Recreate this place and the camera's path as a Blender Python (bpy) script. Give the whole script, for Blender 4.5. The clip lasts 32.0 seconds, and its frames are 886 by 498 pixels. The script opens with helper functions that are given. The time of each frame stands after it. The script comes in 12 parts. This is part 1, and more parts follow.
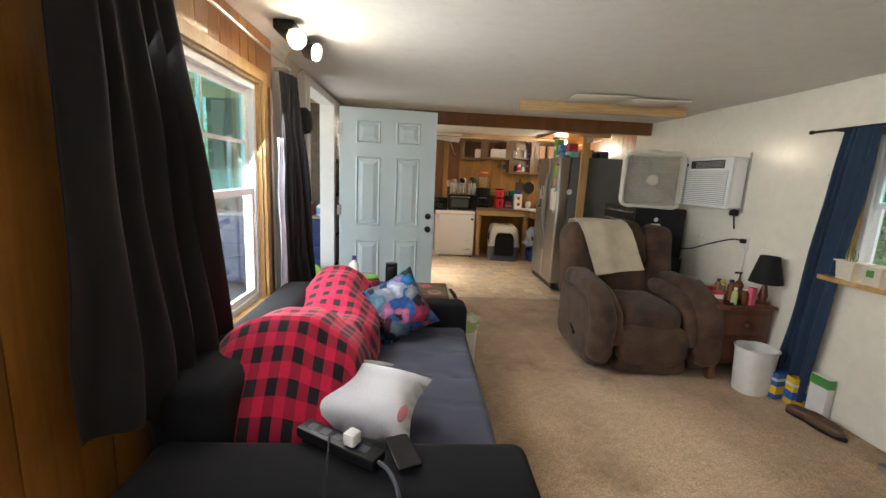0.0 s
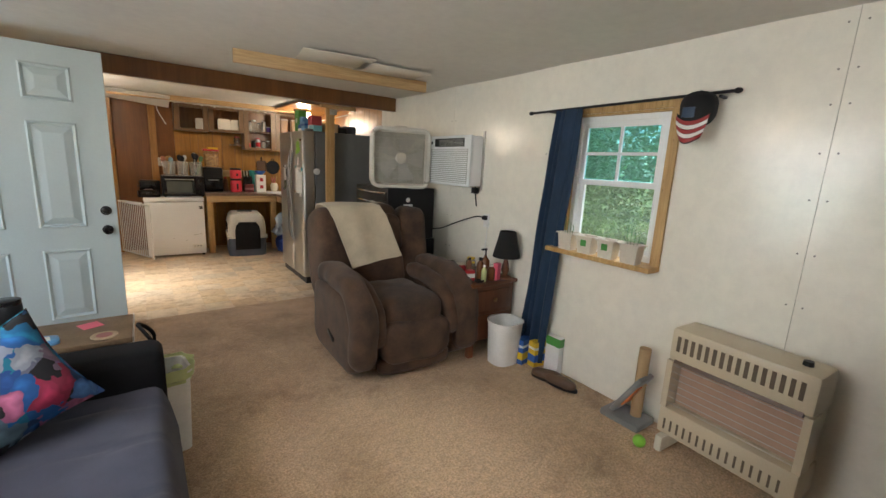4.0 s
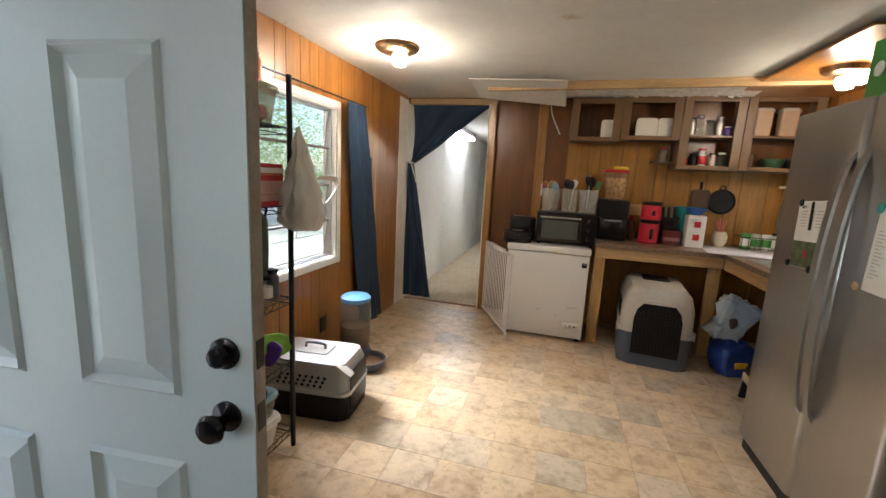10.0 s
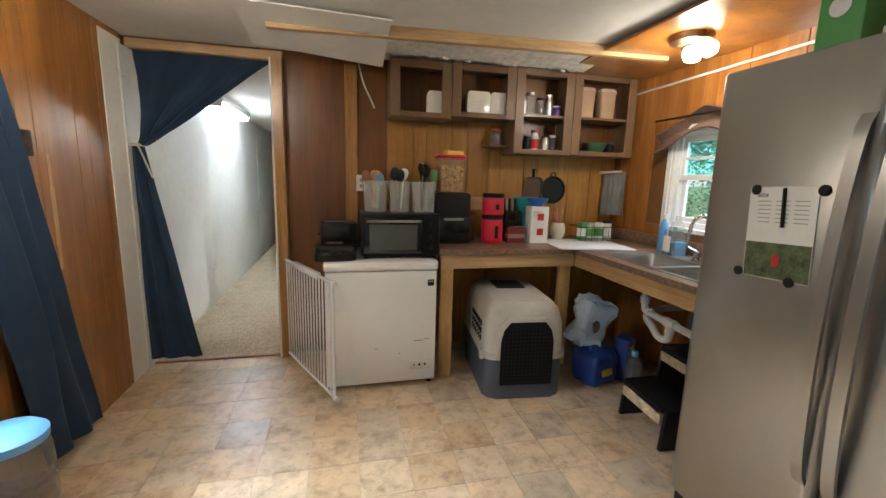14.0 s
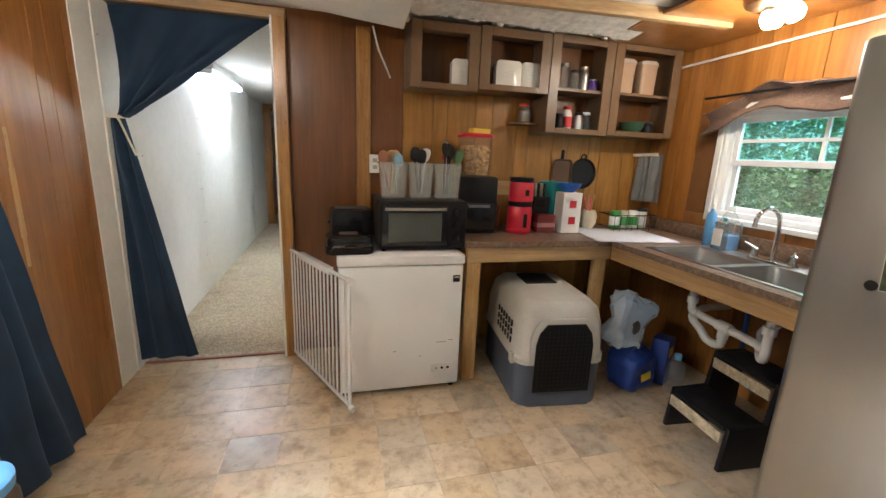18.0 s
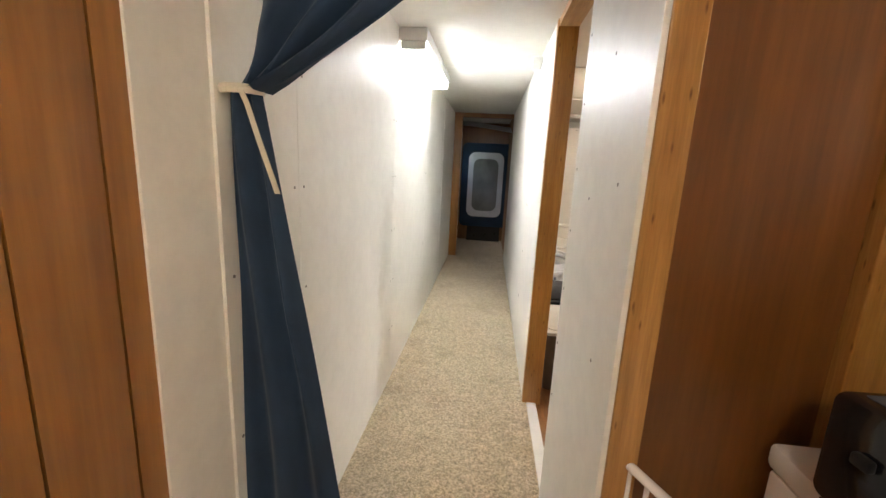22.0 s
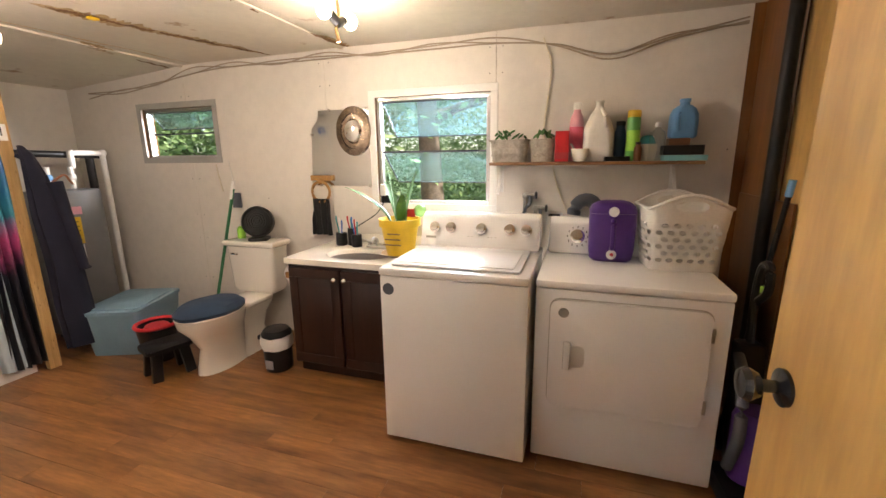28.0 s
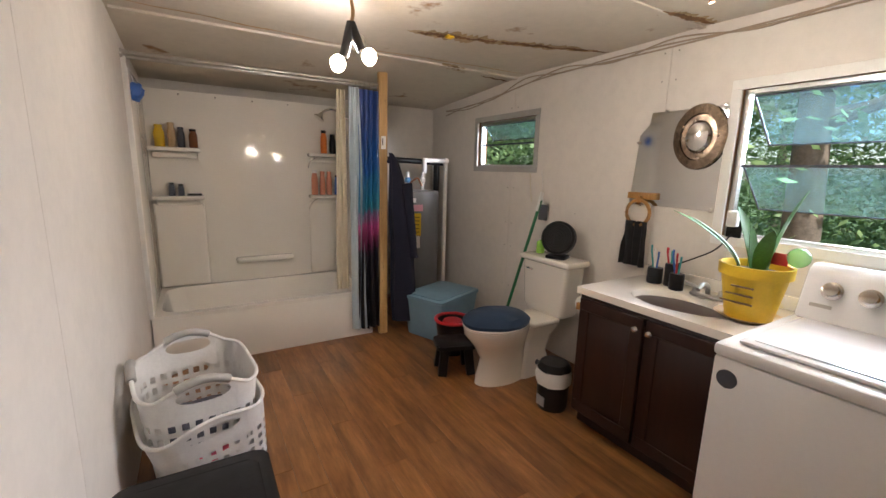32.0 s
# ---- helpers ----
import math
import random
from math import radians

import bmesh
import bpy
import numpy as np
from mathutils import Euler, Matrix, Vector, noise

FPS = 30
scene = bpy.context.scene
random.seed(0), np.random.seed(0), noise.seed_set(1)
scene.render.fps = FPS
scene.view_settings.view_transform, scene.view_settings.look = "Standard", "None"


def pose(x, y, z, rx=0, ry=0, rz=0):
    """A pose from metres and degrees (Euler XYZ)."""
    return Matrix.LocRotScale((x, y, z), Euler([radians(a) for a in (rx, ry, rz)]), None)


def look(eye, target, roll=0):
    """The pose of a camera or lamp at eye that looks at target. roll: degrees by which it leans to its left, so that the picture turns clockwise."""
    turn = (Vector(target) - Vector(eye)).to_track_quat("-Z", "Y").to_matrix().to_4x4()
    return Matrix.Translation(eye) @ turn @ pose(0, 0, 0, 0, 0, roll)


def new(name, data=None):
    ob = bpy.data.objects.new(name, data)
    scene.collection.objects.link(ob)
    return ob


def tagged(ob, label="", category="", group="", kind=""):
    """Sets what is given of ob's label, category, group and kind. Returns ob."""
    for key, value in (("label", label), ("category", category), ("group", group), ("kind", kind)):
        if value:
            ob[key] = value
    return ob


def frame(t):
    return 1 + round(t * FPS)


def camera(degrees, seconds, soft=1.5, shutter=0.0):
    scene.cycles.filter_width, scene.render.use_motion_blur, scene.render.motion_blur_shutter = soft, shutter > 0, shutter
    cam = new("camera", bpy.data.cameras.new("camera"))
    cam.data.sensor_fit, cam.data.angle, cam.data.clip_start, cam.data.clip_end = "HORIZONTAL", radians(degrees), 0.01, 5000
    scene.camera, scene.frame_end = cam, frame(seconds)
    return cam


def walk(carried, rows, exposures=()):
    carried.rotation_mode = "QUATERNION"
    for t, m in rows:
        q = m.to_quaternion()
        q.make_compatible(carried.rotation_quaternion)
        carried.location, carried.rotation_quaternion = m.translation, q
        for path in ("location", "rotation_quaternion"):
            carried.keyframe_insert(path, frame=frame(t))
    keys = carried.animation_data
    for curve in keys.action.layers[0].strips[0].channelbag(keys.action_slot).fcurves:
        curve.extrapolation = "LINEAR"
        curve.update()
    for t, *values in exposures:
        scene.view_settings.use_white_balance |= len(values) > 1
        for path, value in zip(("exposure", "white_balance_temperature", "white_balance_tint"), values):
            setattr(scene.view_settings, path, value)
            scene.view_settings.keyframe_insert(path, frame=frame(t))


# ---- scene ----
cam = camera(94.2, 32.0)
EXPOSURES = [(0, 1.28, 6200, 11), (5, 1.28, 6100, 11), (6, 1.40, 6250, 13), (8, 1.27, 6300, 13), (10, 0.98, 5850, 11), (13, 1.12, 5700, 10), (15, 1.2, 5350, 6), (18, 1.38, 5500, 9), (20, 1.45, 6200, 13), (21.5, 1.5, 6250, 13), (23, 1.38, 6100, 13), (24, 0.8, 6080, 13), (26.5, 1.05, 7100, 18), (28, 1.5, 6600, 17), (29, 1.52, 6500, 16), (30, 1.52, 6250, 15), (31, 1.0, 6000, 16), (32, 0.88, 5950, 16)]
PATH = [
    (0, (1.039, -0.525, 1.43), (1.169, 1.44, 1.079), 2.7),
    (0.5, (1.031, -0.492, 1.427), (1.39, 1.439, 1.047), 2.9),
    (1, (1.011, -0.433, 1.425), (1.68, 1.41, 1.027), 3.1),
    (1.5, (1.011, -0.41, 1.422), (1.962, 1.302, 1.015), 2.9),
    (2, (1.058, -0.389, 1.426), (2.236, 1.176, 1.02), 2.6),
    (2.5, (1.189, -0.376, 1.413), (2.528, 1.056, 1.013), 2.6),
    (4.5, (1.423, 0.262, 1.424), (2.415, 1.954, 1.032), 3.4),
    (5, (1.508, 0.488, 1.424), (2.264, 2.296, 1.028), 3.9),
    (5.5, (1.578, 0.775, 1.423), (2.102, 2.666, 1.036), 3.8),
    (6, (1.671, 1.041, 1.43), (2.011, 2.975, 1.053), 3.4),
    (6.5, (1.694, 1.305, 1.431), (1.944, 3.254, 1.056), 3.2),
    (7, (1.671, 1.578, 1.429), (1.907, 3.532, 1.074), 3.0),
    (7.5, (1.731, 1.852, 1.45), (1.888, 3.813, 1.087), 3.7),
    (8, (1.77, 2.133, 1.434), (1.843, 4.094, 1.05), 3.2),
    (8.5, (1.656, 2.481, 1.479), (1.696, 4.443, 1.089), 2.5),
    (9, (1.758, 2.72, 1.389), (1.583, 4.678, 1.016), 2.3),
    (9.5, (1.807, 2.94, 1.368), (1.468, 4.878, 1.01), 2.8),
    (10, (1.75, 3.165, 1.365), (1.237, 5.067, 1.019), 3.0),
    (10.5, (1.735, 3.326, 1.338), (1.052, 5.178, 1.014), 2.8),
    (11, (1.715, 3.472, 1.338), (0.907, 5.276, 1.028), 2.6),
    (11.5, (1.696, 3.612, 1.324), (0.847, 5.393, 0.999), 2.8),
    (12, (1.629, 3.726, 1.32), (0.896, 5.55, 0.953), 2.6),
    (12.5, (1.555, 3.847, 1.35), (1.049, 5.743, 0.965), 2.5),
    (13, (1.536, 3.969, 1.357), (1.31, 5.92, 0.977), 2.1),
    (13.5, (1.574, 4.176, 1.344), (1.632, 6.145, 0.993), 1.8),
    (14, (1.489, 4.283, 1.342), (1.954, 6.198, 1.002), 1.6),
    (14.5, (1.368, 4.354, 1.343), (2.182, 6.156, 1.038), 1.0),
    (15, (1.327, 4.363, 1.34), (2.399, 6.028, 1.061), 0.7),
    (15.5, (1.335, 4.353, 1.335), (2.543, 5.92, 1.042), 0.4),
    (17.5, (1.313, 4.464, 1.36), (2.25, 6.168, 0.894), 1.3),
    (18, (1.359, 4.628, 1.366), (1.864, 6.511, 0.919), 2.4),
    (18.5, (1.347, 4.801, 1.362), (1.43, 6.75, 0.922), 2.9),
    (19, (1.206, 5.041, 1.367), (1.024, 6.992, 0.962), 3.2),
    (19.5, (1.158, 5.309, 1.35), (0.76, 7.228, 0.95), 2.7),
    (20, (1.145, 5.557, 1.395), (0.662, 7.457, 0.997), 3.7),
    (20.5, (1.029, 5.765, 1.367), (0.565, 7.669, 0.966), 3.6),
    (21, (0.891, 5.991, 1.382), (0.502, 7.912, 0.983), 3.9),
    (21.5, (0.821, 6.254, 1.359), (0.494, 8.188, 0.971), 3.3),
    (22, (0.733, 6.503, 1.368), (0.533, 8.451, 0.961), 2.8),
    (22.5, (0.607, 6.704, 1.365), (0.583, 8.664, 0.967), 2.3),
    (23, (0.598, 6.877, 1.361), (0.707, 8.838, 0.981), 2.0),
    (23.5, (0.656, 7.11, 1.374), (0.857, 9.065, 1.003), 1.9),
    (24, (0.668, 7.306, 1.374), (0.976, 9.242, 0.979), 1.6),
    (24.5, (0.672, 7.527, 1.374), (1.144, 9.426, 0.96), 1.0),
    (26.5, (0.788, 8.156, 1.372), (2.13, 9.576, 0.943), -0.5),
    (27, (0.883, 8.246, 1.376), (2.472, 9.378, 0.937), -1.3),
    (27.5, (0.989, 8.31, 1.38), (2.743, 9.163, 0.937), -1.3),
    (28, (1.06, 8.379, 1.388), (2.916, 8.989, 0.96), -0.7),
    (28.5, (1.088, 8.429, 1.392), (2.988, 8.894, 0.976), -0.3),
    (29, (1.096, 8.454, 1.382), (3.009, 8.883, 0.983), 0.2),
    (29.5, (1.096, 8.466, 1.396), (2.962, 9.045, 0.969), 0.2),
    (30, (1.203, 8.499, 1.349), (2.934, 9.403, 0.919), 0.4),
    (30.5, (1.369, 8.511, 1.344), (2.876, 9.75, 0.906), 0.7),
    (31, (1.408, 8.534, 1.357), (2.677, 10.016, 0.918), 0.9),
    (31.5, (1.428, 8.605, 1.371), (2.528, 10.223, 0.96), 1.2),
    (32, (1.427, 8.671, 1.377), (2.439, 10.355, 1.003), 1.5),
]
walk(cam, [(t, look(e, a, r)) for t, e, a, r in PATH], EXPOSURES)

# ---- world and light ----
world = bpy.data.worlds.new("world")
scene.world = world
world.use_nodes = True
_n = world.node_tree.nodes
_bg = _n["Background"]
_sky = _n.new("ShaderNodeTexSky")
_sky.sky_type, _sky.sun_disc = "NISHITA", False
_sky.sun_elevation, _sky.sun_rotation = radians(56), radians(188)
world.node_tree.links.new(_sky.outputs[0], _bg.inputs[0])
_bg.inputs[1].default_value = 0.15


def lamp(name, kind, m, power, color=(1, 1, 1), size=0.1, size_y=None):
    data = bpy.data.lights.new(name, kind)
    data.energy, data.color = power, color
    if kind == "SUN":
        data.angle = radians(size)
    elif kind == "AREA":
        data.shape, data.size, data.size_y = "RECTANGLE", size, size_y or size
    else:
        data.shadow_soft_size = size
    ob = new(name, data)
    ob.matrix_world = m
    return ob


WARM, COOL, DAY = (1.0, 0.82, 0.63), (0.93, 0.975, 1.0), (1.0, 0.965, 0.94)
lamp("sun", "SUN", look((-5, -36, 60), (0, 4, 0)), 5.0, (1.0, 0.95, 0.86), 0.5)
# skylight that falls into the openings, from above and outside each of them
SKYLIGHT = {
    "door": ((-1.2, 3.2, 2.05), (0.4, 3.3, 0.4), 7, 1.0),
    "living_east": ((5.0, 1.53, 3.2), (3.2, 1.53, 1.0), 75, 1.5),
    "kitchen_east": ((5.0, 6.2, 3.2), (3.2, 6.2, 1.0), 110, 1.5), "bath": ((5.3, 9.1, 2.25), (1.6, 9.9, 0.8), 180, 1.5),
    "bath_small": ((5.0, 11.55, 3.2), (3.2, 11.55, 1.3), 30, 1.2), "bedroom": ((-1.2, 13.6, 3.2), (0.6, 13.6, 1.1), 30, 1.2),
    "kitchen_west": ((-1.35, 5.75, 2.95), (0.4, 5.5, 0.9), 270, 1.4),
}
for _k, (_e, _t, _p, _s) in SKYLIGHT.items():
    lamp("skylight_" + _k, "AREA", look(_e, _t), _p, DAY, _s)
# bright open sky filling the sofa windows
lamp("skylight_living_west", "AREA", look((0.035, 1.365, 1.28), (1.0, 1.365, 0.80)), 23, DAY, 1.25, 1.45)
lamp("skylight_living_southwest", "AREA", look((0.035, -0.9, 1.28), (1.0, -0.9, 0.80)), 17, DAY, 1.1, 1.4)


# ---- materials ----
def graph(name, rough=0.5, metal=0.0):
    m = bpy.data.materials.new(name)
    m.use_nodes = True
    nt = m.node_tree
    b = nt.nodes["Principled BSDF"]
    b.inputs["Roughness"].default_value, b.inputs["Metallic"].default_value = rough, metal
    return m, nt, b


def coords(nt, scale=(1, 1, 1)):
    tc, mp = nt.nodes.new("ShaderNodeTexCoord"), nt.nodes.new("ShaderNodeMapping")
    nt.links.new(tc.outputs["Object"], mp.inputs[0])
    mp.inputs["Scale"].default_value = scale
    return mp.outputs[0]


def noisy(nt, vec, scale, detail=4, rough=0.6):
    t = nt.nodes.new("ShaderNodeTexNoise")
    nt.links.new(vec, t.inputs["Vector"])
    t.inputs["Scale"].default_value, t.inputs["Detail"].default_value, t.inputs["Roughness"].default_value = scale, detail, rough
    return t.outputs["Fac"]


def ramp(nt, fac, stops):
    r = nt.nodes.new("ShaderNodeValToRGB")
    nt.links.new(fac, r.inputs[0])
    while len(r.color_ramp.elements) < len(stops):
        r.color_ramp.elements.new(0.5)
    for e, (p, c) in zip(r.color_ramp.elements, stops):
        e.position, e.color = p, (*c, 1)
    return r.outputs[0]


def mixed(nt, a, b, fac=0.5, mode="MULTIPLY"):
    x = nt.nodes.new("ShaderNodeMix")
    x.data_type, x.blend_type = "RGBA", mode
    for sock, v in ((x.inputs[0], fac), (x.inputs[6], a), (x.inputs[7], b)):
        if hasattr(v, "links"):
            nt.links.new(v, sock)
        else:
            sock.default_value = v if isinstance(v, (int, float)) else (*v, 1)
    return x.outputs[2]


def relief(nt, b, fac, strength=0.2, distance=0.002):
    n = nt.nodes.new("ShaderNodeBump")
    n.inputs["Strength"].default_value, n.inputs["Distance"].default_value = strength, distance
    nt.links.new(fac, n.inputs["Height"])
    nt.links.new(n.outputs[0], b.inputs["Normal"])


def tint(c, k):
    return tuple(min(1, max(0, v * k)) for v in c)


def surf(name, c, rough=0.5, metal=0.0, var=0.12, scale=6, fine=90, bump=0.12, stretch=(1, 1, 1), sheen=0.0, coat=0.0, each=0.0):
    """A painted, moulded or woven surface: broad and fine change of tone, fine relief."""
    m, nt, b = graph(name, rough, metal)
    v = coords(nt, stretch)
    if each:
        oi = nt.nodes.new("ShaderNodeObjectInfo")
        far, add = nt.nodes.new("ShaderNodeMath"), nt.nodes.new("ShaderNodeVectorMath")
        far.operation, far.inputs[1].default_value = "MULTIPLY", 53.0
        nt.links.new(oi.outputs["Random"], far.inputs[0])
        nt.links.new(v, add.inputs[0])
        nt.links.new(far.outputs[0], add.inputs[1])
        v = add.outputs[0]
    broad = ramp(nt, noisy(nt, v, scale, 5), [(0.25, tint(c, 1 - var)), (0.75, tint(c, 1 + var))])
    f = noisy(nt, v, fine, 3)
    col = mixed(nt, broad, ramp(nt, f, [(0.3, (1 - var * 0.7,) * 3), (0.7, (1, 1, 1))]), 1.0)
    if each:
        col = mixed(nt, col, ramp(nt, oi.outputs["Random"], [(0, (1 - each,) * 3), (1, (1, 1, 1))]), 1.0)
    nt.links.new(col, b.inputs["Base Color"])
    nt.links.new(ramp(nt, noisy(nt, v, scale * 2.3, 4), [(0.2, (max(0.02, rough - 0.08),) * 3), (0.8, (min(1, rough + 0.1),) * 3)]), b.inputs["Roughness"])
    if bump:
        relief(nt, b, f, bump)
    if sheen:
        b.inputs["Sheen Weight"].default_value = sheen
    if coat:
        b.inputs["Coat Weight"].default_value = coat
    return m


def wood(name, dark, light, rough=0.4, grain=(30, 30, 1.2), each=0.25, coat=0.0, knots=False, worn=0.82):
    m, nt, b = graph(name, rough)
    v = coords(nt, grain)
    add = nt.nodes.new("ShaderNodeVectorMath")
    oi = nt.nodes.new("ShaderNodeObjectInfo")
    nt.links.new(v, add.inputs[0])
    sc = nt.nodes.new("ShaderNodeMath")
    sc.operation, sc.inputs[1].default_value = "MULTIPLY", 37.0
    nt.links.new(oi.outputs["Random"], sc.inputs[0])
    nt.links.new(sc.outputs[0], add.inputs[1])
    g = noisy(nt, add.outputs[0], 1.0, 6, 0.65)
    fine = noisy(nt, add.outputs[0], 6.0, 3)
    col = ramp(nt, g, [(0.28, dark), (0.5, tuple((p + q) / 2 for p, q in zip(dark, light))), (0.72, light)])
    col = mixed(nt, col, ramp(nt, fine, [(0.3, (0.78,) * 3), (0.65, (1, 1, 1))]), 1.0)
    wear = noisy(nt, coords(nt), 1.7, 4)
    col = mixed(nt, col, ramp(nt, wear, [(0.3, (worn,) * 3), (0.7, (1.0,) * 3)]), 1.0)
    col = mixed(nt, col, ramp(nt, oi.outputs["Random"], [(0, (1 - each,) * 3), (1, (1, 1, 1))]), 1.0)
    if knots:
        vo = nt.nodes.new("ShaderNodeTexVoronoi")
        nt.links.new(coords(nt, (9, 9, 2.2)), vo.inputs["Vector"])
        col = mixed(nt, col, ramp(nt, vo.outputs["Distance"], [(0.05, (0.3, 0.2, 0.12)), (0.16, (1, 1, 1))]), 0.8)
    nt.links.new(col, b.inputs["Base Color"])
    relief(nt, b, fine, 0.15, 0.001)
    if coat:
        b.inputs["Coat Weight"].default_value, b.inputs["Coat Roughness"].default_value = coat, 0.25
    return m


def stained(name, c, stain, low=0.62, rough=0.6, rings=2.0, bump=0.08):
    """Painted board with scuffs and water stains."""
    m, nt, b = graph(name, rough)
    v = coords(nt)
    base = ramp(nt, noisy(nt, v, 1.3, 5), [(0.3, tint(c, 0.93)), (0.7, tint(c, 1.03))])
    scuff = ramp(nt, noisy(nt, v, 14, 6, 0.7), [(0.35, (0.94,) * 3), (0.6, (1, 1, 1))])
    base = mixed(nt, base, scuff, 1.0)
    mask = ramp(nt, noisy(nt, v, rings, 7, 0.62), [(low, (0, 0, 0)), (low + 0.07, (1, 1, 1))])
    nt.links.new(mixed(nt, base, stain, mask, "MIX"), b.inputs["Base Color"])
    relief(nt, b, noisy(nt, v, 45, 4), bump)
    return m


def fabric(name, c, weave=420, var=0.18, rough=0.9, sheen=0.3):
    m, nt, b = graph(name, rough)
    v = coords(nt)
    f = noisy(nt, v, weave, 2)
    col = mixed(nt, ramp(nt, noisy(nt, v, 5, 5), [(0.3, tint(c, 1 - var)), (0.7, tint(c, 1 + var))]), ramp(nt, f, [(0.3, (0.75,) * 3), (0.7, (1, 1, 1))]), 1.0)
    nt.links.new(col, b.inputs["Base Color"])
    b.inputs["Sheen Weight"].default_value = sheen
    relief(nt, b, f, 0.3, 0.001)
    return m


def carpet(name, dark, light, stain, trodden=None):
    m, nt, b = graph(name, 0.95)
    v = coords(nt)
    tuft = noisy(nt, v, 95, 4, 0.75)
    col = ramp(nt, tuft, [(0.36, dark), (0.62, light)])
    col = mixed(nt, col, ramp(nt, noisy(nt, v, 24, 3), [(0.35, (0.86,) * 3), (0.65, (1.05,) * 3)]), 1.0)
    worn = ramp(nt, noisy(nt, v, 1.1, 6, 0.6), [(0.5, (1, 1, 1)), (0.72, stain)])
    col = mixed(nt, col, worn, 1.0)
    blot = ramp(nt, noisy(nt, v, 2.3, 5, 0.65), [(0.56, (1, 1, 1)), (0.70, (0.60, 0.56, 0.52))])
    col = mixed(nt, col, blot, 0.8)
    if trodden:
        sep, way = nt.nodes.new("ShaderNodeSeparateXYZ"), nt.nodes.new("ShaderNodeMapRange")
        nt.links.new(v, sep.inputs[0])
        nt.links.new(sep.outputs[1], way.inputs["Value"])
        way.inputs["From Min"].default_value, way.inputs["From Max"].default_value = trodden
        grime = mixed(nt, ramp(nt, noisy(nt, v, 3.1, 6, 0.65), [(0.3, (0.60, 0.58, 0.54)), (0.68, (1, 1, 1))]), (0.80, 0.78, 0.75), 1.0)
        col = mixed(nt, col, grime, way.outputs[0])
    nt.links.new(col, b.inputs["Base Color"])
    b.inputs["Sheen Weight"].default_value = 0.2
    relief(nt, b, tuft, 0.9, 0.012)
    return m


def glow(name, c, power):
    m, nt, b = graph(name, 0.4)
    b.inputs["Base Color"].default_value = (*c, 1)
    b.inputs["Emission Color"].default_value, b.inputs["Emission Strength"].default_value = (*c, 1), power
    return m


def clear(name, c=(1, 1, 1), rough=0.02, through_it=0.85):
    """Thin clear glass or plastic: a mix of see-through and gloss."""
    m = bpy.data.materials.new(name)
    m.use_nodes = True
    nt = m.node_tree
    nt.nodes.remove(nt.nodes["Principled BSDF"])
    out = nt.nodes["Material Output"]
    t, g, d, x, y = (nt.nodes.new("ShaderNode" + k) for k in ("BsdfTransparent", "BsdfGlossy", "BsdfDiffuse", "MixShader", "MixShader"))
    lw, pw, ad = nt.nodes.new("ShaderNodeLayerWeight"), nt.nodes.new("ShaderNodeMath"), nt.nodes.new("ShaderNodeMath")
    pw.operation, pw.inputs[1].default_value = "POWER", 4.0
    ad.operation, ad.inputs[1].default_value = "ADD", 0.03
    ad.use_clamp = True
    lw.inputs[0].default_value = 0.5
    nt.links.new(lw.outputs["Facing"], pw.inputs[0])
    nt.links.new(pw.outputs[0], ad.inputs[0])
    t.inputs[0].default_value = (*c, 1)
    d.inputs[0].default_value = (*c, 1)
    g.inputs["Roughness"].default_value = rough
    y.inputs[0].default_value = 1 - through_it
    nt.links.new(t.outputs[0], y.inputs[1])
    nt.links.new(d.outputs[0], y.inputs[2])
    nt.links.new(ad.outputs[0], x.inputs[0])
    nt.links.new(y.outputs[0], x.inputs[1])
    nt.links.new(g.outputs[0], x.inputs[2])
    nt.links.new(x.outputs[0], out.inputs[0])
    return m


def checks(name, a, c, size):
    """Woven buffalo check: two sets of bands that cross."""
    m, nt, b = graph(name, 0.95)
    sep = nt.nodes.new("ShaderNodeSeparateXYZ")
    nt.links.new(coords(nt), sep.inputs[0])
    bands = []
    for i in (0, 1):
        s = nt.nodes.new("ShaderNodeMath")
        s.operation, s.inputs[1].default_value = "MULTIPLY", 1 / size
        nt.links.new(sep.outputs[i], s.inputs[0])
        f = nt.nodes.new("ShaderNodeMath")
        f.operation = "FRACT"
        nt.links.new(s.outputs[0], f.inputs[0])
        g = nt.nodes.new("ShaderNodeMath")
        g.operation, g.inputs[1].default_value = "GREATER_THAN", 0.5
        nt.links.new(f.outputs[0], g.inputs[0])
        bands.append(g.outputs[0])
    add = nt.nodes.new("ShaderNodeMath")
    add.operation = "ADD"
    nt.links.new(bands[0], add.inputs[0])
    nt.links.new(bands[1], add.inputs[1])
    half = nt.nodes.new("ShaderNodeMath")
    half.operation, half.inputs[1].default_value = "MULTIPLY", 0.5
    nt.links.new(add.outputs[0], half.inputs[0])
    col = ramp(nt, half.outputs[0], [(0.1, a), (0.5, tuple(0.55 * p + 0.45 * q for p, q in zip(a, c))), (0.9, c)])
    f = noisy(nt, coords(nt), 300, 2)
    nt.links.new(mixed(nt, col, ramp(nt, f, [(0.3, (0.7,) * 3), (0.7, (1, 1, 1))]), 1.0), b.inputs["Base Color"])
    relief(nt, b, f, 0.4, 0.002)
    b.inputs["Sheen Weight"].default_value = 0.1
    return m


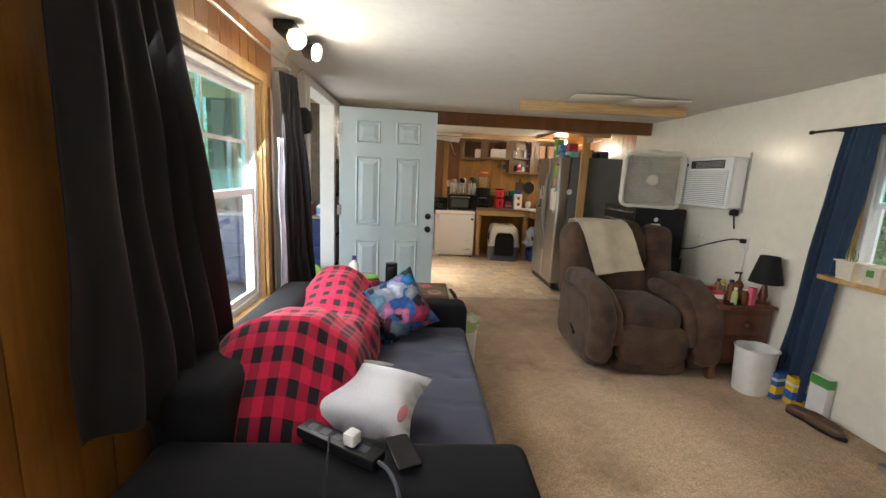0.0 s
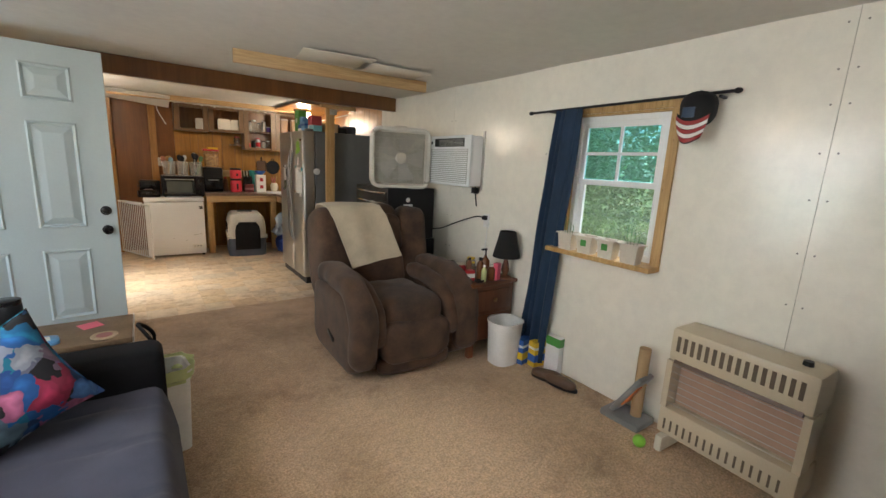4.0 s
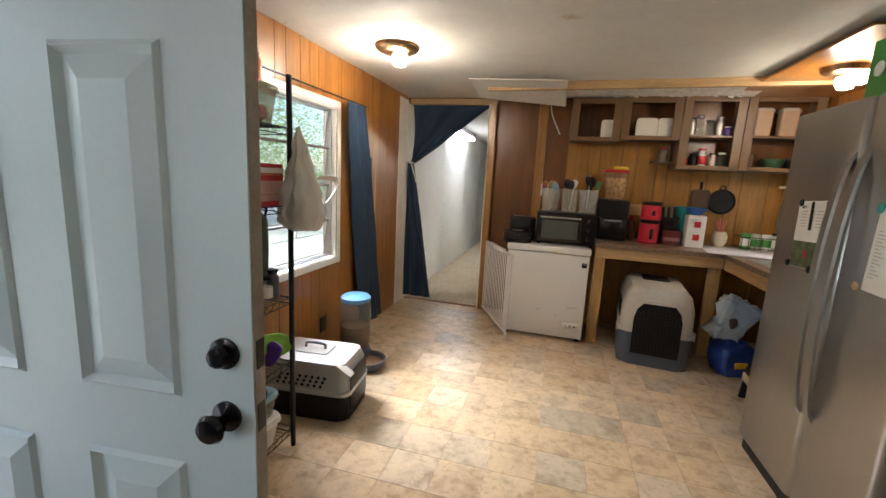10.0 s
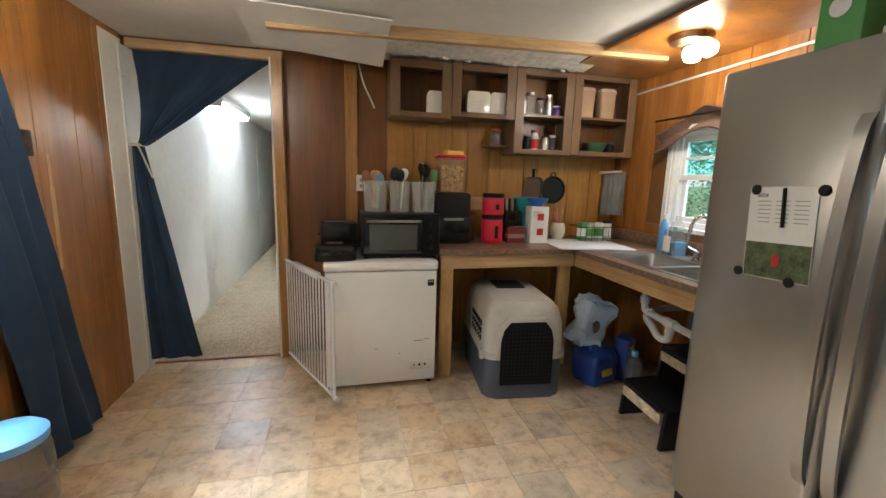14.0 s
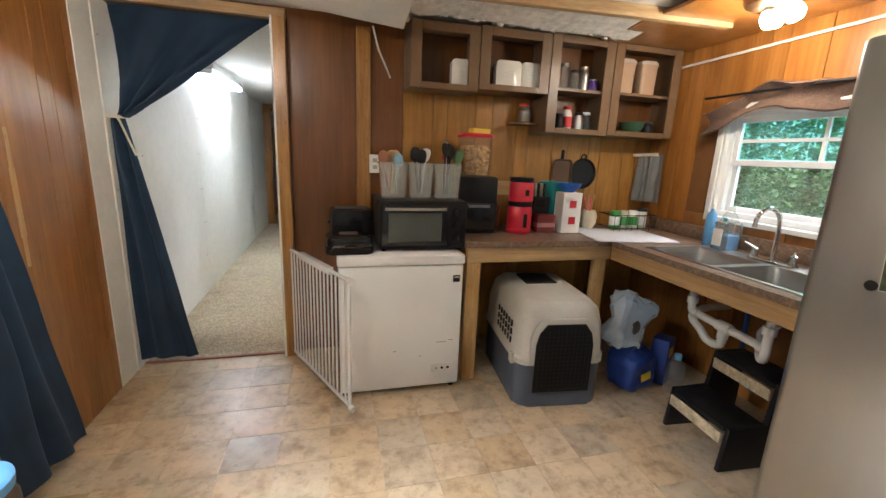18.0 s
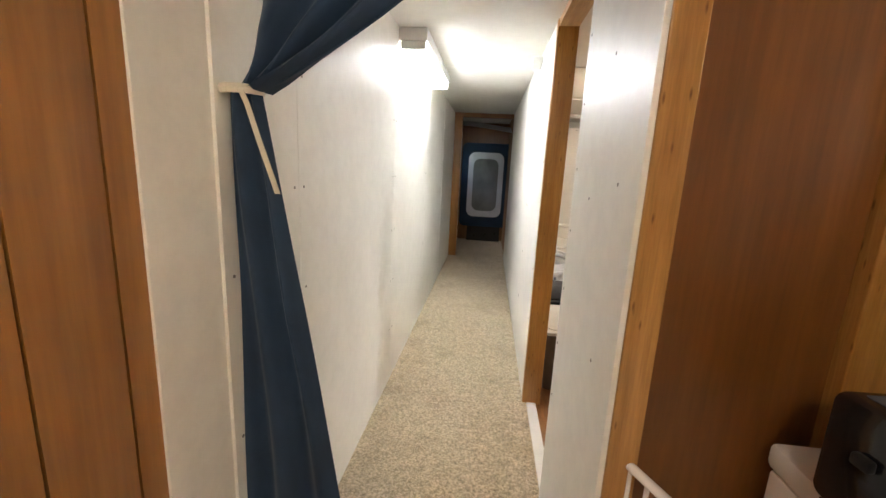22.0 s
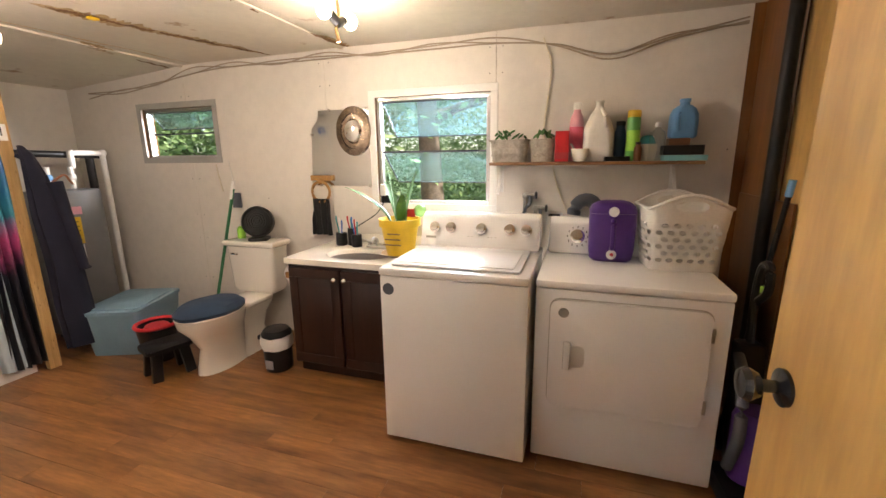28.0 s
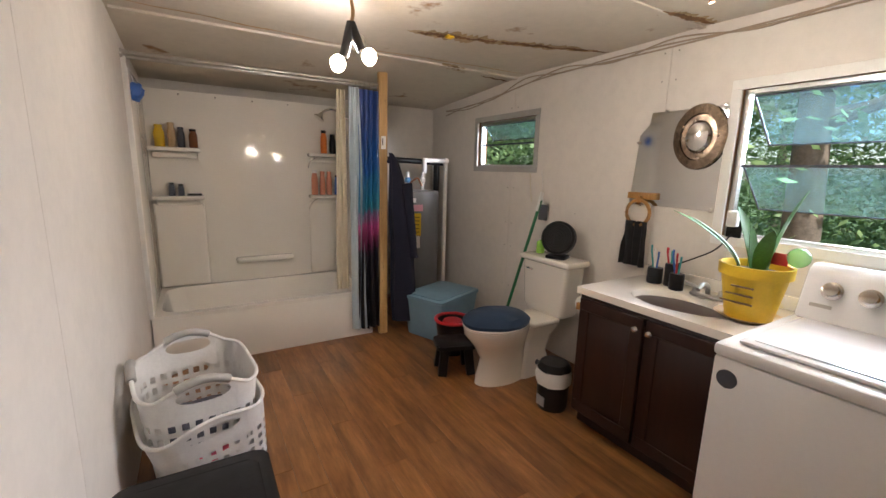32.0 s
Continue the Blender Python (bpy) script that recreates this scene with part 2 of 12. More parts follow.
def stone_print(name, tones, rough=0.3):
    """Printed stone tile: a tone of its own for each tile, cloudy veins over it."""
    m, nt, b = graph(name, rough)
    v = coords(nt)
    oi = nt.nodes.new("ShaderNodeObjectInfo")
    far, add = nt.nodes.new("ShaderNodeMath"), nt.nodes.new("ShaderNodeVectorMath")
    far.operation, far.inputs[1].default_value = "MULTIPLY", 53.0
    nt.links.new(oi.outputs["Random"], far.inputs[0])
    nt.links.new(v, add.inputs[0])
    nt.links.new(far.outputs[0], add.inputs[1])
    col = ramp(nt, oi.outputs["Random"], [((k + 0.5) / len(tones), c) for k, c in enumerate(tones)])
    cloud = noisy(nt, add.outputs[0], 9, 6, 0.62)
    col = mixed(nt, col, ramp(nt, cloud, [(0.30, (0.60, 0.55, 0.50)), (0.5, (0.95, 0.94, 0.93)), (0.7, (1.12, 1.10, 1.06))]), 1.0)
    vein = noisy(nt, add.outputs[0], 22, 6, 0.7)
    col = mixed(nt, col, ramp(nt, vein, [(0.36, (0.72, 0.66, 0.58)), (0.48, (1, 1, 1))]), 0.75)
    worn = noisy(nt, coords(nt), 1.3, 5, 0.6)
    nt.links.new(col, b.inputs["Base Color"])
    nt.links.new(ramp(nt, worn, [(0.3, (rough - 0.06,) * 3), (0.7, (rough + 0.16,) * 3)]), b.inputs["Roughness"])
    relief(nt, b, vein, 0.03, 0.001)
    return m


M = dict(
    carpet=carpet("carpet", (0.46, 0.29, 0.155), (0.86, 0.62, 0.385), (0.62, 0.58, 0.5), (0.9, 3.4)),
    hall_carpet=carpet("hall_carpet", (0.23, 0.175, 0.092), (0.72, 0.585, 0.38), (0.7, 0.64, 0.54)),
    vinyl=stone_print("vinyl_print", [(0.60, 0.462, 0.295), (0.50, 0.362, 0.205), (0.66, 0.528, 0.355), (0.46, 0.382, 0.27), (0.63, 0.487, 0.315), (0.56, 0.418, 0.25)]),
    vinyl_back=surf("vinyl_joint", (0.50, 0.375, 0.26), 0.5),
    laminate=wood("laminate", (0.15, 0.058, 0.018), (0.58, 0.265, 0.09), 0.28, (13, 1.6, 13), 0.2, 0.0, False, 0.6),
    laminate_gap=surf("laminate_gap", (0.05, 0.025, 0.015), 0.6),
    white_wall=stained("white_wall_board", (0.83, 0.805, 0.74), (0.68, 0.6, 0.48), 0.74, 0.42),
    gloss_wall=stained("glossy_white_wall", (0.84, 0.795, 0.69), (0.7, 0.66, 0.56), 0.75, 0.2, bump=0.06),
    bath_wall=stained("bath_wall_board", (0.71, 0.665, 0.60), (0.6, 0.5, 0.38), 0.74, 0.5),
    ceiling=stained("ceiling_board", (0.7, 0.68, 0.62), (0.5, 0.42, 0.3), 0.7, 0.75),
    bath_ceiling=stained("stained_ceiling_board", (0.66, 0.6, 0.5), (0.3, 0.17, 0.07), 0.63, 0.75, 2.6),
    panel=wood("wall_panelling", (0.32, 0.118, 0.017), (0.57, 0.25, 0.052), 0.30, (9, 9, 0.6), 0.14, 0.25, False, 0.66),
    panel_dark=wood("dark_panelling", (0.165, 0.059, 0.012), (0.29, 0.115, 0.027), 0.30, (9, 9, 0.6), 0.15, 0.25, False, 0.7),
    panel_gold=wood("golden_panelling", (0.42, 0.19, 0.030), (0.66, 0.335, 0.070), 0.32, (9, 9, 0.6), 0.10, 0.2, False, 0.5),
    groove=surf("panel_groove", (0.19, 0.085, 0.024), 0.7),
    pine=wood("pine", (0.48, 0.27, 0.085), (0.76, 0.50, 0.21), 0.5, (26, 26, 1.6), 0.15, 0.0, True),
    amber_pine=wood("varnished_pine", (0.36, 0.16, 0.03), (0.62, 0.33, 0.09), 0.3, (26, 26, 1.6), 0.15, 0.3, True),
    pine_x=wood("pine_crosswise", (0.5, 0.3, 0.12), (0.78, 0.55, 0.28), 0.5, (1.6, 26, 26), 0.15),
    pine_y=wood("pine_lengthwise", (0.45, 0.26, 0.1), (0.72, 0.48, 0.22), 0.5, (26, 1.6, 26), 0.15),
    ply=wood("plywood", (0.56, 0.30, 0.075), (0.80, 0.50, 0.165), 0.36, (5, 5, 0.8), 0.1, 0.15, False, 0.7),
    brown_paint=surf("brown_paint", (0.19, 0.115, 0.058), 0.35, var=0.2, bump=0.05),
    door_paint=surf("pale_blue_door_paint", (0.6, 0.7, 0.71), 0.33, var=0.05, scale=2, bump=0.02),
    white_paint=surf("white_paint", (0.78, 0.77, 0.73), 0.4, var=0.06),
    vinyl_white=surf("white_window_vinyl", (0.8, 0.82, 0.82), 0.35, var=0.04),
    enamel=surf("white_enamel", (0.83, 0.83, 0.83), 0.2, var=0.03, scale=2, bump=0.0, coat=0.3),
    porcelain=surf("porcelain", (0.8, 0.76, 0.68), 0.12, var=0.03, scale=2, bump=0.0, coat=0.5),
    acrylic=surf("white_acrylic", (0.87, 0.84, 0.77), 0.13, var=0.03, scale=2, bump=0.0, coat=0.4),
    grey_plastic=surf("grey_plastic", (0.4, 0.39, 0.36), 0.45),
    crate_beige=surf("crate_beige", (0.50, 0.47, 0.40), 0.4, var=0.12),
    beige_plastic=surf("beige_plastic", (0.56, 0.52, 0.44), 0.42, var=0.08),
    dark_grey=surf("dark_grey_plastic", (0.09, 0.1, 0.12), 0.5),
    black=surf("black_plastic", (0.010, 0.010, 0.011), 0.38, var=0.25),
    black_gloss=surf("black_gloss", (0.012, 0.012, 0.014), 0.12, var=0.2),
    black_wood=surf("black_painted_wood", (0.02, 0.017, 0.015), 0.3, var=0.3, scale=3),
    steel=surf("brushed_steel", (0.52, 0.51, 0.48), 0.3, 1.0, 0.06, 3, 200, 0.05, (1, 90, 90)),
    steel_v=surf("stainless_door", (0.47, 0.47, 0.455), 0.34, 1.0, 0.04, 0.7, 3, 0.0, (1, 3, 0.6)),
    chrome=surf("chrome", (0.75, 0.74, 0.72), 0.1, 1.0, 0.03, bump=0.0),
    brass=surf("bronze_metal", (0.4, 0.26, 0.13), 0.3, 1.0),
    iron=surf("dark_metal", (0.03, 0.03, 0.032), 0.4, 0.7),
    screw=surf("screw_metal", (0.25, 0.23, 0.2), 0.4, 0.8),
    fridge_side=surf("dark_fridge_side", (0.135, 0.14, 0.134), 0.45, var=0.1),
    sofa=fabric("black_sofa_cloth", (0.008, 0.0082, 0.0105), 240, 0.3, 0.9, 0.02),
    quilt=fabric("slate_quilt", (0.062, 0.066, 0.10), 500, sheen=0.1),
    plaid=checks("red_buffalo_check", (0.74, 0.008, 0.07), (0.015, 0.010, 0.014), 0.072),
    recliner=fabric("brown_suede", (0.078, 0.040, 0.021), 120, 0.6, 0.85, 0.12),
    throw=fabric("cream_throw", (0.56, 0.47, 0.33), 330),
    navy=fabric("navy_curtain", (0.010, 0.033, 0.075), 500, 0.2, 0.8, 0.05),
    black_cloth=fabric("black_curtain", (0.007, 0.0065, 0.007), 500, 0.25, 0.85, 0.02),
    lining=fabric("pale_curtain_lining", (0.55, 0.56, 0.66), 500),
    white_cloth=fabric("white_cloth", (0.74, 0.74, 0.78), 400, 0.06),
    grey_cloth=fabric("grey_cloth", (0.22, 0.22, 0.21), 300),
    glass=clear("window_glass", (0.96, 1.0, 0.98), 0.02, 0.95),
    tinted=clear("aqua_window_glass", (0.60, 0.90, 0.88), 0.03, 0.92),
    frosted=clear("frosted_plastic", (0.90, 0.90, 0.87), 0.25, 0.80),
    hazy_pane=clear("hazy_blue_pane", (0.70, 0.89, 0.95), 0.08, 0.90),
    clear_plastic=clear("clear_plastic", (0.84, 0.83, 0.78), 0.10, 0.87),
    bottle_clear=clear("clear_bottle", (0.92, 0.93, 0.91), 0.05, 0.93),
    paper=surf("white_paper", (0.8, 0.79, 0.76), 0.7, var=0.04),
    ink=surf("black_ink", (0.02, 0.02, 0.02), 0.6),
    ground=surf("grass_ground", (0.07, 0.13, 0.03), 0.95, var=0.5, scale=0.8, fine=14, bump=0.5),
    leaf=surf("leaf", (0.07, 0.17, 0.03), 0.6, var=0.4, scale=3, each=0.4),
    bark=surf("bark", (0.17, 0.13, 0.09), 0.9, var=0.4, scale=8, fine=40, bump=0.8),
)
for _k in ("black", "black_wood", "dark_grey", "sofa"):
    M[_k].node_tree.nodes["Principled BSDF"].inputs["Specular IOR Level"].default_value = 0.25
_PAINT = {}


def paint(name, c, rough=0.4, metal=0.0):
    if name not in _PAINT:
        _PAINT[name] = surf(name, c, rough, metal, 0.1)
    return _PAINT[name]


# ---- building kit ----
def obj(name, bm, material, parent=None, smooth=False, label="", loc=None):
    mesh = bpy.data.meshes.new(name)
    bm.to_mesh(mesh)
    bm.free()
    for x in material if isinstance(material, (list, tuple)) else (material,):
        mesh.materials.append(x)
    if smooth:
        for p in mesh.polygons:
            p.use_smooth = True
        mesh.set_sharp_from_angle(angle=radians(40))
    ob = new(name, mesh)
    if parent:
        ob.parent = parent
    if loc:
        ob.location = loc
    if label:
        ob["label"] = label
    return ob


def part(name, bm, material, parent, label="", smooth=True):
    return obj(name, bm, material, parent, smooth, label)


def share(ob, parent, m=None, name=None):
    """Another piece on the same mesh."""
    o = new(name or ob.name.split(".")[0], ob.data)
    o.parent = parent
    if m is not None:
        o.matrix_basis = m
    if "label" in ob:
        o["label"] = ob["label"]
    return o


def thing(name, label, category, x=0, y=0, z=0, rz=0, group="", kind=""):
    e = new(name)
    e.empty_display_size = 0.1
    e.matrix_world = pose(x, y, z, 0, 0, rz)
    return tagged(e, label, category, group, kind)


def setting(name, bm, material, label, category, smooth=False):
    return tagged(obj(name, bm, material, None, smooth), label, category, "", "structure")


def box(x0, y0, z0, x1, y1, z1, bevel=0.0, bm=None, seg=2):
    b = bmesh.new()
    v = [b.verts.new((x, y, z)) for z in (z0, z1) for y in (y0, y1) for x in (x0, x1)]
    for f in ((0, 2, 3, 1), (4, 5, 7, 6), (0, 1, 5, 4), (2, 6, 7, 3), (0, 4, 6, 2), (1, 3, 7, 5)):
        b.faces.new([v[i] for i in f])
    if bevel:
        bmesh.ops.bevel(b, geom=b.edges[:], offset=bevel, segments=seg, affect="EDGES", profile=0.5)
    return join(bm, b)


def join(bm, b):
    if bm is None:
        return b
    t = bpy.data.meshes.new("tmp")
    b.to_mesh(t)
    b.free()
    bm.from_mesh(t)
    bpy.data.meshes.remove(t)
    return bm


def moved(b, m):
    bmesh.ops.transform(b, matrix=m, verts=b.verts)
    return b


def slab(points, z0, z1, bevel=0.0, bm=None, seg=2):
    """A flat outline in x and y, drawn up from z0 to z1."""
    b = bmesh.new()
    lo, hi = [b.verts.new((x, y, z0)) for x, y in points], [b.verts.new((x, y, z1)) for x, y in points]
    b.faces.new(lo[::-1]), b.faces.new(hi)
    for i in range(len(points)):
        j = (i + 1) % len(points)
        b.faces.new((lo[i], lo[j], hi[j], hi[i]))
    if bevel:
        bmesh.ops.bevel(b, geom=b.edges[:], offset=bevel, segments=seg, affect="EDGES", profile=0.5)
    return join(bm, b)


def rounded(w, h, r, n=5):
    out = []
    for cx, cy, a in ((w - r, h - r, 0), (r - w, h - r, 90), (r - w, r - h, 180), (w - r, r - h, 270)):
        out += [(cx + r * math.cos(radians(a + 90 * i / n)), cy + r * math.sin(radians(a + 90 * i / n))) for i in range(n + 1)]
    return out


def lathe(profile, n=24, bm=None, at=(0, 0, 0)):
    """Turns (radius, height) pairs round z."""
    b = bmesh.new()
    rings = []
    for r, z in profile:
        rings.append([b.verts.new((at[0] + r * math.cos(2 * math.pi * i / n), at[1] + r * math.sin(2 * math.pi * i / n), at[2] + z)) for i in range(n)] if r > 1e-5 else [b.verts.new((at[0], at[1], at[2] + z))])
    for p, q in zip(rings, rings[1:]):
        for i in range(n):
            j = (i + 1) % n
            if len(p) == 1 and len(q) == 1:
                continue
            if len(p) == 1:
                b.faces.new((p[0], q[j], q[i]))
            elif len(q) == 1:
                b.faces.new((p[i], p[j], q[0]))
            else:
                b.faces.new((p[i], p[j], q[j], q[i]))
    if len(rings[0]) > 1:
        b.faces.new(rings[0][::-1])
    if len(rings[-1]) > 1:
        b.faces.new(rings[-1])
    bmesh.ops.recalc_face_normals(b, faces=b.faces)
    return join(bm, b)


def loft(rings, n=5):
    """A hollow moulded body: rounded rectangles (half x, half y, corner, z, shift along y) skinned from foot to top."""
    b, R = bmesh.new(), []
    for hx, hy, c, z, dy_ in rings:
        R.append([b.verts.new((px, py + dy_, z)) for px, py in rounded(hx, hy, c, n)])
    for p, q in zip(R, R[1:]):
        for i in range(len(p)):
            b.faces.new((p[i], p[(i + 1) % len(p)], q[(i + 1) % len(p)], q[i]))
    b.faces.new(R[0][::-1]), b.faces.new(R[-1])
    bmesh.ops.recalc_face_normals(b, faces=b.faces)
    return b


def rod(p, q, r, n=10, bm=None, r2=None):
    p, q = Vector(p), Vector(q)
    d = q - p
    b = lathe([(r, 0), (r if r2 is None else r2, d.length)], n)
    moved(b, Matrix.Translation(p) @ d.to_track_quat("Z", "Y").to_matrix().to_4x4())
    return join(bm, b)


def tube(points, r, n=8, bm=None, closed=False):
    b = bmesh.new()
    pts = [Vector(p) for p in points]
    rings, k = [], len(pts)
    up = Vector((0, 0, 1))
    for i, p in enumerate(pts):
        a, c = (pts[i - 1], pts[(i + 1) % k]) if closed else (pts[max(0, i - 1)], pts[min(k - 1, i + 1)])
        t = (c - a).normalized()
        s = t.cross(up) if abs(t.dot(up)) < 0.95 else t.cross(Vector((1, 0, 0)))
        s.normalize()
        w = s.cross(t)
        rings.append([b.verts.new(p + (s * math.cos(2 * math.pi * j / n) + w * math.sin(2 * math.pi * j / n)) * r) for j in range(n)])
    pairs = list(zip(rings, rings[1:])) + ([(rings[-1], rings[0])] if closed else [])
    for a, c in pairs:
        for j in range(n):
            b.faces.new((a[j], a[(j + 1) % n], c[(j + 1) % n], c[j]))
    if not closed:
        b.faces.new(rings[0][::-1]), b.faces.new(rings[-1])
    bmesh.ops.recalc_face_normals(b, faces=b.faces)
    return join(bm, b)


def smooth_line(points, n=8):
    """A Catmull-Rom line through the points."""
    P = [Vector(p) for p in points]
    P = [P[0] * 2 - P[1], *P, P[-1] * 2 - P[-2]]
    out = []
    for i in range(1, len(P) - 2):
        for k in range(n):
            t = k / n
            out.append(0.5 * ((2 * P[i]) + (P[i + 1] - P[i - 1]) * t + (2 * P[i - 1] - 5 * P[i] + 4 * P[i + 1] - P[i + 2]) * t * t + (3 * P[i] - P[i - 1] - 3 * P[i + 1] + P[i + 2]) * t ** 3))
    return out + [P[-2]]


def sheet(nu, nv, f, thick=0.0, bm=None):
    """A surface f(u, v) for u, v in 0..1, with thickness."""
    b = bmesh.new()
    g = [[b.verts.new(f(i / nu, j / nv)) for j in range(nv + 1)] for i in range(nu + 1)]
    for i in range(nu):
        for j in range(nv):
            b.faces.new((g[i][j], g[i + 1][j], g[i + 1][j + 1], g[i][j + 1]))
    if thick:
        bmesh.ops.recalc_face_normals(b, faces=b.faces)
        bmesh.ops.solidify(b, geom=b.faces[:], thickness=thick)
    return join(bm, b)


def puff(sx, sy, sz, e=0.5, n=20, m=12, wob=0.0, seed=0, bm=None):
    """A cushion-like superellipsoid with half sizes sx, sy, sz."""
    b = bmesh.new()
    sg = lambda c: math.copysign(abs(c) ** e, c)
    rings = []
    for j in range(m + 1):
        la = -math.pi / 2 + math.pi * j / m
        row = []
        for i in range(n):
            lo = 2 * math.pi * i / n
            p = Vector((sx * sg(math.cos(la)) * sg(math.cos(lo)), sy * sg(math.cos(la)) * sg(math.sin(lo)), sz * sg(math.sin(la))))
            if wob:
                p *= 1 + wob * noise.noise(p * (1.2 / max(sx, sy, sz)) * 2 + Vector((seed, seed * 2.3, 0)))
            row.append(b.verts.new(p))
        rings.append(row)
    for p, q in zip(rings, rings[1:]):
        for i in range(n):
            b.faces.new((p[i], p[(i + 1) % n], q[(i + 1) % n], q[i]))
    bmesh.ops.remove_doubles(b, verts=b.verts, dist=1e-4)
    bmesh.ops.recalc_face_normals(b, faces=b.faces)
    return join(bm, b)


def at(b, x=0, y=0, z=0, rx=0, ry=0, rz=0):
    return moved(b, pose(x, y, z, rx, ry, rz))


def holed(axis, plane, thick, u0, u1, z0, z1, holes, bm=None):
    """A wall in the plane x or y, from plane to plane + thick, with rectangular openings (u0, u1, z0, z1)."""
    b = bm or bmesh.new()
    holes = [(max(h[0], u0), min(h[1], u1), *h[2:]) for h in holes if h[1] > u0 and h[0] < u1]
    us = sorted({u0, u1, *[u for h in holes for u in h[:2]]})
    for a, c in zip(us, us[1:]):
        mid, cuts = (a + c) / 2, []
        for h in holes:
            if h[0] < mid < h[1]:
                cuts.append((h[2], h[3]))
        z = z0
        for lo, hi in sorted(cuts) + [(z1, z1)]:
            if lo > z + 1e-4:
                if axis == "x":
                    box(min(plane, plane + thick), a, z, max(plane, plane + thick), c, lo, bm=b)
                else:
                    box(a, min(plane, plane + thick), z, c, max(plane, plane + thick), lo, bm=b)
            z = max(z, hi)
    return b


def strips(parent, axis, plane, thick, edges, z0, z1, holes, material, name="panel_strip"):
    """Grooved panelling: one board from each edge to the next, cut round the openings."""
    for a, c in zip(edges, edges[1:]):
        spans, z = [], z0
        for h in sorted(holes, key=lambda h: h[2]):
            if h[0] < c - 0.01 and h[1] > a + 0.01:
                spans.append((z, h[2]))
                z = h[3]
        spans.append((z, z1))
        for lo, hi in spans:
            if hi - lo < 0.02:
                continue
            w, hgt, g = c - a, hi - lo, 0.0025
            if axis == "x":
                b = box(0, g, 0, thick, w - g, hgt)
                loc = (plane, a, lo)
            else:
                b = box(g, 0, 0, w - g, thick, hgt)
                loc = (a, plane, lo)
            obj(name, b, material, parent, False, "", loc)


def edges_between(a, b, widths, seed=1):
    r, out, i = random.Random(seed), [a], 0
    while out[-1] < b - 0.08:
        out.append(min(b, out[-1] + widths[(i + r.randrange(2)) % len(widths)]))
        i += 1
    out[-1] = b
    return out


def screws(parent, spots, axis, plane, out=1):
    """Round screw heads on a wall."""
    first = None
    for u, z in spots:
        if axis == "x":
            m = pose(plane, u, z, 0, 90 * out, 0)
        else:
            m = pose(u, plane, z, 90 * out, 0, 0)
        if first is None:
            first = obj("screw", lathe([(0.0045, 0), (0.004, 0.0014), (0.002, 0.0018), (0, 0.0012)], 8), M["screw"], parent, True)
            first.matrix_basis = m
        else:
            share(first, parent, m)


def lettering(text, size, material, parent, m, name="lettering", extrude=0.0006, align="CENTER"):
    """Raised flat letters as a mesh."""
    cu = bpy.data.curves.new("text", "FONT")
    cu.body, cu.size, cu.extrude, cu.align_x, cu.align_y = text, size, extrude, align, "CENTER"
    cu.resolution_u = 2
    o = bpy.data.objects.new("text", cu)
    mesh = bpy.data.meshes.new_from_object(o)
    bpy.data.objects.remove(o)
    mesh.materials.clear()
    mesh.materials.append(material)
    ob = new(name, mesh)
    ob.parent = parent
    ob.matrix_basis = m
    return ob


# ---- the plan ----
WX, EX, NY, SY = 0.17, 3.735, 7.42, -1.75      # west and east wall faces, kitchen north wall, living south wall
HX, BY, HY = 1.02, 12.80, 12.63                # hall east wall face, bath north wall, hall end
CL, CK, CH, CB = 2.14, 2.16, 2.09, 2.14        # ceilings of living room, kitchen, hall, bath
SEAM = 4.24
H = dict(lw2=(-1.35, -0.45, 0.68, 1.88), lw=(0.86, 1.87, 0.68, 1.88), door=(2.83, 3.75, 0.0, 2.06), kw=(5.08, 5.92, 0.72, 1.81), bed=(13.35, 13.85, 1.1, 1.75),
         ew=(1.22, 1.86, 0.92, 1.80), ke=(5.70, 6.78, 1.05, 1.70), bw=(8.93, 9.74, 1.08, 1.80), sw=(11.16, 11.93, 1.42, 1.82))

# ground and outer shell
setting("ground", sheet(40, 40, lambda u, v: (-400 + 800 * u, -400 + 800 * v, -0.62)), M["ground"], "green grassy yard round the house", "ground")
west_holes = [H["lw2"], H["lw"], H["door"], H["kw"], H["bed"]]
wall_west = setting("wall_west", holed("x", WX - 0.012, -0.10, SY, 15.2, -0.05, 2.3, west_holes), M["groove"], "long west outer wall lined with wood panelling", "wall")
wall_east = setting("wall_east", holed("x", EX + 0.012, 0.10, SY, 15.2, -0.05, 2.3, [H["ew"], H["ke"], H["bw"], H["sw"]]), M["groove"], "long east outer wall lined with white board", "wall")
setting("wall_south", box(WX - 0.11, SY - 0.1, -0.05, EX + 0.11, SY, 2.3), M["gloss_wall"], "plain white south wall of the living room", "wall")
setting("wall_north", box(WX - 0.11, 15.2, -0.05, EX + 0.11, 15.3, 2.3), M["panel_dark"], "brown panelled end wall of the back room", "wall")
setting("roof", box(-0.3, SY - 0.4, 2.34, 4.2, 15.6, 2.42), M["iron"], "flat dark roof over the house", "roof")

# grass west of the house; its overexposed sunlight is put into the pale colour
setting("driveway", sheet(24, 40, lambda u, v: (-15 + 14.2 * u, -14 + 36 * v, -0.60 + 0.02 * noise.noise(Vector((u * 9, v * 20, 0)))), 0), surf("pale_gravel", (0.58, 0.56, 0.49), 0.9, var=0.22, scale=1.5, fine=40, bump=0.5), "grass yard on the west side, its sunlit glare put into a pale colour", "ground", True)

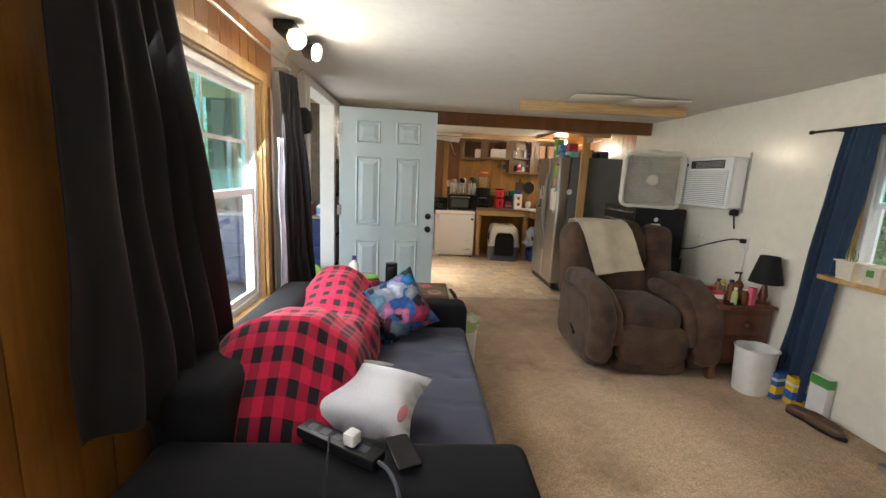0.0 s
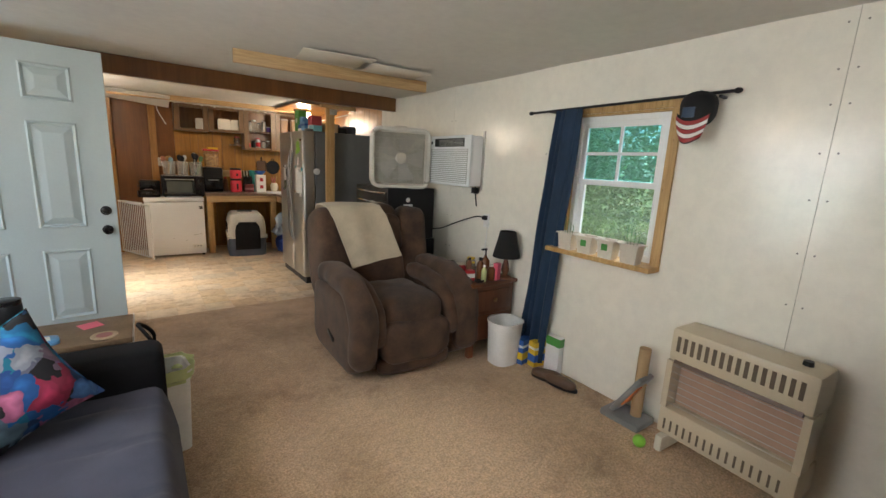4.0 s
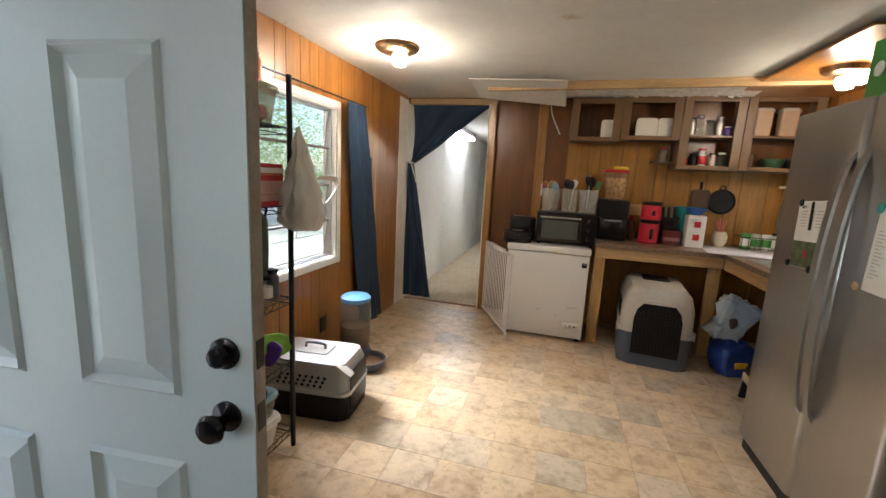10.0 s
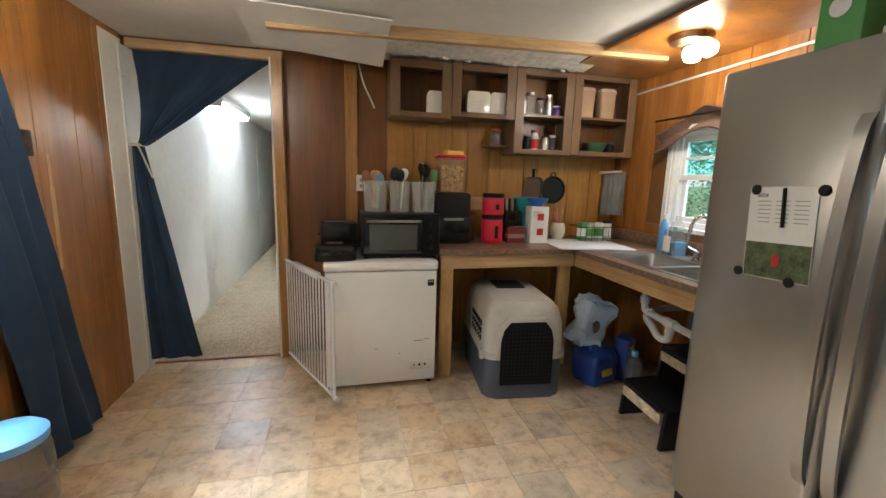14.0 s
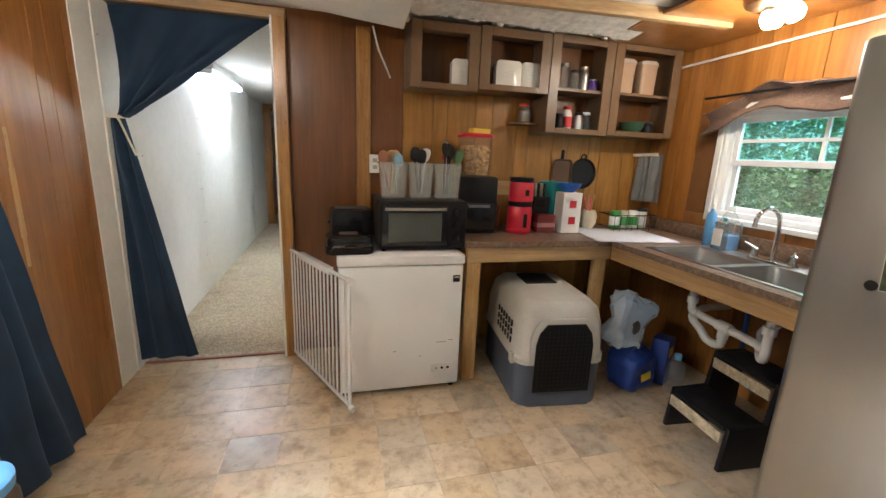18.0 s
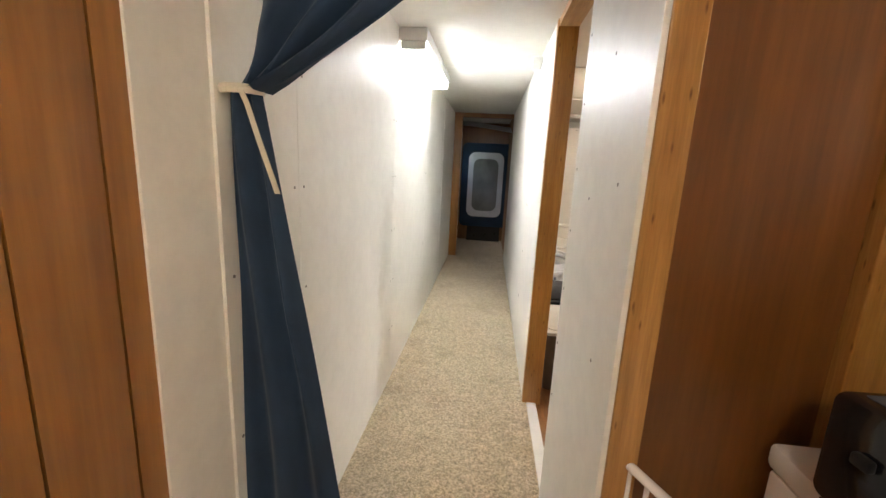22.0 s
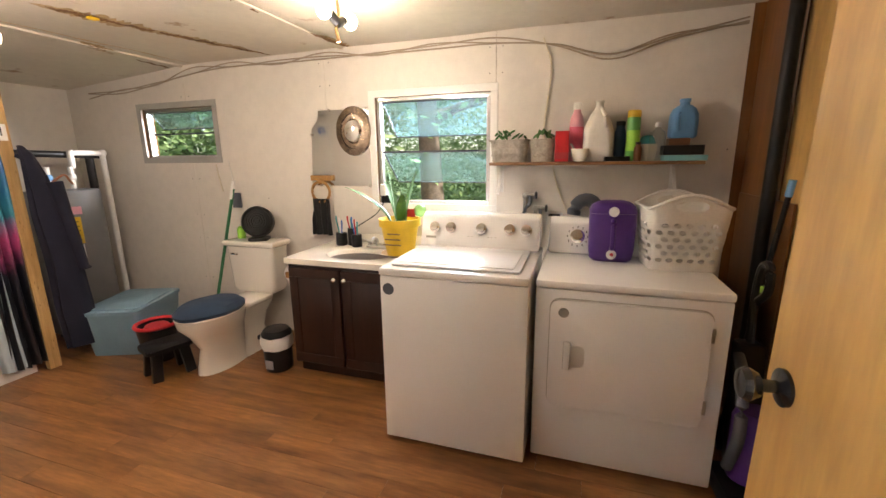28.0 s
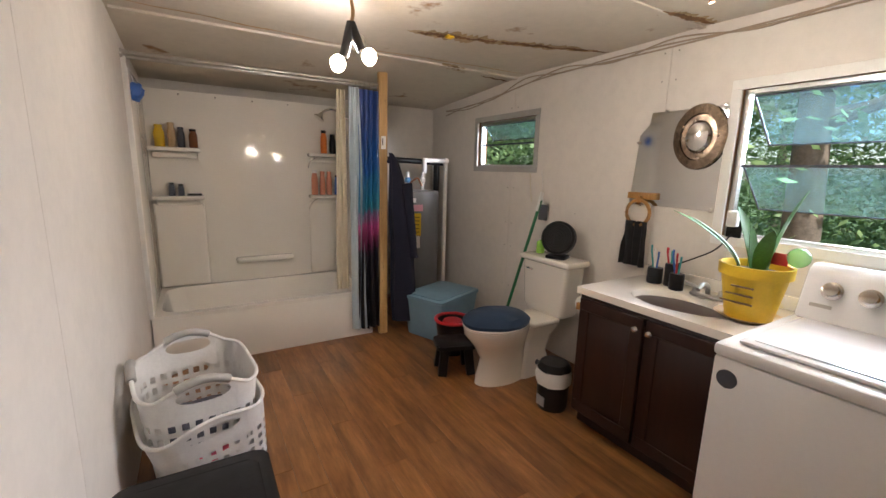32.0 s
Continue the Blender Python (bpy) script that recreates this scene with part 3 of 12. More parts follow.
# panelling and boards on the outer walls
strips(wall_west, "x", WX - 0.012, 0.012, edges_between(SY, 0.62, [0.2, 0.1, 0.3]), 0, CL, [H["lw2"], H["lw"]], M["panel"])
strips(wall_west, "x", WX - 0.012, 0.012, edges_between(0.62, 2.05, [0.2, 0.1, 0.3], 2), 0, CL, [H["lw"]], M["panel"])
obj("wall_board", holed("x", WX - 0.012, 0.012, 2.05, SEAM, 0, CL, [H["door"]]), M["bath_wall"], wall_west, False, "tan painted board beside the front door")
strips(wall_west, "x", WX - 0.012, 0.012, edges_between(SEAM, 7.36, [0.1, 0.2, 0.14, 0.1, 0.3], 3), 0, CK, [H["kw"]], M["panel"])
strips(wall_west, "x", WX - 0.012, 0.012, edges_between(HY, 15.2, [0.3, 0.4], 5), 0, CB, [H["bed"]], M["panel"])
for a, c in ((SY, 0.55), (0.55, 3.20), (3.20, 4.63)):
    obj("wall_board", holed("x", EX, 0.012, a + 0.001, c - 0.001, 0, CL + 0.05, [H["ew"]]), M["gloss_wall"], wall_east, False)
strips(wall_east, "x", EX, 0.012, edges_between(4.63, NY, [0.2, 0.1, 0.3, 0.14], 7), 0, CK + 0.1, [H["ke"]], M["panel"])
obj("wall_board", holed("x", EX, 0.012, NY + 0.1, 7.58, 0, CB, []), M["panel_dark"], wall_east, False, "dark brown panel beside the dryer")
for a, c in ((7.58, 8.90), (8.90, 10.12), (10.12, 11.42), (11.42, BY)):
    obj("wall_board", holed("x", EX, 0.012, a + 0.0015, c - 0.0015, 0, CB, [H["bw"], H["sw"]]), M["bath_wall"], wall_east, False)
obj("wall_board", holed("x", EX, 0.012, BY + 0.1, 15.2, 0, CB, []), M["panel_dark"], wall_east, False)
screws(wall_east, [(y, z) for y in (0.52, 0.58) for z in (0.35, 0.62, 0.88, 1.12, 1.36, 1.56, 1.76, 1.9, 2.08)] + [(y, 0.1 + 0.29 * k) for y in (2.08, 3.17, 3.23) for k in range(7)] + [(y, 1.48) for y in (-0.2, -0.6)] + [(-0.2 - 0.3 * k, 2.1) for k in range(3)], "x", EX - 0.001, -1)
screws(wall_east, [(y, z) for y in (10.08, 10.16, 11.38, 11.46, 8.86, 8.94) for z in (0.4, 0.75, 0.95, 1.25, 1.9, 2.05)] + [(10.9, 0.82), (10.7, 1.1), (7.62, 1.42)], "x", EX - 0.001, -1)

# partitions
north = holed("y", NY + 0.012, 0.08, WX, EX, -0.02, 2.3, [(0.18, HX + 0.055, -0.02, 2.09)])
wall_partition = setting("wall_kitchen_north", north, M["groove"], "partition between kitchen and bathroom", "wall")
strips(wall_partition, "y", NY, 0.012, [1.10, 1.50], 0, CK, [], M["panel_dark"])
strips(wall_partition, "y", NY, 0.012, [1.59, 1.80], 0, CK, [], M["panel_dark"])
strips(wall_partition, "y", NY, 0.012, [1.80, 2.0, 2.1, 2.3, 2.42, 2.6, 2.7, 2.9, 3.02, 3.2, 3.3, 3.5, 3.62, EX], 0, CK + 0.04, [], M["panel_gold"])
obj("wall_board", holed("y", NY + 0.092, 0.012, HX + 0.1, EX, 0, CB, []), M["ply"], wall_partition, False, "unpainted plywood lining")
hall = holed("x", HX + 0.012, 0.066, NY + 0.1, 15.2, -0.02, 2.3, [(7.97, 8.79, -0.02, 2.09)])
wall_hall = setting("wall_hall", hall, M["groove"], "partition between hall and bathroom", "wall")
for a, c in ((7.338, 7.97), (8.79, 9.6), (9.6, 10.82), (10.82, HY)):
    obj("wall_board", holed("x", HX, 0.012, a + 0.001, c - 0.001, 0, CH, []), M["white_wall"], wall_hall, False)
for a, c in ((NY + 0.105, 7.97), (8.79, 10.0), (10.0, 11.2), (11.2, BY)):
    obj("wall_board", holed("x", HX + 0.078, 0.012, a + 0.001, c - 0.001, 0, CB, []), M["bath_wall"], wall_hall, False)
screws(wall_hall, [(7.93, 0.55 + 0.205 * k) for k in range(8)] + [(7.47, 1.34), (7.5, 0.9), (7.47, 1.75), (7.72, 1.29), (7.62, 1.65)] + [(8.84, 0.5 + 0.3 * k) for k in range(6)] + [(9.58, 0.4 + 0.35 * k) for k in range(5)] + [(9.62, 0.4 + 0.35 * k) for k in range(5)], "x", HX - 0.001, -1)
lining = setting("wall_hall_west", box(WX, 7.30, 0, WX + 0.004, HY, CH), M["groove"], "white board lining on the hall's outer wall", "wall")
for a, c in ((7.30, 7.66), (7.66, 8.87), (8.87, 10.09), (10.09, 11.31), (11.34, HY)):
    obj("wall_board", box(WX + 0.004, a + 0.001, 0.005, WX + 0.014, c - 0.001, CH), M["white_wall"], lining, False)
screws(lining, [(y, 0.35 + 0.31 * k) for y in (7.63, 7.69, 8.84, 8.90, 10.06) for k in range(6)] + [(7.33, 0.3 + 0.4 * k) for k in range(5)], "x", WX + 0.015, 1)
setting("wall_bath_north", box(HX + 0.08, BY, -0.02, EX + 0.01, BY + 0.1, 2.3), M["bath_wall"], "cream north wall of the bathroom behind the tub", "wall")
setting("wall_back_room", holed("y", HY, 0.08, WX, HX + 0.02, -0.02, 2.3, [(0.30, HX + 0.02, -0.02, 2.03)]), M["panel"], "brown panelled opening at the hall's end", "wall")

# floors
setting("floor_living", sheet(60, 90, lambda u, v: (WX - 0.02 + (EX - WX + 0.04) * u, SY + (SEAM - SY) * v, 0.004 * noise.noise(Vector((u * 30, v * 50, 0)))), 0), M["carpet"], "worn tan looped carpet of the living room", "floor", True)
floor_kitchen = setting("floor_kitchen", box(WX - 0.02, SEAM, -0.06, EX + 0.02, NY - 0.02, -0.004), M["vinyl_back"], "tan vinyl floor in a printed stone tile pattern", "floor")
setting("floor_hall", sheet(16, 80, lambda u, v: (WX + (HX + 0.03 - WX) * u, NY - 0.02 + (HY + 0.05 - NY) * v, 0.006 + 0.003 * noise.noise(Vector((u * 9, v * 50, 3)))), 0), M["hall_carpet"], "worn beige carpet along the hall", "floor", True)
setting("floor_back_room", box(WX, HY + 0.05, -0.05, EX, 15.2, 0.0), M["hall_carpet"], "brownish carpet of the back room", "floor")
floor_bath = setting("floor_bath", box(HX + 0.055, NY + 0.1, -0.06, EX + 0.02, BY, -0.006), M["laminate_gap"], "reddish brown wood-look plank floor of the bathroom", "floor")
setting("floor_trim", box(WX + 0.01, NY - 0.045, 0, HX + 0.05, NY - 0.02, 0.012, 0.004), surf("reddish_trim", (0.3, 0.12, 0.07), 0.5), "thin reddish wood strip at the hall threshold", "trim")
setting("floor_trim", box(HX + 0.02, 7.98, 0, HX + 0.075, 8.78, 0.011, 0.004), M["white_paint"], "pale metal strip at the bathroom threshold", "trim")

# ceilings
def panelled_ceiling(name, x0, y0, x1, y1, z, seams, material, label, drop=None):
    b = bmesh.new()
    cuts = [y0, *seams, y1]
    for a, c in zip(cuts, cuts[1:]):
        n = 10
        def f(u, v, a=a, c=c):
            x, y = x0 + (x1 - x0) * u, a + 0.002 + (c - a - 0.004) * v
            return (x, y, z + (drop(x, y) if drop else 0) - 0.006 * math.sin(math.pi * v) + 0.003 * noise.noise(Vector((x * 2, y * 2, 0))))
        s = sheet(n, 6, f, 0)
        join(b, s)
    for y in seams:
        box(x0, y - 0.006, z + 0.004, x1, y + 0.006, z + 0.012, bm=b)
    box(x0, y0, z + 0.03, x1, y1, z + 0.05, bm=b)
    return setting(name, b, material, label, "ceiling")


panelled_ceiling("ceiling_living", WX - 0.02, SY, EX + 0.02, 4.30, CL, [-0.4, 0.8, 2.0, 3.22], M["ceiling"], "low white board ceiling with joints and scuffs")
panelled_ceiling("ceiling_kitchen", WX - 0.02, 4.36, EX + 0.02, NY, CK, [4.72, 5.3, 6.5], M["ceiling"], "white kitchen ceiling board, torn along its north edge")
panelled_ceiling("ceiling_hall", WX - 0.02, NY + 0.06, HX + 0.02, HY + 0.02, CH, [8.7, 9.9, 11.1], M["ceiling"], "white hall ceiling with stained joints")
panelled_ceiling("ceiling_bath", HX + 0.06, NY + 0.09, EX + 0.02, BY, CB, [8.75, 9.97, 11.42], M["bath_ceiling"], "water-stained white bathroom ceiling, sagging over the tub", lambda x, y: -0.11 * max(0, (y - 11.3) / 1.5))
panelled_ceiling("ceiling_back_room", WX - 0.02, HY, EX + 0.02, 15.2, CB, [13.4], M["ceiling"], "white ceiling of the back room")

# beam between living room and kitchen, with its post
setting("beam", box(WX - 0.01, 4.30, 2.0, EX + 0.01, 4.36, 2.2, 0.003), M["panel_dark"], "dark stained wooden beam across the ceiling", "beam")
setting("beam_trim", box(WX, 4.362, 2.075, EX, 4.372, 2.085), M["white_paint"], "thin white edge strip along the beam", "trim")
post = thing("support_post", "raw pine stud post with a short cap block under the beam", "post", 3.03, 4.45, 0)
part("stud", box(-0.045, -0.02, 0, 0.045, 0.02, 1.965, 0.003), M["pine"], post)
part("cap_block", box(-0.1, -0.035, 1.965, 0.28, 0.03, 2.0, 0.003), M["pine_x"], post)
part("bracket", box(-0.01, -0.024, 1.9, 0.07, -0.02, 1.955), M["steel"], post, "galvanised metal plate")

# headers and studs round the openings
setting("hall_header", box(WX + 0.01, NY - 0.03, 2.09, 1.10, NY + 0.012, 2.145, 0.003), M["pine_x"], "pine header board over the hall opening", "trim")
setting("hall_stud", box(1.033, 7.335, 0, 1.099, 7.428, 2.09, 0.003), M["amber_pine"], "varnished pine stud beside the hall opening", "trim")
setting("wall_stud", box(1.502, NY - 0.035, 0, 1.588, NY + 0.012, 2.1, 0.003), M["amber_pine"], "bare pine stud on the dark panelling", "trim")
setting("corner_board", box(WX, 7.115, 0, WX + 0.006, 7.354, 2.12, 0.001), M["white_wall"], "white board on the wall beside the curtain", "trim")
setting("bath_jamb_north", box(HX - 0.004, 8.752, 0, HX + 0.10, 8.79, 2.09, 0.003), M["amber_pine"], "thick varnished pine door jamb", "trim")
setting("bath_jamb_south", box(HX + 0.012, 7.97, 0, HX + 0.092, 7.985, 2.09, 0.002), M["ply"], "thin pine door jamb", "trim")
setting("bath_head", box(HX + 0.002, 7.97, 2.055, HX + 0.1, 8.79, 2.09, 0.002), M["pine_y"], "pine head board over the bathroom door", "trim")
setting("kitchen_north_trim", moved(box(0, -0.022, 2.095, 2.36, 0.022, 2.158, 0.004), pose(1.10, 6.78, 0, 0, 0, -3.9)), M["pine_x"], "pine batten along the torn ceiling edge", "trim")


# ---- windows and doors ----
def frame_bm(axis, x, u0, u1, z0, z1, w, d, bm=None):
    """A rectangular frame of bars w wide and d deep in the plane x (or y)."""
    bm = bm or bmesh.new()
    for a, c, p, q in ((u0, u1, z0, z0 + w), (u0, u1, z1 - w, z1), (u0, u0 + w, z0 + w, z1 - w), (u1 - w, u1, z0 + w, z1 - w)):
        if axis == "x":
            box(x, a, p, x + d, c, q, 0.002, bm, 1)
        else:
            box(a, x, p, c, x + d, q, 0.002, bm, 1)
    return bm


def pane(parent, x, u0, u1, z0, z1, material, name="pane"):
    o = part(name, box(x, u0, z0, x + 0.004, u1, z1), material, parent, "", False)
    o.visible_shadow = False
    return o


def sash_window(name, hole, x, into, label, trim=True, tint_top=True):
    """A white sash window with two-by-two bars above; x: its outer face, into: +1 if the room lies at higher x."""
    u0, u1, z0, z1 = hole
    w = thing(name, label, "window", kind="structure")
    mid = (z0 + z1) / 2 + 0.02
    part("window_frame", frame_bm("x", x, u0 + 0.001, u1 - 0.001, z0 + 0.001, z1 - 0.001, 0.035, 0.07), M["vinyl_white"], w, "", False)
    part("sash", frame_bm("x", x + 0.012, u0 + 0.034, u1 - 0.034, mid - 0.02, z1 - 0.034, 0.035, 0.024), M["vinyl_white"], w, "", False)
    part("sash", frame_bm("x", x + 0.037, u0 + 0.034, u1 - 0.034, z0 + 0.034, mid + 0.02, 0.035, 0.024), M["vinyl_white"], w, "", False)
    c, m = (u0 + u1) / 2, (mid + z1 - 0.05) / 2
    part("bar", box(x + 0.014, c - 0.009, mid + 0.015, x + 0.03, c + 0.009, z1 - 0.068), M["vinyl_white"], w, "", False)
    part("bar", box(x + 0.016, u0 + 0.068, m - 0.009, x + 0.032, u1 - 0.068, m + 0.009), M["vinyl_white"], w, "", False)
    for a, b2 in ((u0 + 0.068, c - 0.01), (c + 0.01, u1 - 0.068)):
        for p, q in ((mid + 0.015, m - 0.01), (m + 0.01, z1 - 0.068)):
            pane(w, x + 0.022, a, b2, p, q, M["tinted"] if tint_top else M["glass"])
    pane(w, x + 0.048, u0 + 0.068, u1 - 0.068, z0 + 0.068, mid - 0.014, M["glass"])
    return w


def louvre_window(name, hole, x, n, label, tilt, face, screen=False):
    """An aluminium awning window: hinged panes in a metal frame, each tilted out. face: the wall's face towards the room."""
    u0, u1, z0, z1 = hole
    w = thing(name, label, "window", kind="structure")
    out = -1 if face < 1 else 1
    fx = face - 0.006 if out > 0 else face
    part("window_frame", frame_bm("x", fx, u0 - 0.045, u1 + 0.045, z0 - 0.04, z1 + 0.045, 0.047, 0.006), M["grey_plastic"] if name == "window_6" else M["white_paint"], w, "grey taped metal frame" if name == "window_6" else "off-white metal frame, screwed on", False)
    part("window_frame", frame_bm("x", x, u0 + 0.001, u1 - 0.001, z0 + 0.001, z1 - 0.001, 0.022, 0.05), M["steel"], w, "", False)
    if out < 0:
        part("reveal", frame_bm("x", face - 0.039, u0 + 0.002, u1 - 0.002, z0 + 0.002, z1 - 0.002, 0.012, 0.037), M["white_paint"], w, "white painted reveal", False)
    hgt = (z1 - z0 - 0.05) / n
    for i in range(1, n):
        part("crossbar", box(x + 0.01, u0 + 0.023, z1 - 0.033 - hgt * i, x + 0.04, u1 - 0.023, z1 - 0.021 - hgt * i), M["dark_grey"] if out > 0 else M["steel"], w, "", False)
    for i in range(1 if name == "window_6" else n):
        top = z1 - 0.025 - hgt * i
        b = frame_bm("x", -0.004, u0 + 0.025, u1 - 0.025, -hgt + 0.004, -0.002, 0.008, 0.008)
        m = pose(x + 0.03, 0, top, 0, -out * tilt, 0)
        sash = part("sash", moved(b, Matrix.Identity(4)), M["steel"] if out < 0 else M["dark_grey"], w, "", False)
        sash.matrix_basis = m
        g = pane(sash, -0.001, u0 + 0.034, u1 - 0.034, -hgt + 0.012, -0.01, M["hazy_pane"] if out > 0 else M["glass"])
    for u in (u0 + 0.02, u1 - 0.03):
        part("crank_rail", box(x - 0.004 if out > 0 else x + 0.052, u, z0 + 0.02, x + 0.002 if out > 0 else x + 0.058, u + 0.012, z1 - 0.02), M["steel"], w, "", False)
    return w


def casing(name, hole, face, into, width, material, label, sill=0.0):
    u0, u1, z0, z1 = hole
    d = 0.018 * into
    b = bmesh.new()
    lo, hi = sorted((face, face + d))
    for a, c, p, q in ((u0 - width, u1 + width, z1, z1 + width), (u0 - width, u0, z0, z1), (u1, u1 + width, z0, z1)):
        box(lo, a, p, hi, c, q, 0.003, b)
    lo, hi = sorted((face - 0.09 * into, face + (0.02 + sill) * into))
    box(lo, u0 - width, z0 - 0.028, hi, u1 + width, z0 + 0.002, 0.004, b)
    for p in (u0, u1 - 0.012):
        a, c = sorted((face - 0.09 * into, face))
        box(a, p, z0, c, p + 0.012, z1, bm=b)
    a, c = sorted((face - 0.09 * into, face))
    box(a, u0 + 0.012, z1 - 0.012, c, u1 - 0.012, z1, bm=b)
    return setting(name, b, material, label, "trim")


_in = lambda h, k=0.012: (h[0] + k, h[1] - k, h[2] + 0.002, h[3] - k)
sash_window("window_1", _in(H["lw"]), 0.075, 1, "white sash window with aqua upper panes in a pine casing")
casing("window_casing_1", H["lw"], WX, 1, 0.055, M["pine"], "pine window casing and sill")
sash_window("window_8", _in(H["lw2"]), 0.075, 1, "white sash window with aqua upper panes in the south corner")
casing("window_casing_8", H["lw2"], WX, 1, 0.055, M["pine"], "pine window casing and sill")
sash_window("window_2", _in(H["ew"]), EX + 0.03, -1, "small white sash window with aqua upper panes")
casing("window_casing_2", H["ew"], EX, -1, 0.05, M["pine"], "raw pine window casing with a deep sill board", 0.1)
louvre_window("window_3", H["kw"], WX - 0.09, 4, "white metal awning window with hinged panes, partly open", 7, WX)
sash_window("window_4", _in(H["ke"], 0.004), EX + 0.03, -1, "white framed kitchen window over the sink", False)
casing("window_casing_4", H["ke"], EX, -1, 0.035, M["white_paint"], "narrow white window casing")
louvre_window("window_5", H["bw"], EX + 0.03, 2, "dark metal awning window with two hinged panes, cranked open", 47, EX)
louvre_window("window_6", H["sw"], EX + 0.03, 2, "small dark metal awning window, upper pane cranked open", 40, EX)
_b6 = thing("window_7", "narrow window of the back room", "window", kind="structure")
part("window_frame", frame_bm("x", 0.08, *H["bed"], 0.03, 0.06), M["vinyl_white"], _b6, "", False)
pane(_b6, 0.1, H["bed"][0] + 0.03, H["bed"][1] - 0.03, H["bed"][2] + 0.03, H["bed"][3] - 0.03, M["glass"])


def panel_door(name, m, width, height, thick, label, grid):
    """A leaf with raised panels, hinged at its local origin and lying along +x; the panels show on both sides."""
    d = thing(name, label, "door", kind="structure")
    d.matrix_world = m
    cuts = [(a, c, p, q) for a, c, p, q in grid]
    leaf_cuts = [(a + 0.001, c - 0.001, p + 0.001, q - 0.001) for a, c, p, q in cuts]
    part("leaf", holed("y", thick / 2, -thick, 0, width, 0, height, leaf_cuts), M["door_paint"], d, "", False)
    for a, c, p, q in cuts:
        for s in (-1, 1):
            y = s * thick / 2
            b = bmesh.new()
            rings = []
            for k, o in ((0, 0.0005), (0.010, 0.009), (0.024, -0.006), (0.07, 0.009)):
                rings.append([b.verts.new((x, y + s * o, z)) for x, z in ((a + k, p + k), (c - k, p + k), (c - k, q - k), (a + k, q - k))])
            for r1, r2 in zip(rings, rings[1:]):
                for i in range(4):
                    b.faces.new((r1[i], r1[(i + 1) % 4], r2[(i + 1) % 4], r2[i]))
            b.faces.new(rings[-1])
            bmesh.ops.recalc_face_normals(b, faces=b.faces)
            if s > 0:
                bmesh.ops.reverse_faces(b, faces=b.faces)
            part("door_panel", b, M["door_paint"], d, "", False)
    return d


def knob(parent, x, z, y, s, r=0.027, name="door_knob", reach=0.055):
    b = lathe([(0.032, 0), (0.032, 0.006), (0.011, 0.012), (0.011, reach - 0.03), (r * 0.7, reach - 0.026), (r, reach - 0.01), (r * 0.8, reach), (0, reach + 0.004)], 20)
    o = part(name, b, M["black_gloss"], parent, "black metal knob")
    o.matrix_basis = pose(x, y, z, -90 * s, 0, 0)


_gr = [(x, x + 0.245, p, q) for x in (0.16, 0.555) for p, q in ((0.23, 0.72), (0.87, 1.56), (1.69, 1.91))]
door_1 = panel_door("door_1", pose(0.245, 3.728, 0.02, 0, 0, 5.2), 0.965, 2.03, 0.038, "pale blue six-panel steel front door standing open", _gr)
part("edge_strip", box(0.9652, -0.0165, 0.002, 0.9673, 0.0165, 2.028, 0.0006), surf("worn_beige_edge", (0.42, 0.37, 0.29), 0.5, var=0.25, scale=9), door_1, "worn beige wooden edge", False)
for z in (0.845, 0.98):
    for s in (-1, 1):
        knob(door_1, 0.905, z, s * 0.019, s, 0.03 if z < 0.9 else 0.024, "door_knob" if z < 0.9 else "deadbolt", 0.06 if z < 0.9 else 0.03)
    part("latch_plate", box(0.9675, -0.012, z - 0.03, 0.969, 0.012, z + 0.03), M["iron"], door_1, "", False)
for z in (0.22, 1.02, 1.82):
    part("hinge", box(-0.02, -0.033, z - 0.05, 0.02, -0.0195, z + 0.05, 0.002), M["steel"], door_1, "", False)
setting("door_jamb", join(box(WX - 0.12, 3.735, 0, WX + 0.02, 3.77, 2.06, 0.003), join(box(WX - 0.12, 2.80, 0, WX + 0.02, 2.835, 2.06, 0.003), box(WX - 0.12, 2.80, 2.055, WX + 0.02, 3.77, 2.09, 0.003))), M["white_paint"], "white front door jamb", "trim")
setting("door_casing", join(box(WX, 3.77, 0, WX + 0.018, 3.83, 2.12, 0.003), join(box(WX, 2.74, 0, WX + 0.018, 2.80, 2.12, 0.003), box(WX, 2.80, 2.06, WX + 0.018, 3.77, 2.12, 0.003))), M["white_paint"], "white casing round the front door", "trim")
setting("door_sill", box(WX - 0.14, 2.83, -0.03, WX + 0.01, 3.74, 0.014, 0.004), M["steel"], "worn metal front door threshold", "trim")
door_2 = thing("door_2", "bare plywood bathroom door standing open", "door", kind="structure")
door_2.matrix_world = pose(1.118, 7.985, 0.02, 0, -1.8, 2.5)
part("leaf", box(0, -0.018, 0, 0.80, 0.018, 2.02, 0.002), M["ply"], door_2, "", False)
for s in (-1, 1):
    knob(door_2, 0.74, 0.965, s * 0.018, s, 0.03, "door_knob", 0.065)
for z in (0.25, 1.75):
    part("hinge", box(-0.018, 0.0, z - 0.045, 0.006, 0.022, z + 0.045, 0.002), M["brass"], door_2, "", False)


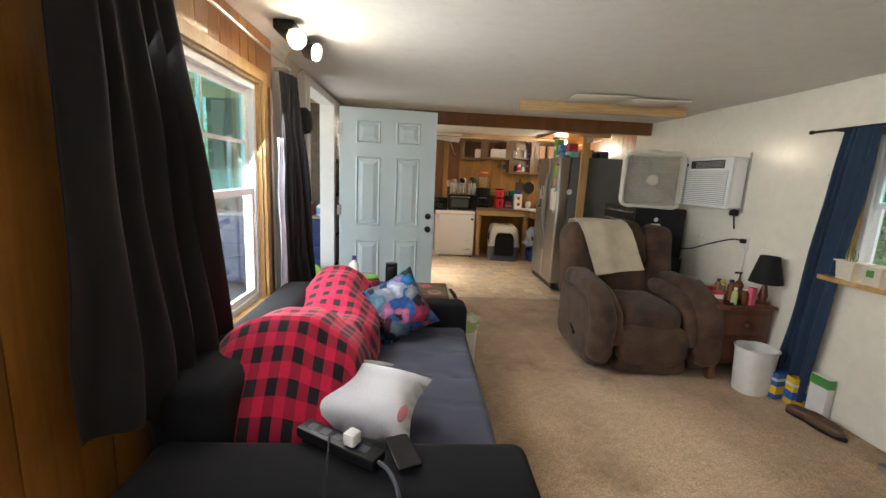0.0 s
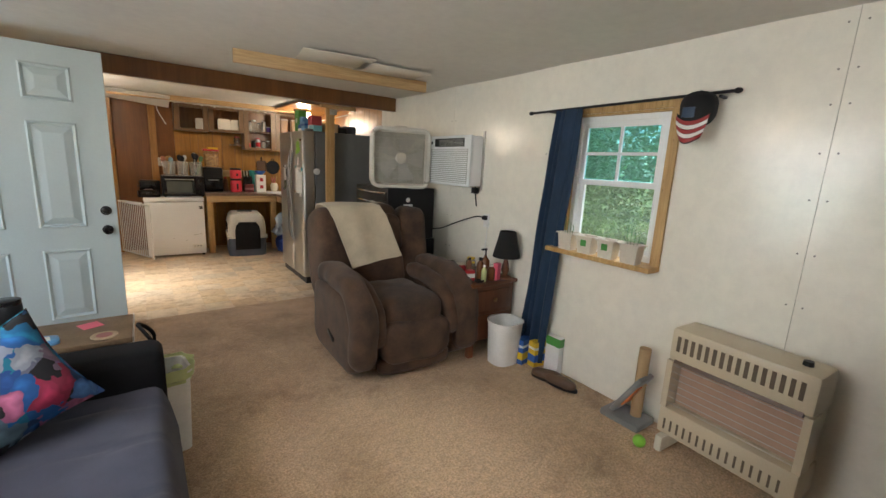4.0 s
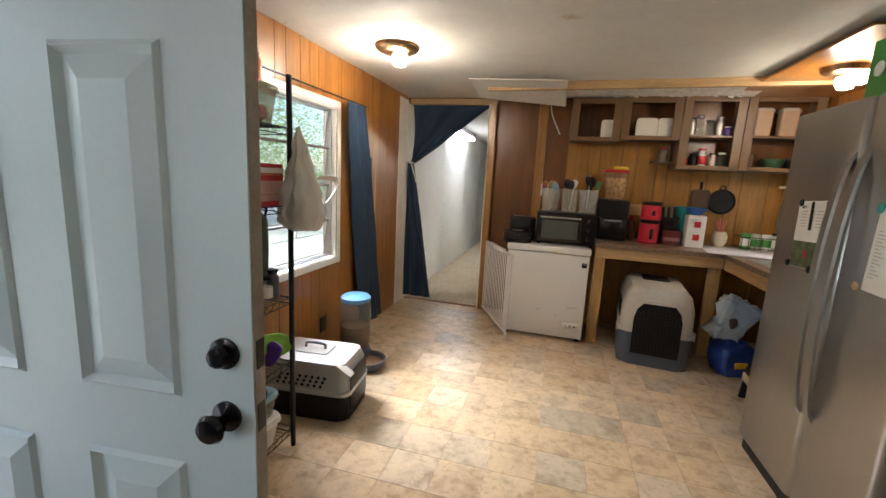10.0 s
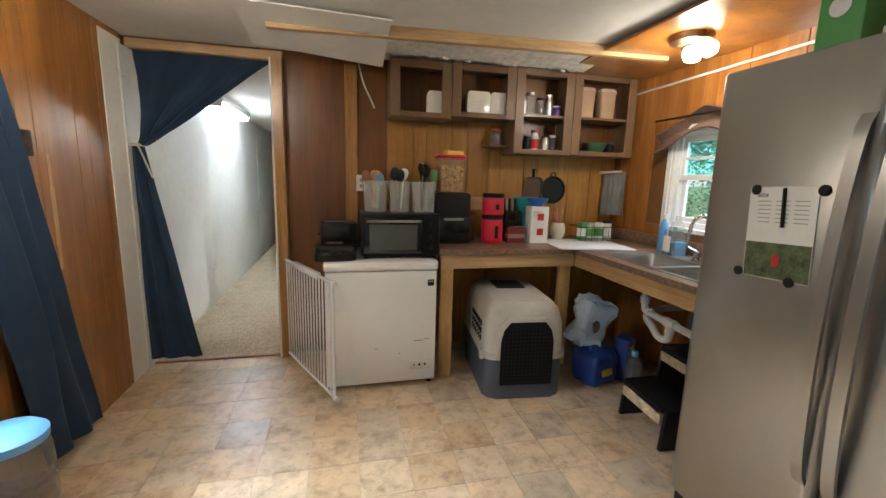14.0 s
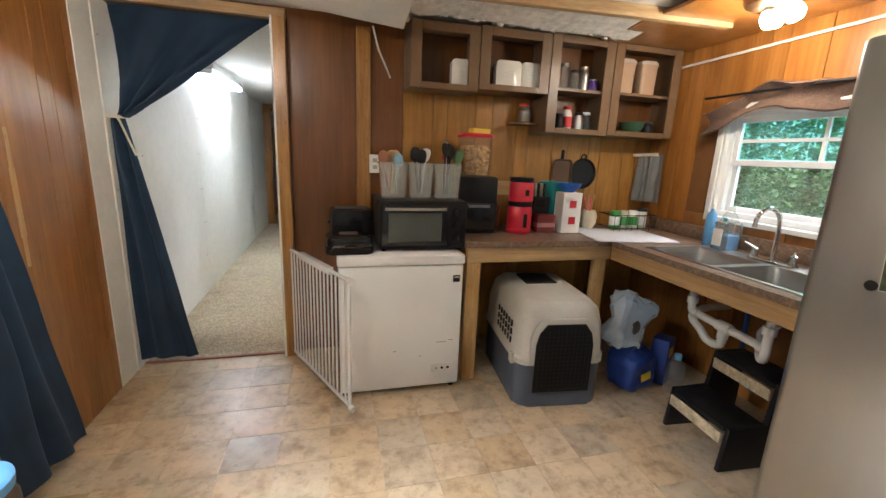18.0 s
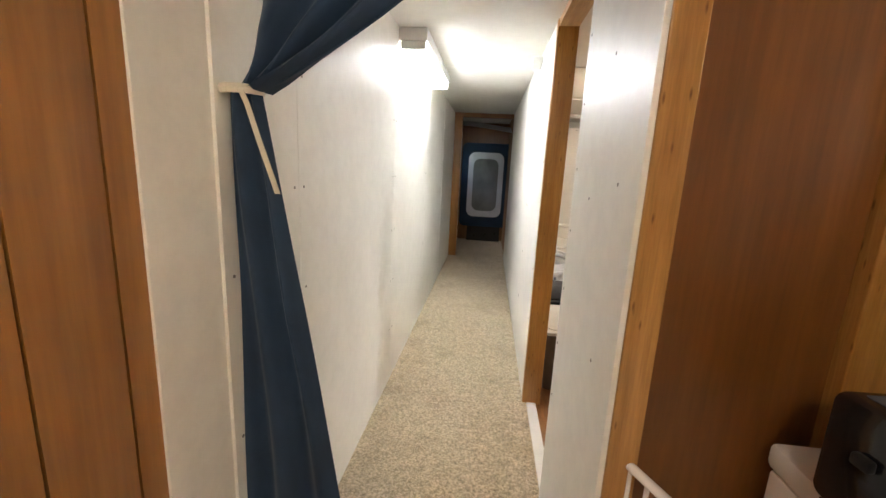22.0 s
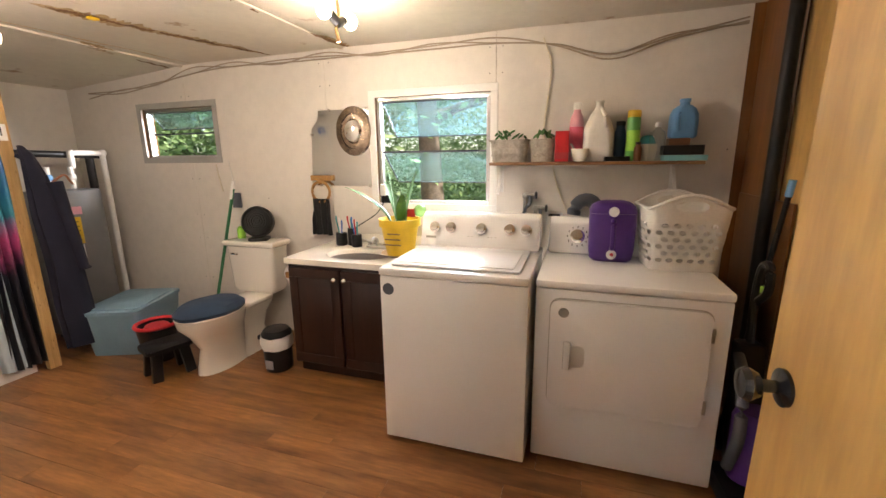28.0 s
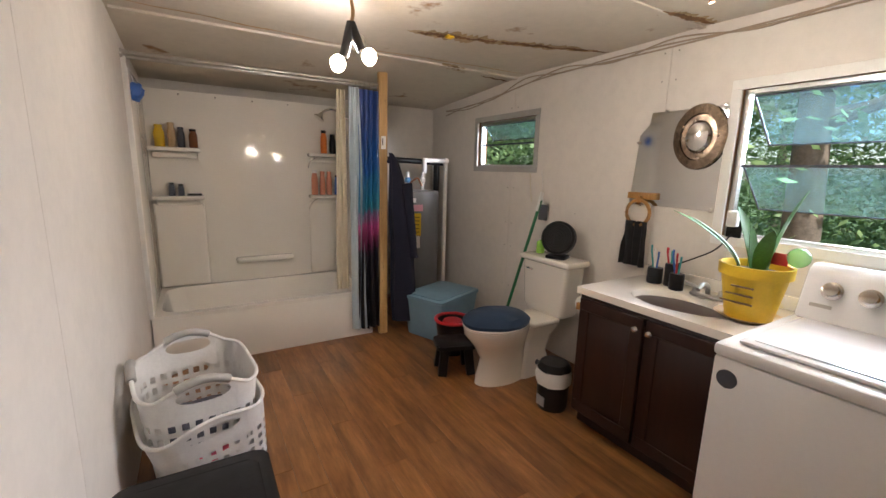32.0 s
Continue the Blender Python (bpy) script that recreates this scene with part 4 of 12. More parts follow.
# ---- small kit for loose things ----
def drape(x0, x1, z0, z1, folds=6, depth=0.03, lean=0.0, flare=1.0, gather=None, n=60, m=26, seed=0):
    """Hanging cloth in the local x-z plane. lean: how far its foot swings along x; flare: foot width against head width; gather: (z, width share)."""
    w = x1 - x0
    def f(u, v):
        z = z1 + (z0 - z1) * v
        s = 1 + (flare - 1) * v
        if gather:
            gz, gs = gather
            s *= 1 - (1 - gs) * math.exp(-((z - gz) / 0.16) ** 2)
        x = x0 + w / 2 + (u - 0.5) * w * s + lean * v
        q = u + 0.20 * noise.noise(Vector((u * 2.6, v * 0.9, seed))) + 0.05 * noise.noise(Vector((u * 5, v * 2.5, seed + 3)))
        swell = 0.75 + 0.6 * noise.noise(Vector((u * 3.1, v * 1.1, seed + 9)))
        y = depth * swell * (0.5 + 0.5 * min(1, v * 3)) * math.sin(2 * math.pi * folds * q + 0.5 * math.sin(2.2 * v + seed)) + 0.018 * noise.noise(Vector((u * 4, v * 3, seed)))
        return (x, y, z)
    return sheet(n, m, f, 0.004)


def bolster(x, line, w, h, e=0.8, n=22):
    """A stuffed roll that follows a line of (y, z) at one x, with rounded ends."""
    pts = [Vector(p) for p in smooth_line([(x, y, z) for y, z in line], 7)]
    b, m, rings = bmesh.new(), len(pts), []
    for i, p in enumerate(pts):
        t = (pts[min(i + 1, m - 1)] - pts[max(i - 1, 0)]).normalized()
        side = Vector((1, 0, 0)).cross(t)
        k = min(i, m - 1 - i) / (m - 1)
        q = math.sqrt(max(0.003, 1 - max(0.0, 1 - k / 0.1) ** 2))
        ring = []
        for j in range(n):
            c, d = math.cos(2 * math.pi * j / n), math.sin(2 * math.pi * j / n)
            ring.append(b.verts.new(p + Vector((math.copysign(abs(c) ** e, c) * w * q, 0, 0)) + side * (math.copysign(abs(d) ** e, d) * h * q)))
        rings.append(ring)
    for p, q in zip(rings, rings[1:]):
        for i in range(n):
            b.faces.new((p[i], p[(i + 1) % n], q[(i + 1) % n], q[i]))
    b.faces.new(rings[0][::-1]), b.faces.new(rings[-1])
    bmesh.ops.recalc_face_normals(b, faces=b.faces)
    return b


def sway(b, amp=0.01, freq=3.0, seed=0.0):
    """Crumples a mesh a little."""
    for v in b.verts:
        p = v.co * freq + Vector((seed, seed, seed))
        v.co += Vector((noise.noise(p), noise.noise(p + Vector((7, 0, 0))), noise.noise(p + Vector((0, 9, 0))))) * amp
    return b


def bottle(name, label, x, y, z, r, h, material, cap, neck=0.4, group="", cat="bottle", wrap=None, capname="cap"):
    t = thing(name, label, cat, x, y, z, random.uniform(0, 90), group)
    part("body", lathe([(r * 0.9, 0), (r, r * 0.15), (r, h * 0.66), (r * 0.85, h * 0.76), (r * neck, h * 0.84), (r * neck, h * 0.9)], 18), material, t)
    part(capname, lathe([(r * neck * 1.12, h * 0.88), (r * neck * 1.12, h * 0.99), (r * neck, h)], 16), cap, t)
    if wrap:
        part("paper_label", lathe([(r * 1.012, h * 0.16), (r * 1.015, h * 0.17), (r * 1.015, h * 0.58), (r * 1.012, h * 0.59)], 18), wrap, t)
    return t


def jar(name, label, x, y, z, r, h, material, lid, fill=None, wrap=None, cat="jar", group=""):
    t = thing(name, label, cat, x, y, z, random.uniform(0, 90), group)
    can = cat in ("can", "canister", "cup", "pot")
    top, lip = (0.9, 0.86) if can else (0.74, 0.885)
    part("body", lathe([(r * 0.92, 0), (r, r * 0.12), (r, h * 0.82), (r * 0.9, h * 0.88)] if can else [(r * 0.88, 0), (r * 0.97, r * 0.1), (r, r * 0.3), (r, h * 0.66), (r * 0.95, h * 0.74), (r * 0.8, h * 0.81), (r * top, h * 0.84), (r * top, h * 0.89)], 20), material, t)
    if fill:
        part("contents", lathe([(r * 0.9, 0.004), (r * 0.95, h * 0.05), (r * 0.94, h * 0.62), (0, h * 0.64)], 18), fill, t)
    if lid:
        part("lid", lathe([(r * (top + 0.05), h * lip), (r * (top + 0.08), h * (lip + 0.015)), (r * (top + 0.08), h * 0.985), (r * top, h), (0, h)], 20), lid, t)
    if wrap:
        part("paper_label", lathe([(r * 1.005, h * 0.2), (r * 1.01, h * 0.205), (r * 1.01, h * 0.60), (r * 1.005, h * 0.605)], 20), wrap, t)
    return t


def carton(name, label, x, y, z, sx, sy, sz, material, rz=0, bands=(), cat="box", group=""):
    """A cardboard box; bands: (z0, z1, material) printed round it, as shares of its height."""
    t = thing(name, label, cat, x, y, z, rz, group)
    part("body", box(-sx / 2, -sy / 2, 0, sx / 2, sy / 2, sz, min(sx, sy, sz) * 0.03), material, t, "", False)
    for a, c, mt in bands:
        part("print", box(-sx / 2 - 0.0008, -sy / 2 - 0.0008, sz * a, sx / 2 + 0.0008, sy / 2 + 0.0008, sz * c), mt, t, "", False)
    return t


def tub(name, label, x, y, z, sx, sy, sz, material, lid=None, taper=0.85, rz=0, cat="container", group="", rim=0.008, rad=0.2):
    """A tapered open container with a rim and an optional lid."""
    t = thing(name, label, cat, x, y, z, rz, group)
    r = min(sx, sy) * rad
    b = bmesh.new()
    rings = []
    for k, zz, wall in ((taper, 0, 0), (1, sz, 0), (1.0 + rim / sx * 2, sz, 0), (1.0 + rim / sx * 2, sz - rim, 0)):
        rings.append([b.verts.new((px * k, py * k, zz)) for px, py in rounded(sx / 2, sy / 2, r)])
    inner = [[b.verts.new((px * k * 0.97, py * k * 0.97, zz)) for px, py in rounded(sx / 2, sy / 2, r)] for k, zz in ((1, sz), (taper, 0.004))]
    n = len(rings[0])
    for p, q in [(rings[0], rings[1]), (rings[1], rings[2]), (rings[2], rings[3]), (rings[1], inner[0]), (inner[0], inner[1])]:
        for i in range(n):
            b.faces.new((p[i], p[(i + 1) % n], q[(i + 1) % n], q[i]))
    b.faces.new(rings[0][::-1]), b.faces.new(inner[1])
    bmesh.ops.recalc_face_normals(b, faces=b.faces)
    part("body", b, material, t)
    if lid:
        l = slab([(px * 1.03, py * 1.03) for px, py in rounded(sx / 2, sy / 2, r)], sz, sz + 0.018, 0.005)
        slab([(px * 0.86, py * 0.86) for px, py in rounded(sx / 2, sy / 2, r)], sz + 0.0181, sz + 0.026, 0.003, l)
        part("lid", l, lid, t)
    return t


def cable(name, label, points, r=0.004, material=None, ends=()):
    t = thing(name, label, "cable")
    part("cord", tube(smooth_line(points, 8), r, 6), material or M["black"], t)
    for p, s in ends:
        part("plug", at(box(-s, -s, -s, s, s, s, s * 0.25), *p), material or M["black"], t)
    return t


P = lambda n, *c: paint(n, c)
RED, GREEN, YELLOW, BLUE = P("red_plastic", 0.5, 0.02, 0.03), P("green_plastic", 0.08, 0.3, 0.06), P("yellow_plastic", 0.75, 0.5, 0.02), P("blue_plastic", 0.03, 0.12, 0.45)
PINK, PURPLE, ORANGE, TEAL = P("pink_plastic", 0.75, 0.12, 0.2), P("purple_plastic", 0.09, 0.03, 0.24), P("orange_plastic", 0.75, 0.2, 0.03), P("teal_plastic", 0.03, 0.3, 0.3)
AMBER, CREAM, TAN, WHITE = P("amber_bottle", 0.16, 0.05, 0.01), P("cream_plastic", 0.7, 0.64, 0.5), P("tan_card", 0.5, 0.36, 0.2), P("white_plastic", 0.78, 0.77, 0.74)
SKYBLUE, LIME, BROWN, GREYBLUE = P("sky_blue_plastic", 0.13, 0.33, 0.62), P("lime_plastic", 0.25, 0.55, 0.05), P("brown_glaze", 0.16, 0.07, 0.03), P("grey_blue_plastic", 0.2, 0.34, 0.44)

# ---- living room: sofa side ----
sofa = thing("sofa", "black fabric sofa with a slate grey quilted cover", "sofa", 0.82, 1.33, 0)
part("base", box(-0.57, -0.9, 0.05, 0.54, 0.9, 0.30, 0.02), M["sofa"], sofa)
part("armrest", sway(box(-0.55, -0.93, 0.05, 0.59, -0.66, 0.60, 0.045, seg=4), 0.006, 4), M["sofa"], sofa)
part("armrest", sway(box(-0.55, 0.70, 0.05, 0.57, 0.91, 0.60, 0.045, seg=4), 0.006, 4, 3), M["sofa"], sofa)
part("backrest", sway(box(-0.60, -0.66, 0.28, -0.36, 0.70, 0.75, 0.06, seg=4), 0.008, 4, 5), M["sofa"], sofa)
_q = sheet(40, 60, lambda u, v: (-0.36 + 0.96 * u, -0.655 + 1.35 * v, 0.44 + 0.02 * math.sin(math.pi * u) - (0.20 * max(0, (u - 0.93) / 0.07) ** 2) + 0.018 * noise.noise(Vector((u * 5, v * 7, 0))) - 0.008 * (abs(math.sin(math.pi * 5 * v + 1.5 * u)) < 0.12)), 0.03)
part("seat_cover", _q, M["quilt"], sofa, "slate grey quilted seat cover")
for p in ((-0.5, -0.85), (0.5, -0.85), (-0.5, 0.85), (0.5, 0.85)):
    part("foot", box(p[0] - 0.03, p[1] - 0.03, 0, p[0] + 0.03, p[1] + 0.03, 0.05), M["black_wood"], sofa)

blanket = thing("blanket", "red and black buffalo check blanket heaped on the sofa back", "blanket", 0.50, 1.35, 0.44)
def _heap(u, v):
    y = -0.62 + 1.28 * v
    hgt = 0.375 + 0.07 * math.sin(2.1 * v * math.pi + 0.4) + 0.03 * noise.noise(Vector((v * 4, 0, 2)))
    hgt *= min(1.0, 0.02 + v / 0.22) ** 0.55
    a = math.pi * (0.02 + 0.96 * u)
    w = 0.245 + 0.035 * math.sin(3.0 * v + 1)
    x = 0.03 + 0.05 * v + w * (-math.cos(a)) * (1.0 + 0.15 * u)
    z = max(0.0, hgt * math.sin(a) ** 0.6)
    k = 0.022 * noise.noise(Vector((u * 6, v * 9, 1))) + 0.012 * math.sin(14 * v + 5 * u)
    return (x + k, y, z + k)
part("cloth", sheet(34, 60, _heap, 0.012), M["plaid"], blanket)


def pillow(name, label, x, y, z, rx, roll, rz, s, material, patches=()):
    t = thing(name, label, "pillow")
    t.matrix_world = pose(x, y, z, rx, 0, rz) @ pose(0, 0, 0, 0, 0, roll)
    b = bmesh.new()
    n = 18
    def f(side):
        def g(u, v):
            a, c = 2 * u - 1, 2 * v - 1
            k = (1 - a ** 4) * (1 - c ** 4)
            pinch = 1 - 0.13 * (1 - a * a) * c * c - 0.13 * (1 - c * c) * a * a
            return (a * s * pinch, c * s * pinch, side * (0.10 * k ** 0.62 + 0.008 * noise.noise(Vector((a * 3, c * 3, side)))))
        return g
    top, bot = sheet(n, n, f(1)), sheet(n, n, f(-1))
    join(top, bot)
    bmesh.ops.remove_doubles(top, verts=top.verts, dist=1e-4)
    bmesh.ops.recalc_face_normals(top, faces=top.faces)
    part("cushion", top, material, t)
    for px, py, w, hgt, mt in patches:
        zz = 0.0003 * len(t.children) + 0.10 * ((1 - (px / s) ** 4) * (1 - (py / s) ** 4)) ** 0.62 + 0.002
        part("printed_patch", at(slab([(w * math.cos(k * 0.52), hgt * math.sin(k * 0.52)) for k in range(12)], 0, 0.004, 0.001), px, py, zz - 0.004, -math.degrees(0.35 * py), math.degrees(0.35 * px)), mt, t)
    return t


_pw = pillow("pillow", "white throw pillow with a dark printed motif", 0.83, 0.93, 0.575, 12, 0, -14, 0.19, M["white_cloth"], [(0.03, 0.15, 0.05, 0.014, M["grey_cloth"]), (0.155, -0.10, 0.012, 0.04, P("dusty_red_cloth", 0.25, 0.06, 0.06))])
_pw.scale = (1.38, 0.95, 0.95)
_dusk, _nt, _b = graph("print_cloth", 0.85)
_nz = _nt.nodes.new("ShaderNodeTexNoise")
_nz.inputs["Scale"].default_value, _nz.inputs["Detail"].default_value = 9, 3
_wv = _nt.nodes.new("ShaderNodeMix")
_wv.data_type, _wv.inputs[0].default_value = "VECTOR", 0.16
_vo = _nt.nodes.new("ShaderNodeTexVoronoi")
_vo.inputs["Scale"].default_value = 17
_tc = coords(_nt)
_nt.links.new(_tc, _nz.inputs["Vector"])
_nt.links.new(_tc, _wv.inputs[4])
_nt.links.new(_nz.outputs["Color"], _wv.inputs[5])
_nt.links.new(_wv.outputs[1], _vo.inputs["Vector"])
_sp = _nt.nodes.new("ShaderNodeSeparateColor")
_nt.links.new(_vo.outputs["Color"], _sp.inputs[0])
_pr = ramp(_nt, _sp.outputs[0], [(0.0, (0.01, 0.02, 0.04)), (0.14, (0.015, 0.17, 0.50)), (0.30, (0.015, 0.30, 0.36)), (0.42, (0.60, 0.04, 0.12)), (0.50, (0.008, 0.008, 0.012)), (0.66, (0.012, 0.014, 0.02)), (0.72, (0.55, 0.60, 0.64)), (0.78, (0.02, 0.07, 0.30)), (0.90, (0.02, 0.22, 0.55)), (1.0, (0.62, 0.16, 0.28))])
_nt.links.new(mixed(_nt, _pr, ramp(_nt, _vo.outputs["Distance"], [(0.0, (1, 1, 1)), (0.5, (0.45, 0.45, 0.5))]), 1.0), _b.inputs["Base Color"])
pillow("pillow", "multicoloured printed throw pillow against the sofa arm", 0.94, 1.86, 0.64, 60, 24, 14, 0.195, _dusk)

phone = thing("phone", "black smartphone lying on the sofa arm", "phone", 1.02, 0.58, 0.612, 20)
part("body", slab(rounded(0.036, 0.075, 0.008), 0, 0.008, 0.002), M["black_gloss"], phone)
part("screen", slab(rounded(0.033, 0.072, 0.006), 0.0081, 0.009), M["black_gloss"], phone, "dark glass screen")
strip = thing("power_strip", "black power strip with cords on the sofa arm", "power strip", 0.83, 0.60, 0.61, -32)
part("body", box(-0.15, -0.03, 0, 0.15, 0.03, 0.035, 0.006), M["black"], strip)
for i in range(5):
    part("socket", box(-0.12 + 0.05 * i, -0.014, 0.0352, -0.09 + 0.05 * i, 0.014, 0.0365), M["dark_grey"], strip)
part("charger", box(0.03, -0.02, 0.0366, 0.07, 0.02, 0.075, 0.006), WHITE, strip, "white charger plug")
cable("cable", "grey cord hanging over the sofa arm", [(0.95, 0.52, 0.63), (0.99, 0.46, 0.64), (1.02, 0.40, 0.60), (1.03, 0.375, 0.4), (1.04, 0.37, 0.15), (1.05, 0.33, 0.012)], 0.006, M["dark_grey"])
cable("cable", "thin black charging cord hanging over the sofa arm", [(0.80, 0.6, 0.655), (0.82, 0.48, 0.66), (0.83, 0.39, 0.58), (0.835, 0.375, 0.3), (0.84, 0.34, 0.012)], 0.003, M["black"])

crate = thing("side_table", "low side table with a worn brown top and metal edge", "table", 0.80, 2.43, 0)
part("top", box(-0.48, -0.17, 0.575, 0.48, 0.17, 0.60, 0.004), surf("worn_brown_top", (0.17, 0.115, 0.065), 0.5, var=0.35), crate)
part("metal_edge", box(0.481, -0.17, 0.57, 0.486, 0.17, 0.603), M["steel"], crate)
part("body", box(-0.46, -0.155, 0.03, 0.46, 0.155, 0.574, 0.008), M["black"], crate)
for _sx in (-0.42, 0.42):
    for _sy in (-0.12, 0.12):
        part("leg", box(_sx - 0.02, _sy - 0.02, 0, _sx + 0.02, _sy + 0.02, 0.03), M["black"], crate)
bag = thing("handbag", "dark grey and black bag with straps hanging off the side table", "bag", 1.31, 2.42, 0.30)
part("body", sway(puff(0.035, 0.13, 0.14, 0.5), 0.012, 8), surf("dark_bag_cloth", (0.05, 0.045, 0.06), 0.8), bag)
part("strap", tube(smooth_line([(0.02, -0.09, 0.05), (0.05, -0.09, 0.2), (-0.01, 0.0, 0.30), (0.05, 0.09, 0.2), (0.02, 0.09, 0.05)]), 0.009, 6), M["black_cloth"], bag)
note = thing("sticky_note", "bright pink paper note on the side table", "note", 1.12, 2.50, 0.601, 25)
part("sheet", box(-0.04, -0.04, 0, 0.04, 0.04, 0.001), PINK, note, "", False)
coaster = thing("coaster", "round printed coaster on the side table", "coaster", 1.18, 2.33, 0.601)
part("disc", lathe([(0.05, 0), (0.05, 0.004), (0, 0.0041)], 24), surf("coaster_cork", (0.42, 0.33, 0.22), 0.8, var=0.3), coaster)
part("print", lathe([(0.03, 0.0042), (0.03, 0.0046), (0, 0.0047)], 20), P("dusty_red_cloth", 0.25, 0.06, 0.06), coaster)
wipes = thing("wipes_packet", "blue and white wipes packet lying flat", "packet", 0.93, 2.34, 0.601, 12)
part("packet", sway(puff(0.10, 0.055, 0.018, 0.4), 0.006, 20), SKYBLUE, wipes)
part("paper_label", box(-0.06, -0.03, 0.0165, 0.07, 0.02, 0.019), WHITE, wipes, "", False)
bottle("lotion_bottle", "white pump lotion bottle with a dark cap", 0.60, 2.38, 0.60, 0.038, 0.24, WHITE, PURPLE, 0.3, wrap=P("lilac_label", 0.45, 0.38, 0.6))
jar("tumbler", "black insulated tumbler on the side table", 0.86, 2.50, 0.60, 0.045, 0.17, M["black"], M["black_gloss"], cat="cup")
jar("candle_jar", "dark red jar with a lime green lid", 0.72, 2.37, 0.60, 0.065, 0.10, P("dark_red_glass", 0.2, 0.02, 0.03), LIME)
ash = thing("glass_dish", "clear glass dish of odds and ends", "dish", 0.66, 2.52, 0.60)
part("bowl", lathe([(0.04, 0), (0.07, 0.03), (0.085, 0.07), (0.08, 0.07), (0.062, 0.03), (0, 0.012)], 20), M["clear_plastic"], ash)

bin1 = tub("waste_bin", "white waste bin with a pale green liner beside the sofa", 1.395, 2.27, 0, 0.17, 0.20, 0.42, WHITE, rz=8, cat="bin")
part("liner", sway(sheet(32, 6, lambda u, v: ((0.104 + 0.012 * v * math.sin(9 * u * 6.28)) * math.cos(2 * math.pi * u) * (1.0 + 0.12 * (v > 0.3)), (0.114 + 0.01 * math.sin(23 * u)) * math.sin(2 * math.pi * u) * (1.0 + 0.12 * (v > 0.3)), 0.36 + 0.08 * v), 0.003), 0.008, 14), P("pale_green_liner", 0.5, 0.56, 0.25), bin1, "crumpled pale green bag liner")

# curtains, spot lamp and hooks on the west wall
cw = thing("curtain", "long black curtain hanging over the sofa window", "curtain", 0.27, 0.82, 0, 90)
_c = drape(-0.37, 0.02, 0.46, 2.00, 5, 0.035, 0.16, 2.1, seed=1)
for v in _c.verts:
    v.co.z = 2.0 - (2.0 - v.co.z) * (1 - 0.2 * max(0, min(1, (0.36 - v.co.x) / 0.8)))
part("cloth", _c, M["black_cloth"], cw)
cw = thing("curtain", "black curtain with a pale lining pulled to the window's side", "curtain", 0.26, 2.0, 0, 72)
part("cloth", drape(-0.05, 0.10, 0.58, 1.96, 4, 0.025, 0.13, 2.5, seed=2), M["black_cloth"], cw)
part("lining", drape(-0.07, -0.04, 0.58, 1.60, 1, 0.012, 0.02, 2.6, seed=4, n=16), M["lining"], cw, "pale grey lining turned outward")
cr = thing("curtain_rod", "thin grey metal curtain rod over the sofa window", "curtain rod", 0, 0, 0)
part("rod", rod((0.26, 0.38, 2.03), (0.26, 2.14, 2.0), 0.007), M["steel"], cr)
for y in (0.42, 2.1):
    part("bracket", box(WX, y - 0.01, 1.99, 0.27, y + 0.01, 2.01), M["steel"], cr)
spot = thing("spot_lamp", "dark metal ceiling spotlight with two lit bulbs", "lamp", 0.36, 1.80, CL)
part("mount", box(-0.05, -0.14, -0.05, 0.05, 0.14, 0, 0.01), M["iron"], spot)
BULB = glow("lit_bulb", (1.0, 0.8, 0.5), 40)
for k, (y, rz) in enumerate(((-0.07, -30), (0.10, 15))):
    sh = part("shade", lathe([(0.02, 0), (0.045, 0.03), (0.05, 0.09), (0.047, 0.09), (0.04, 0.03), (0.0, 0.01)], 20), M["iron"], spot)
    sh.matrix_basis = pose(0.03, y, -0.07, 105, 0, rz + 55)
    bu = part("bulb", lathe([(0.0, 0.03), (0.03, 0.05), (0.038, 0.075), (0.03, 0.088), (0.0, 0.094)], 16), BULB, sh, "lit warm bulb")
lamp("spot_lamp_light", "POINT", pose(0.46, 1.72, 1.95), 2.2, WARM, 0.04)
cable("cable", "tan cord along the ceiling to the spotlight", [(0.36, 1.92, 2.11), (0.24, 2.1, 2.06), (0.19, 2.3, 2.0), (0.185, 2.42, 1.94), (0.185, 2.5, 2.06), (0.19, 2.62, 2.12)], 0.004, TAN)
hat = thing("hat", "black brimmed hat hanging on the wall", "hat", 0.20, 2.42, 1.74)
b = lathe([(0.14, 0), (0.145, 0.004), (0.09, 0.015), (0.085, 0.08), (0.06, 0.1), (0, 0.103)], 26)
o = part("felt", sway(b, 0.008, 9), M["black_cloth"], hat)
o.matrix_basis = pose(0, 0, 0, 0, 80, 0)
sw = thing("light_switch", "white light switch plate beside the front door", "switch", WX, 2.66, 1.16)
part("plate", box(0, -0.035, -0.057, 0.006, 0.035, 0.057, 0.002), WHITE, sw)
part("toggle", box(0.006, -0.005, -0.01, 0.014, 0.005, 0.012), WHITE, sw)

# ---- living room: recliner side ----
rec = thing("recliner", "overstuffed brown suede recliner armchair", "armchair", 2.86, 2.77, 0, -3)
part("base", box(-0.40, -0.40, 0.03, 0.40, 0.36, 0.26, 0.03), M["recliner"], rec)
part("footrest", sway(at(puff(0.265, 0.075, 0.155, 0.5, 32, 18), 0, -0.455, 0.245), 0.012, 7), M["recliner"], rec)
part("front_skirt", sway(at(puff(0.275, 0.06, 0.065, 0.5, 28, 14), 0, -0.445, 0.085), 0.01, 7, 4), M["recliner"], rec)
part("seat", sway(at(puff(0.27, 0.33, 0.125, 0.62, 32, 18), 0, -0.17, 0.415), 0.018, 6, 2), M["recliner"], rec)
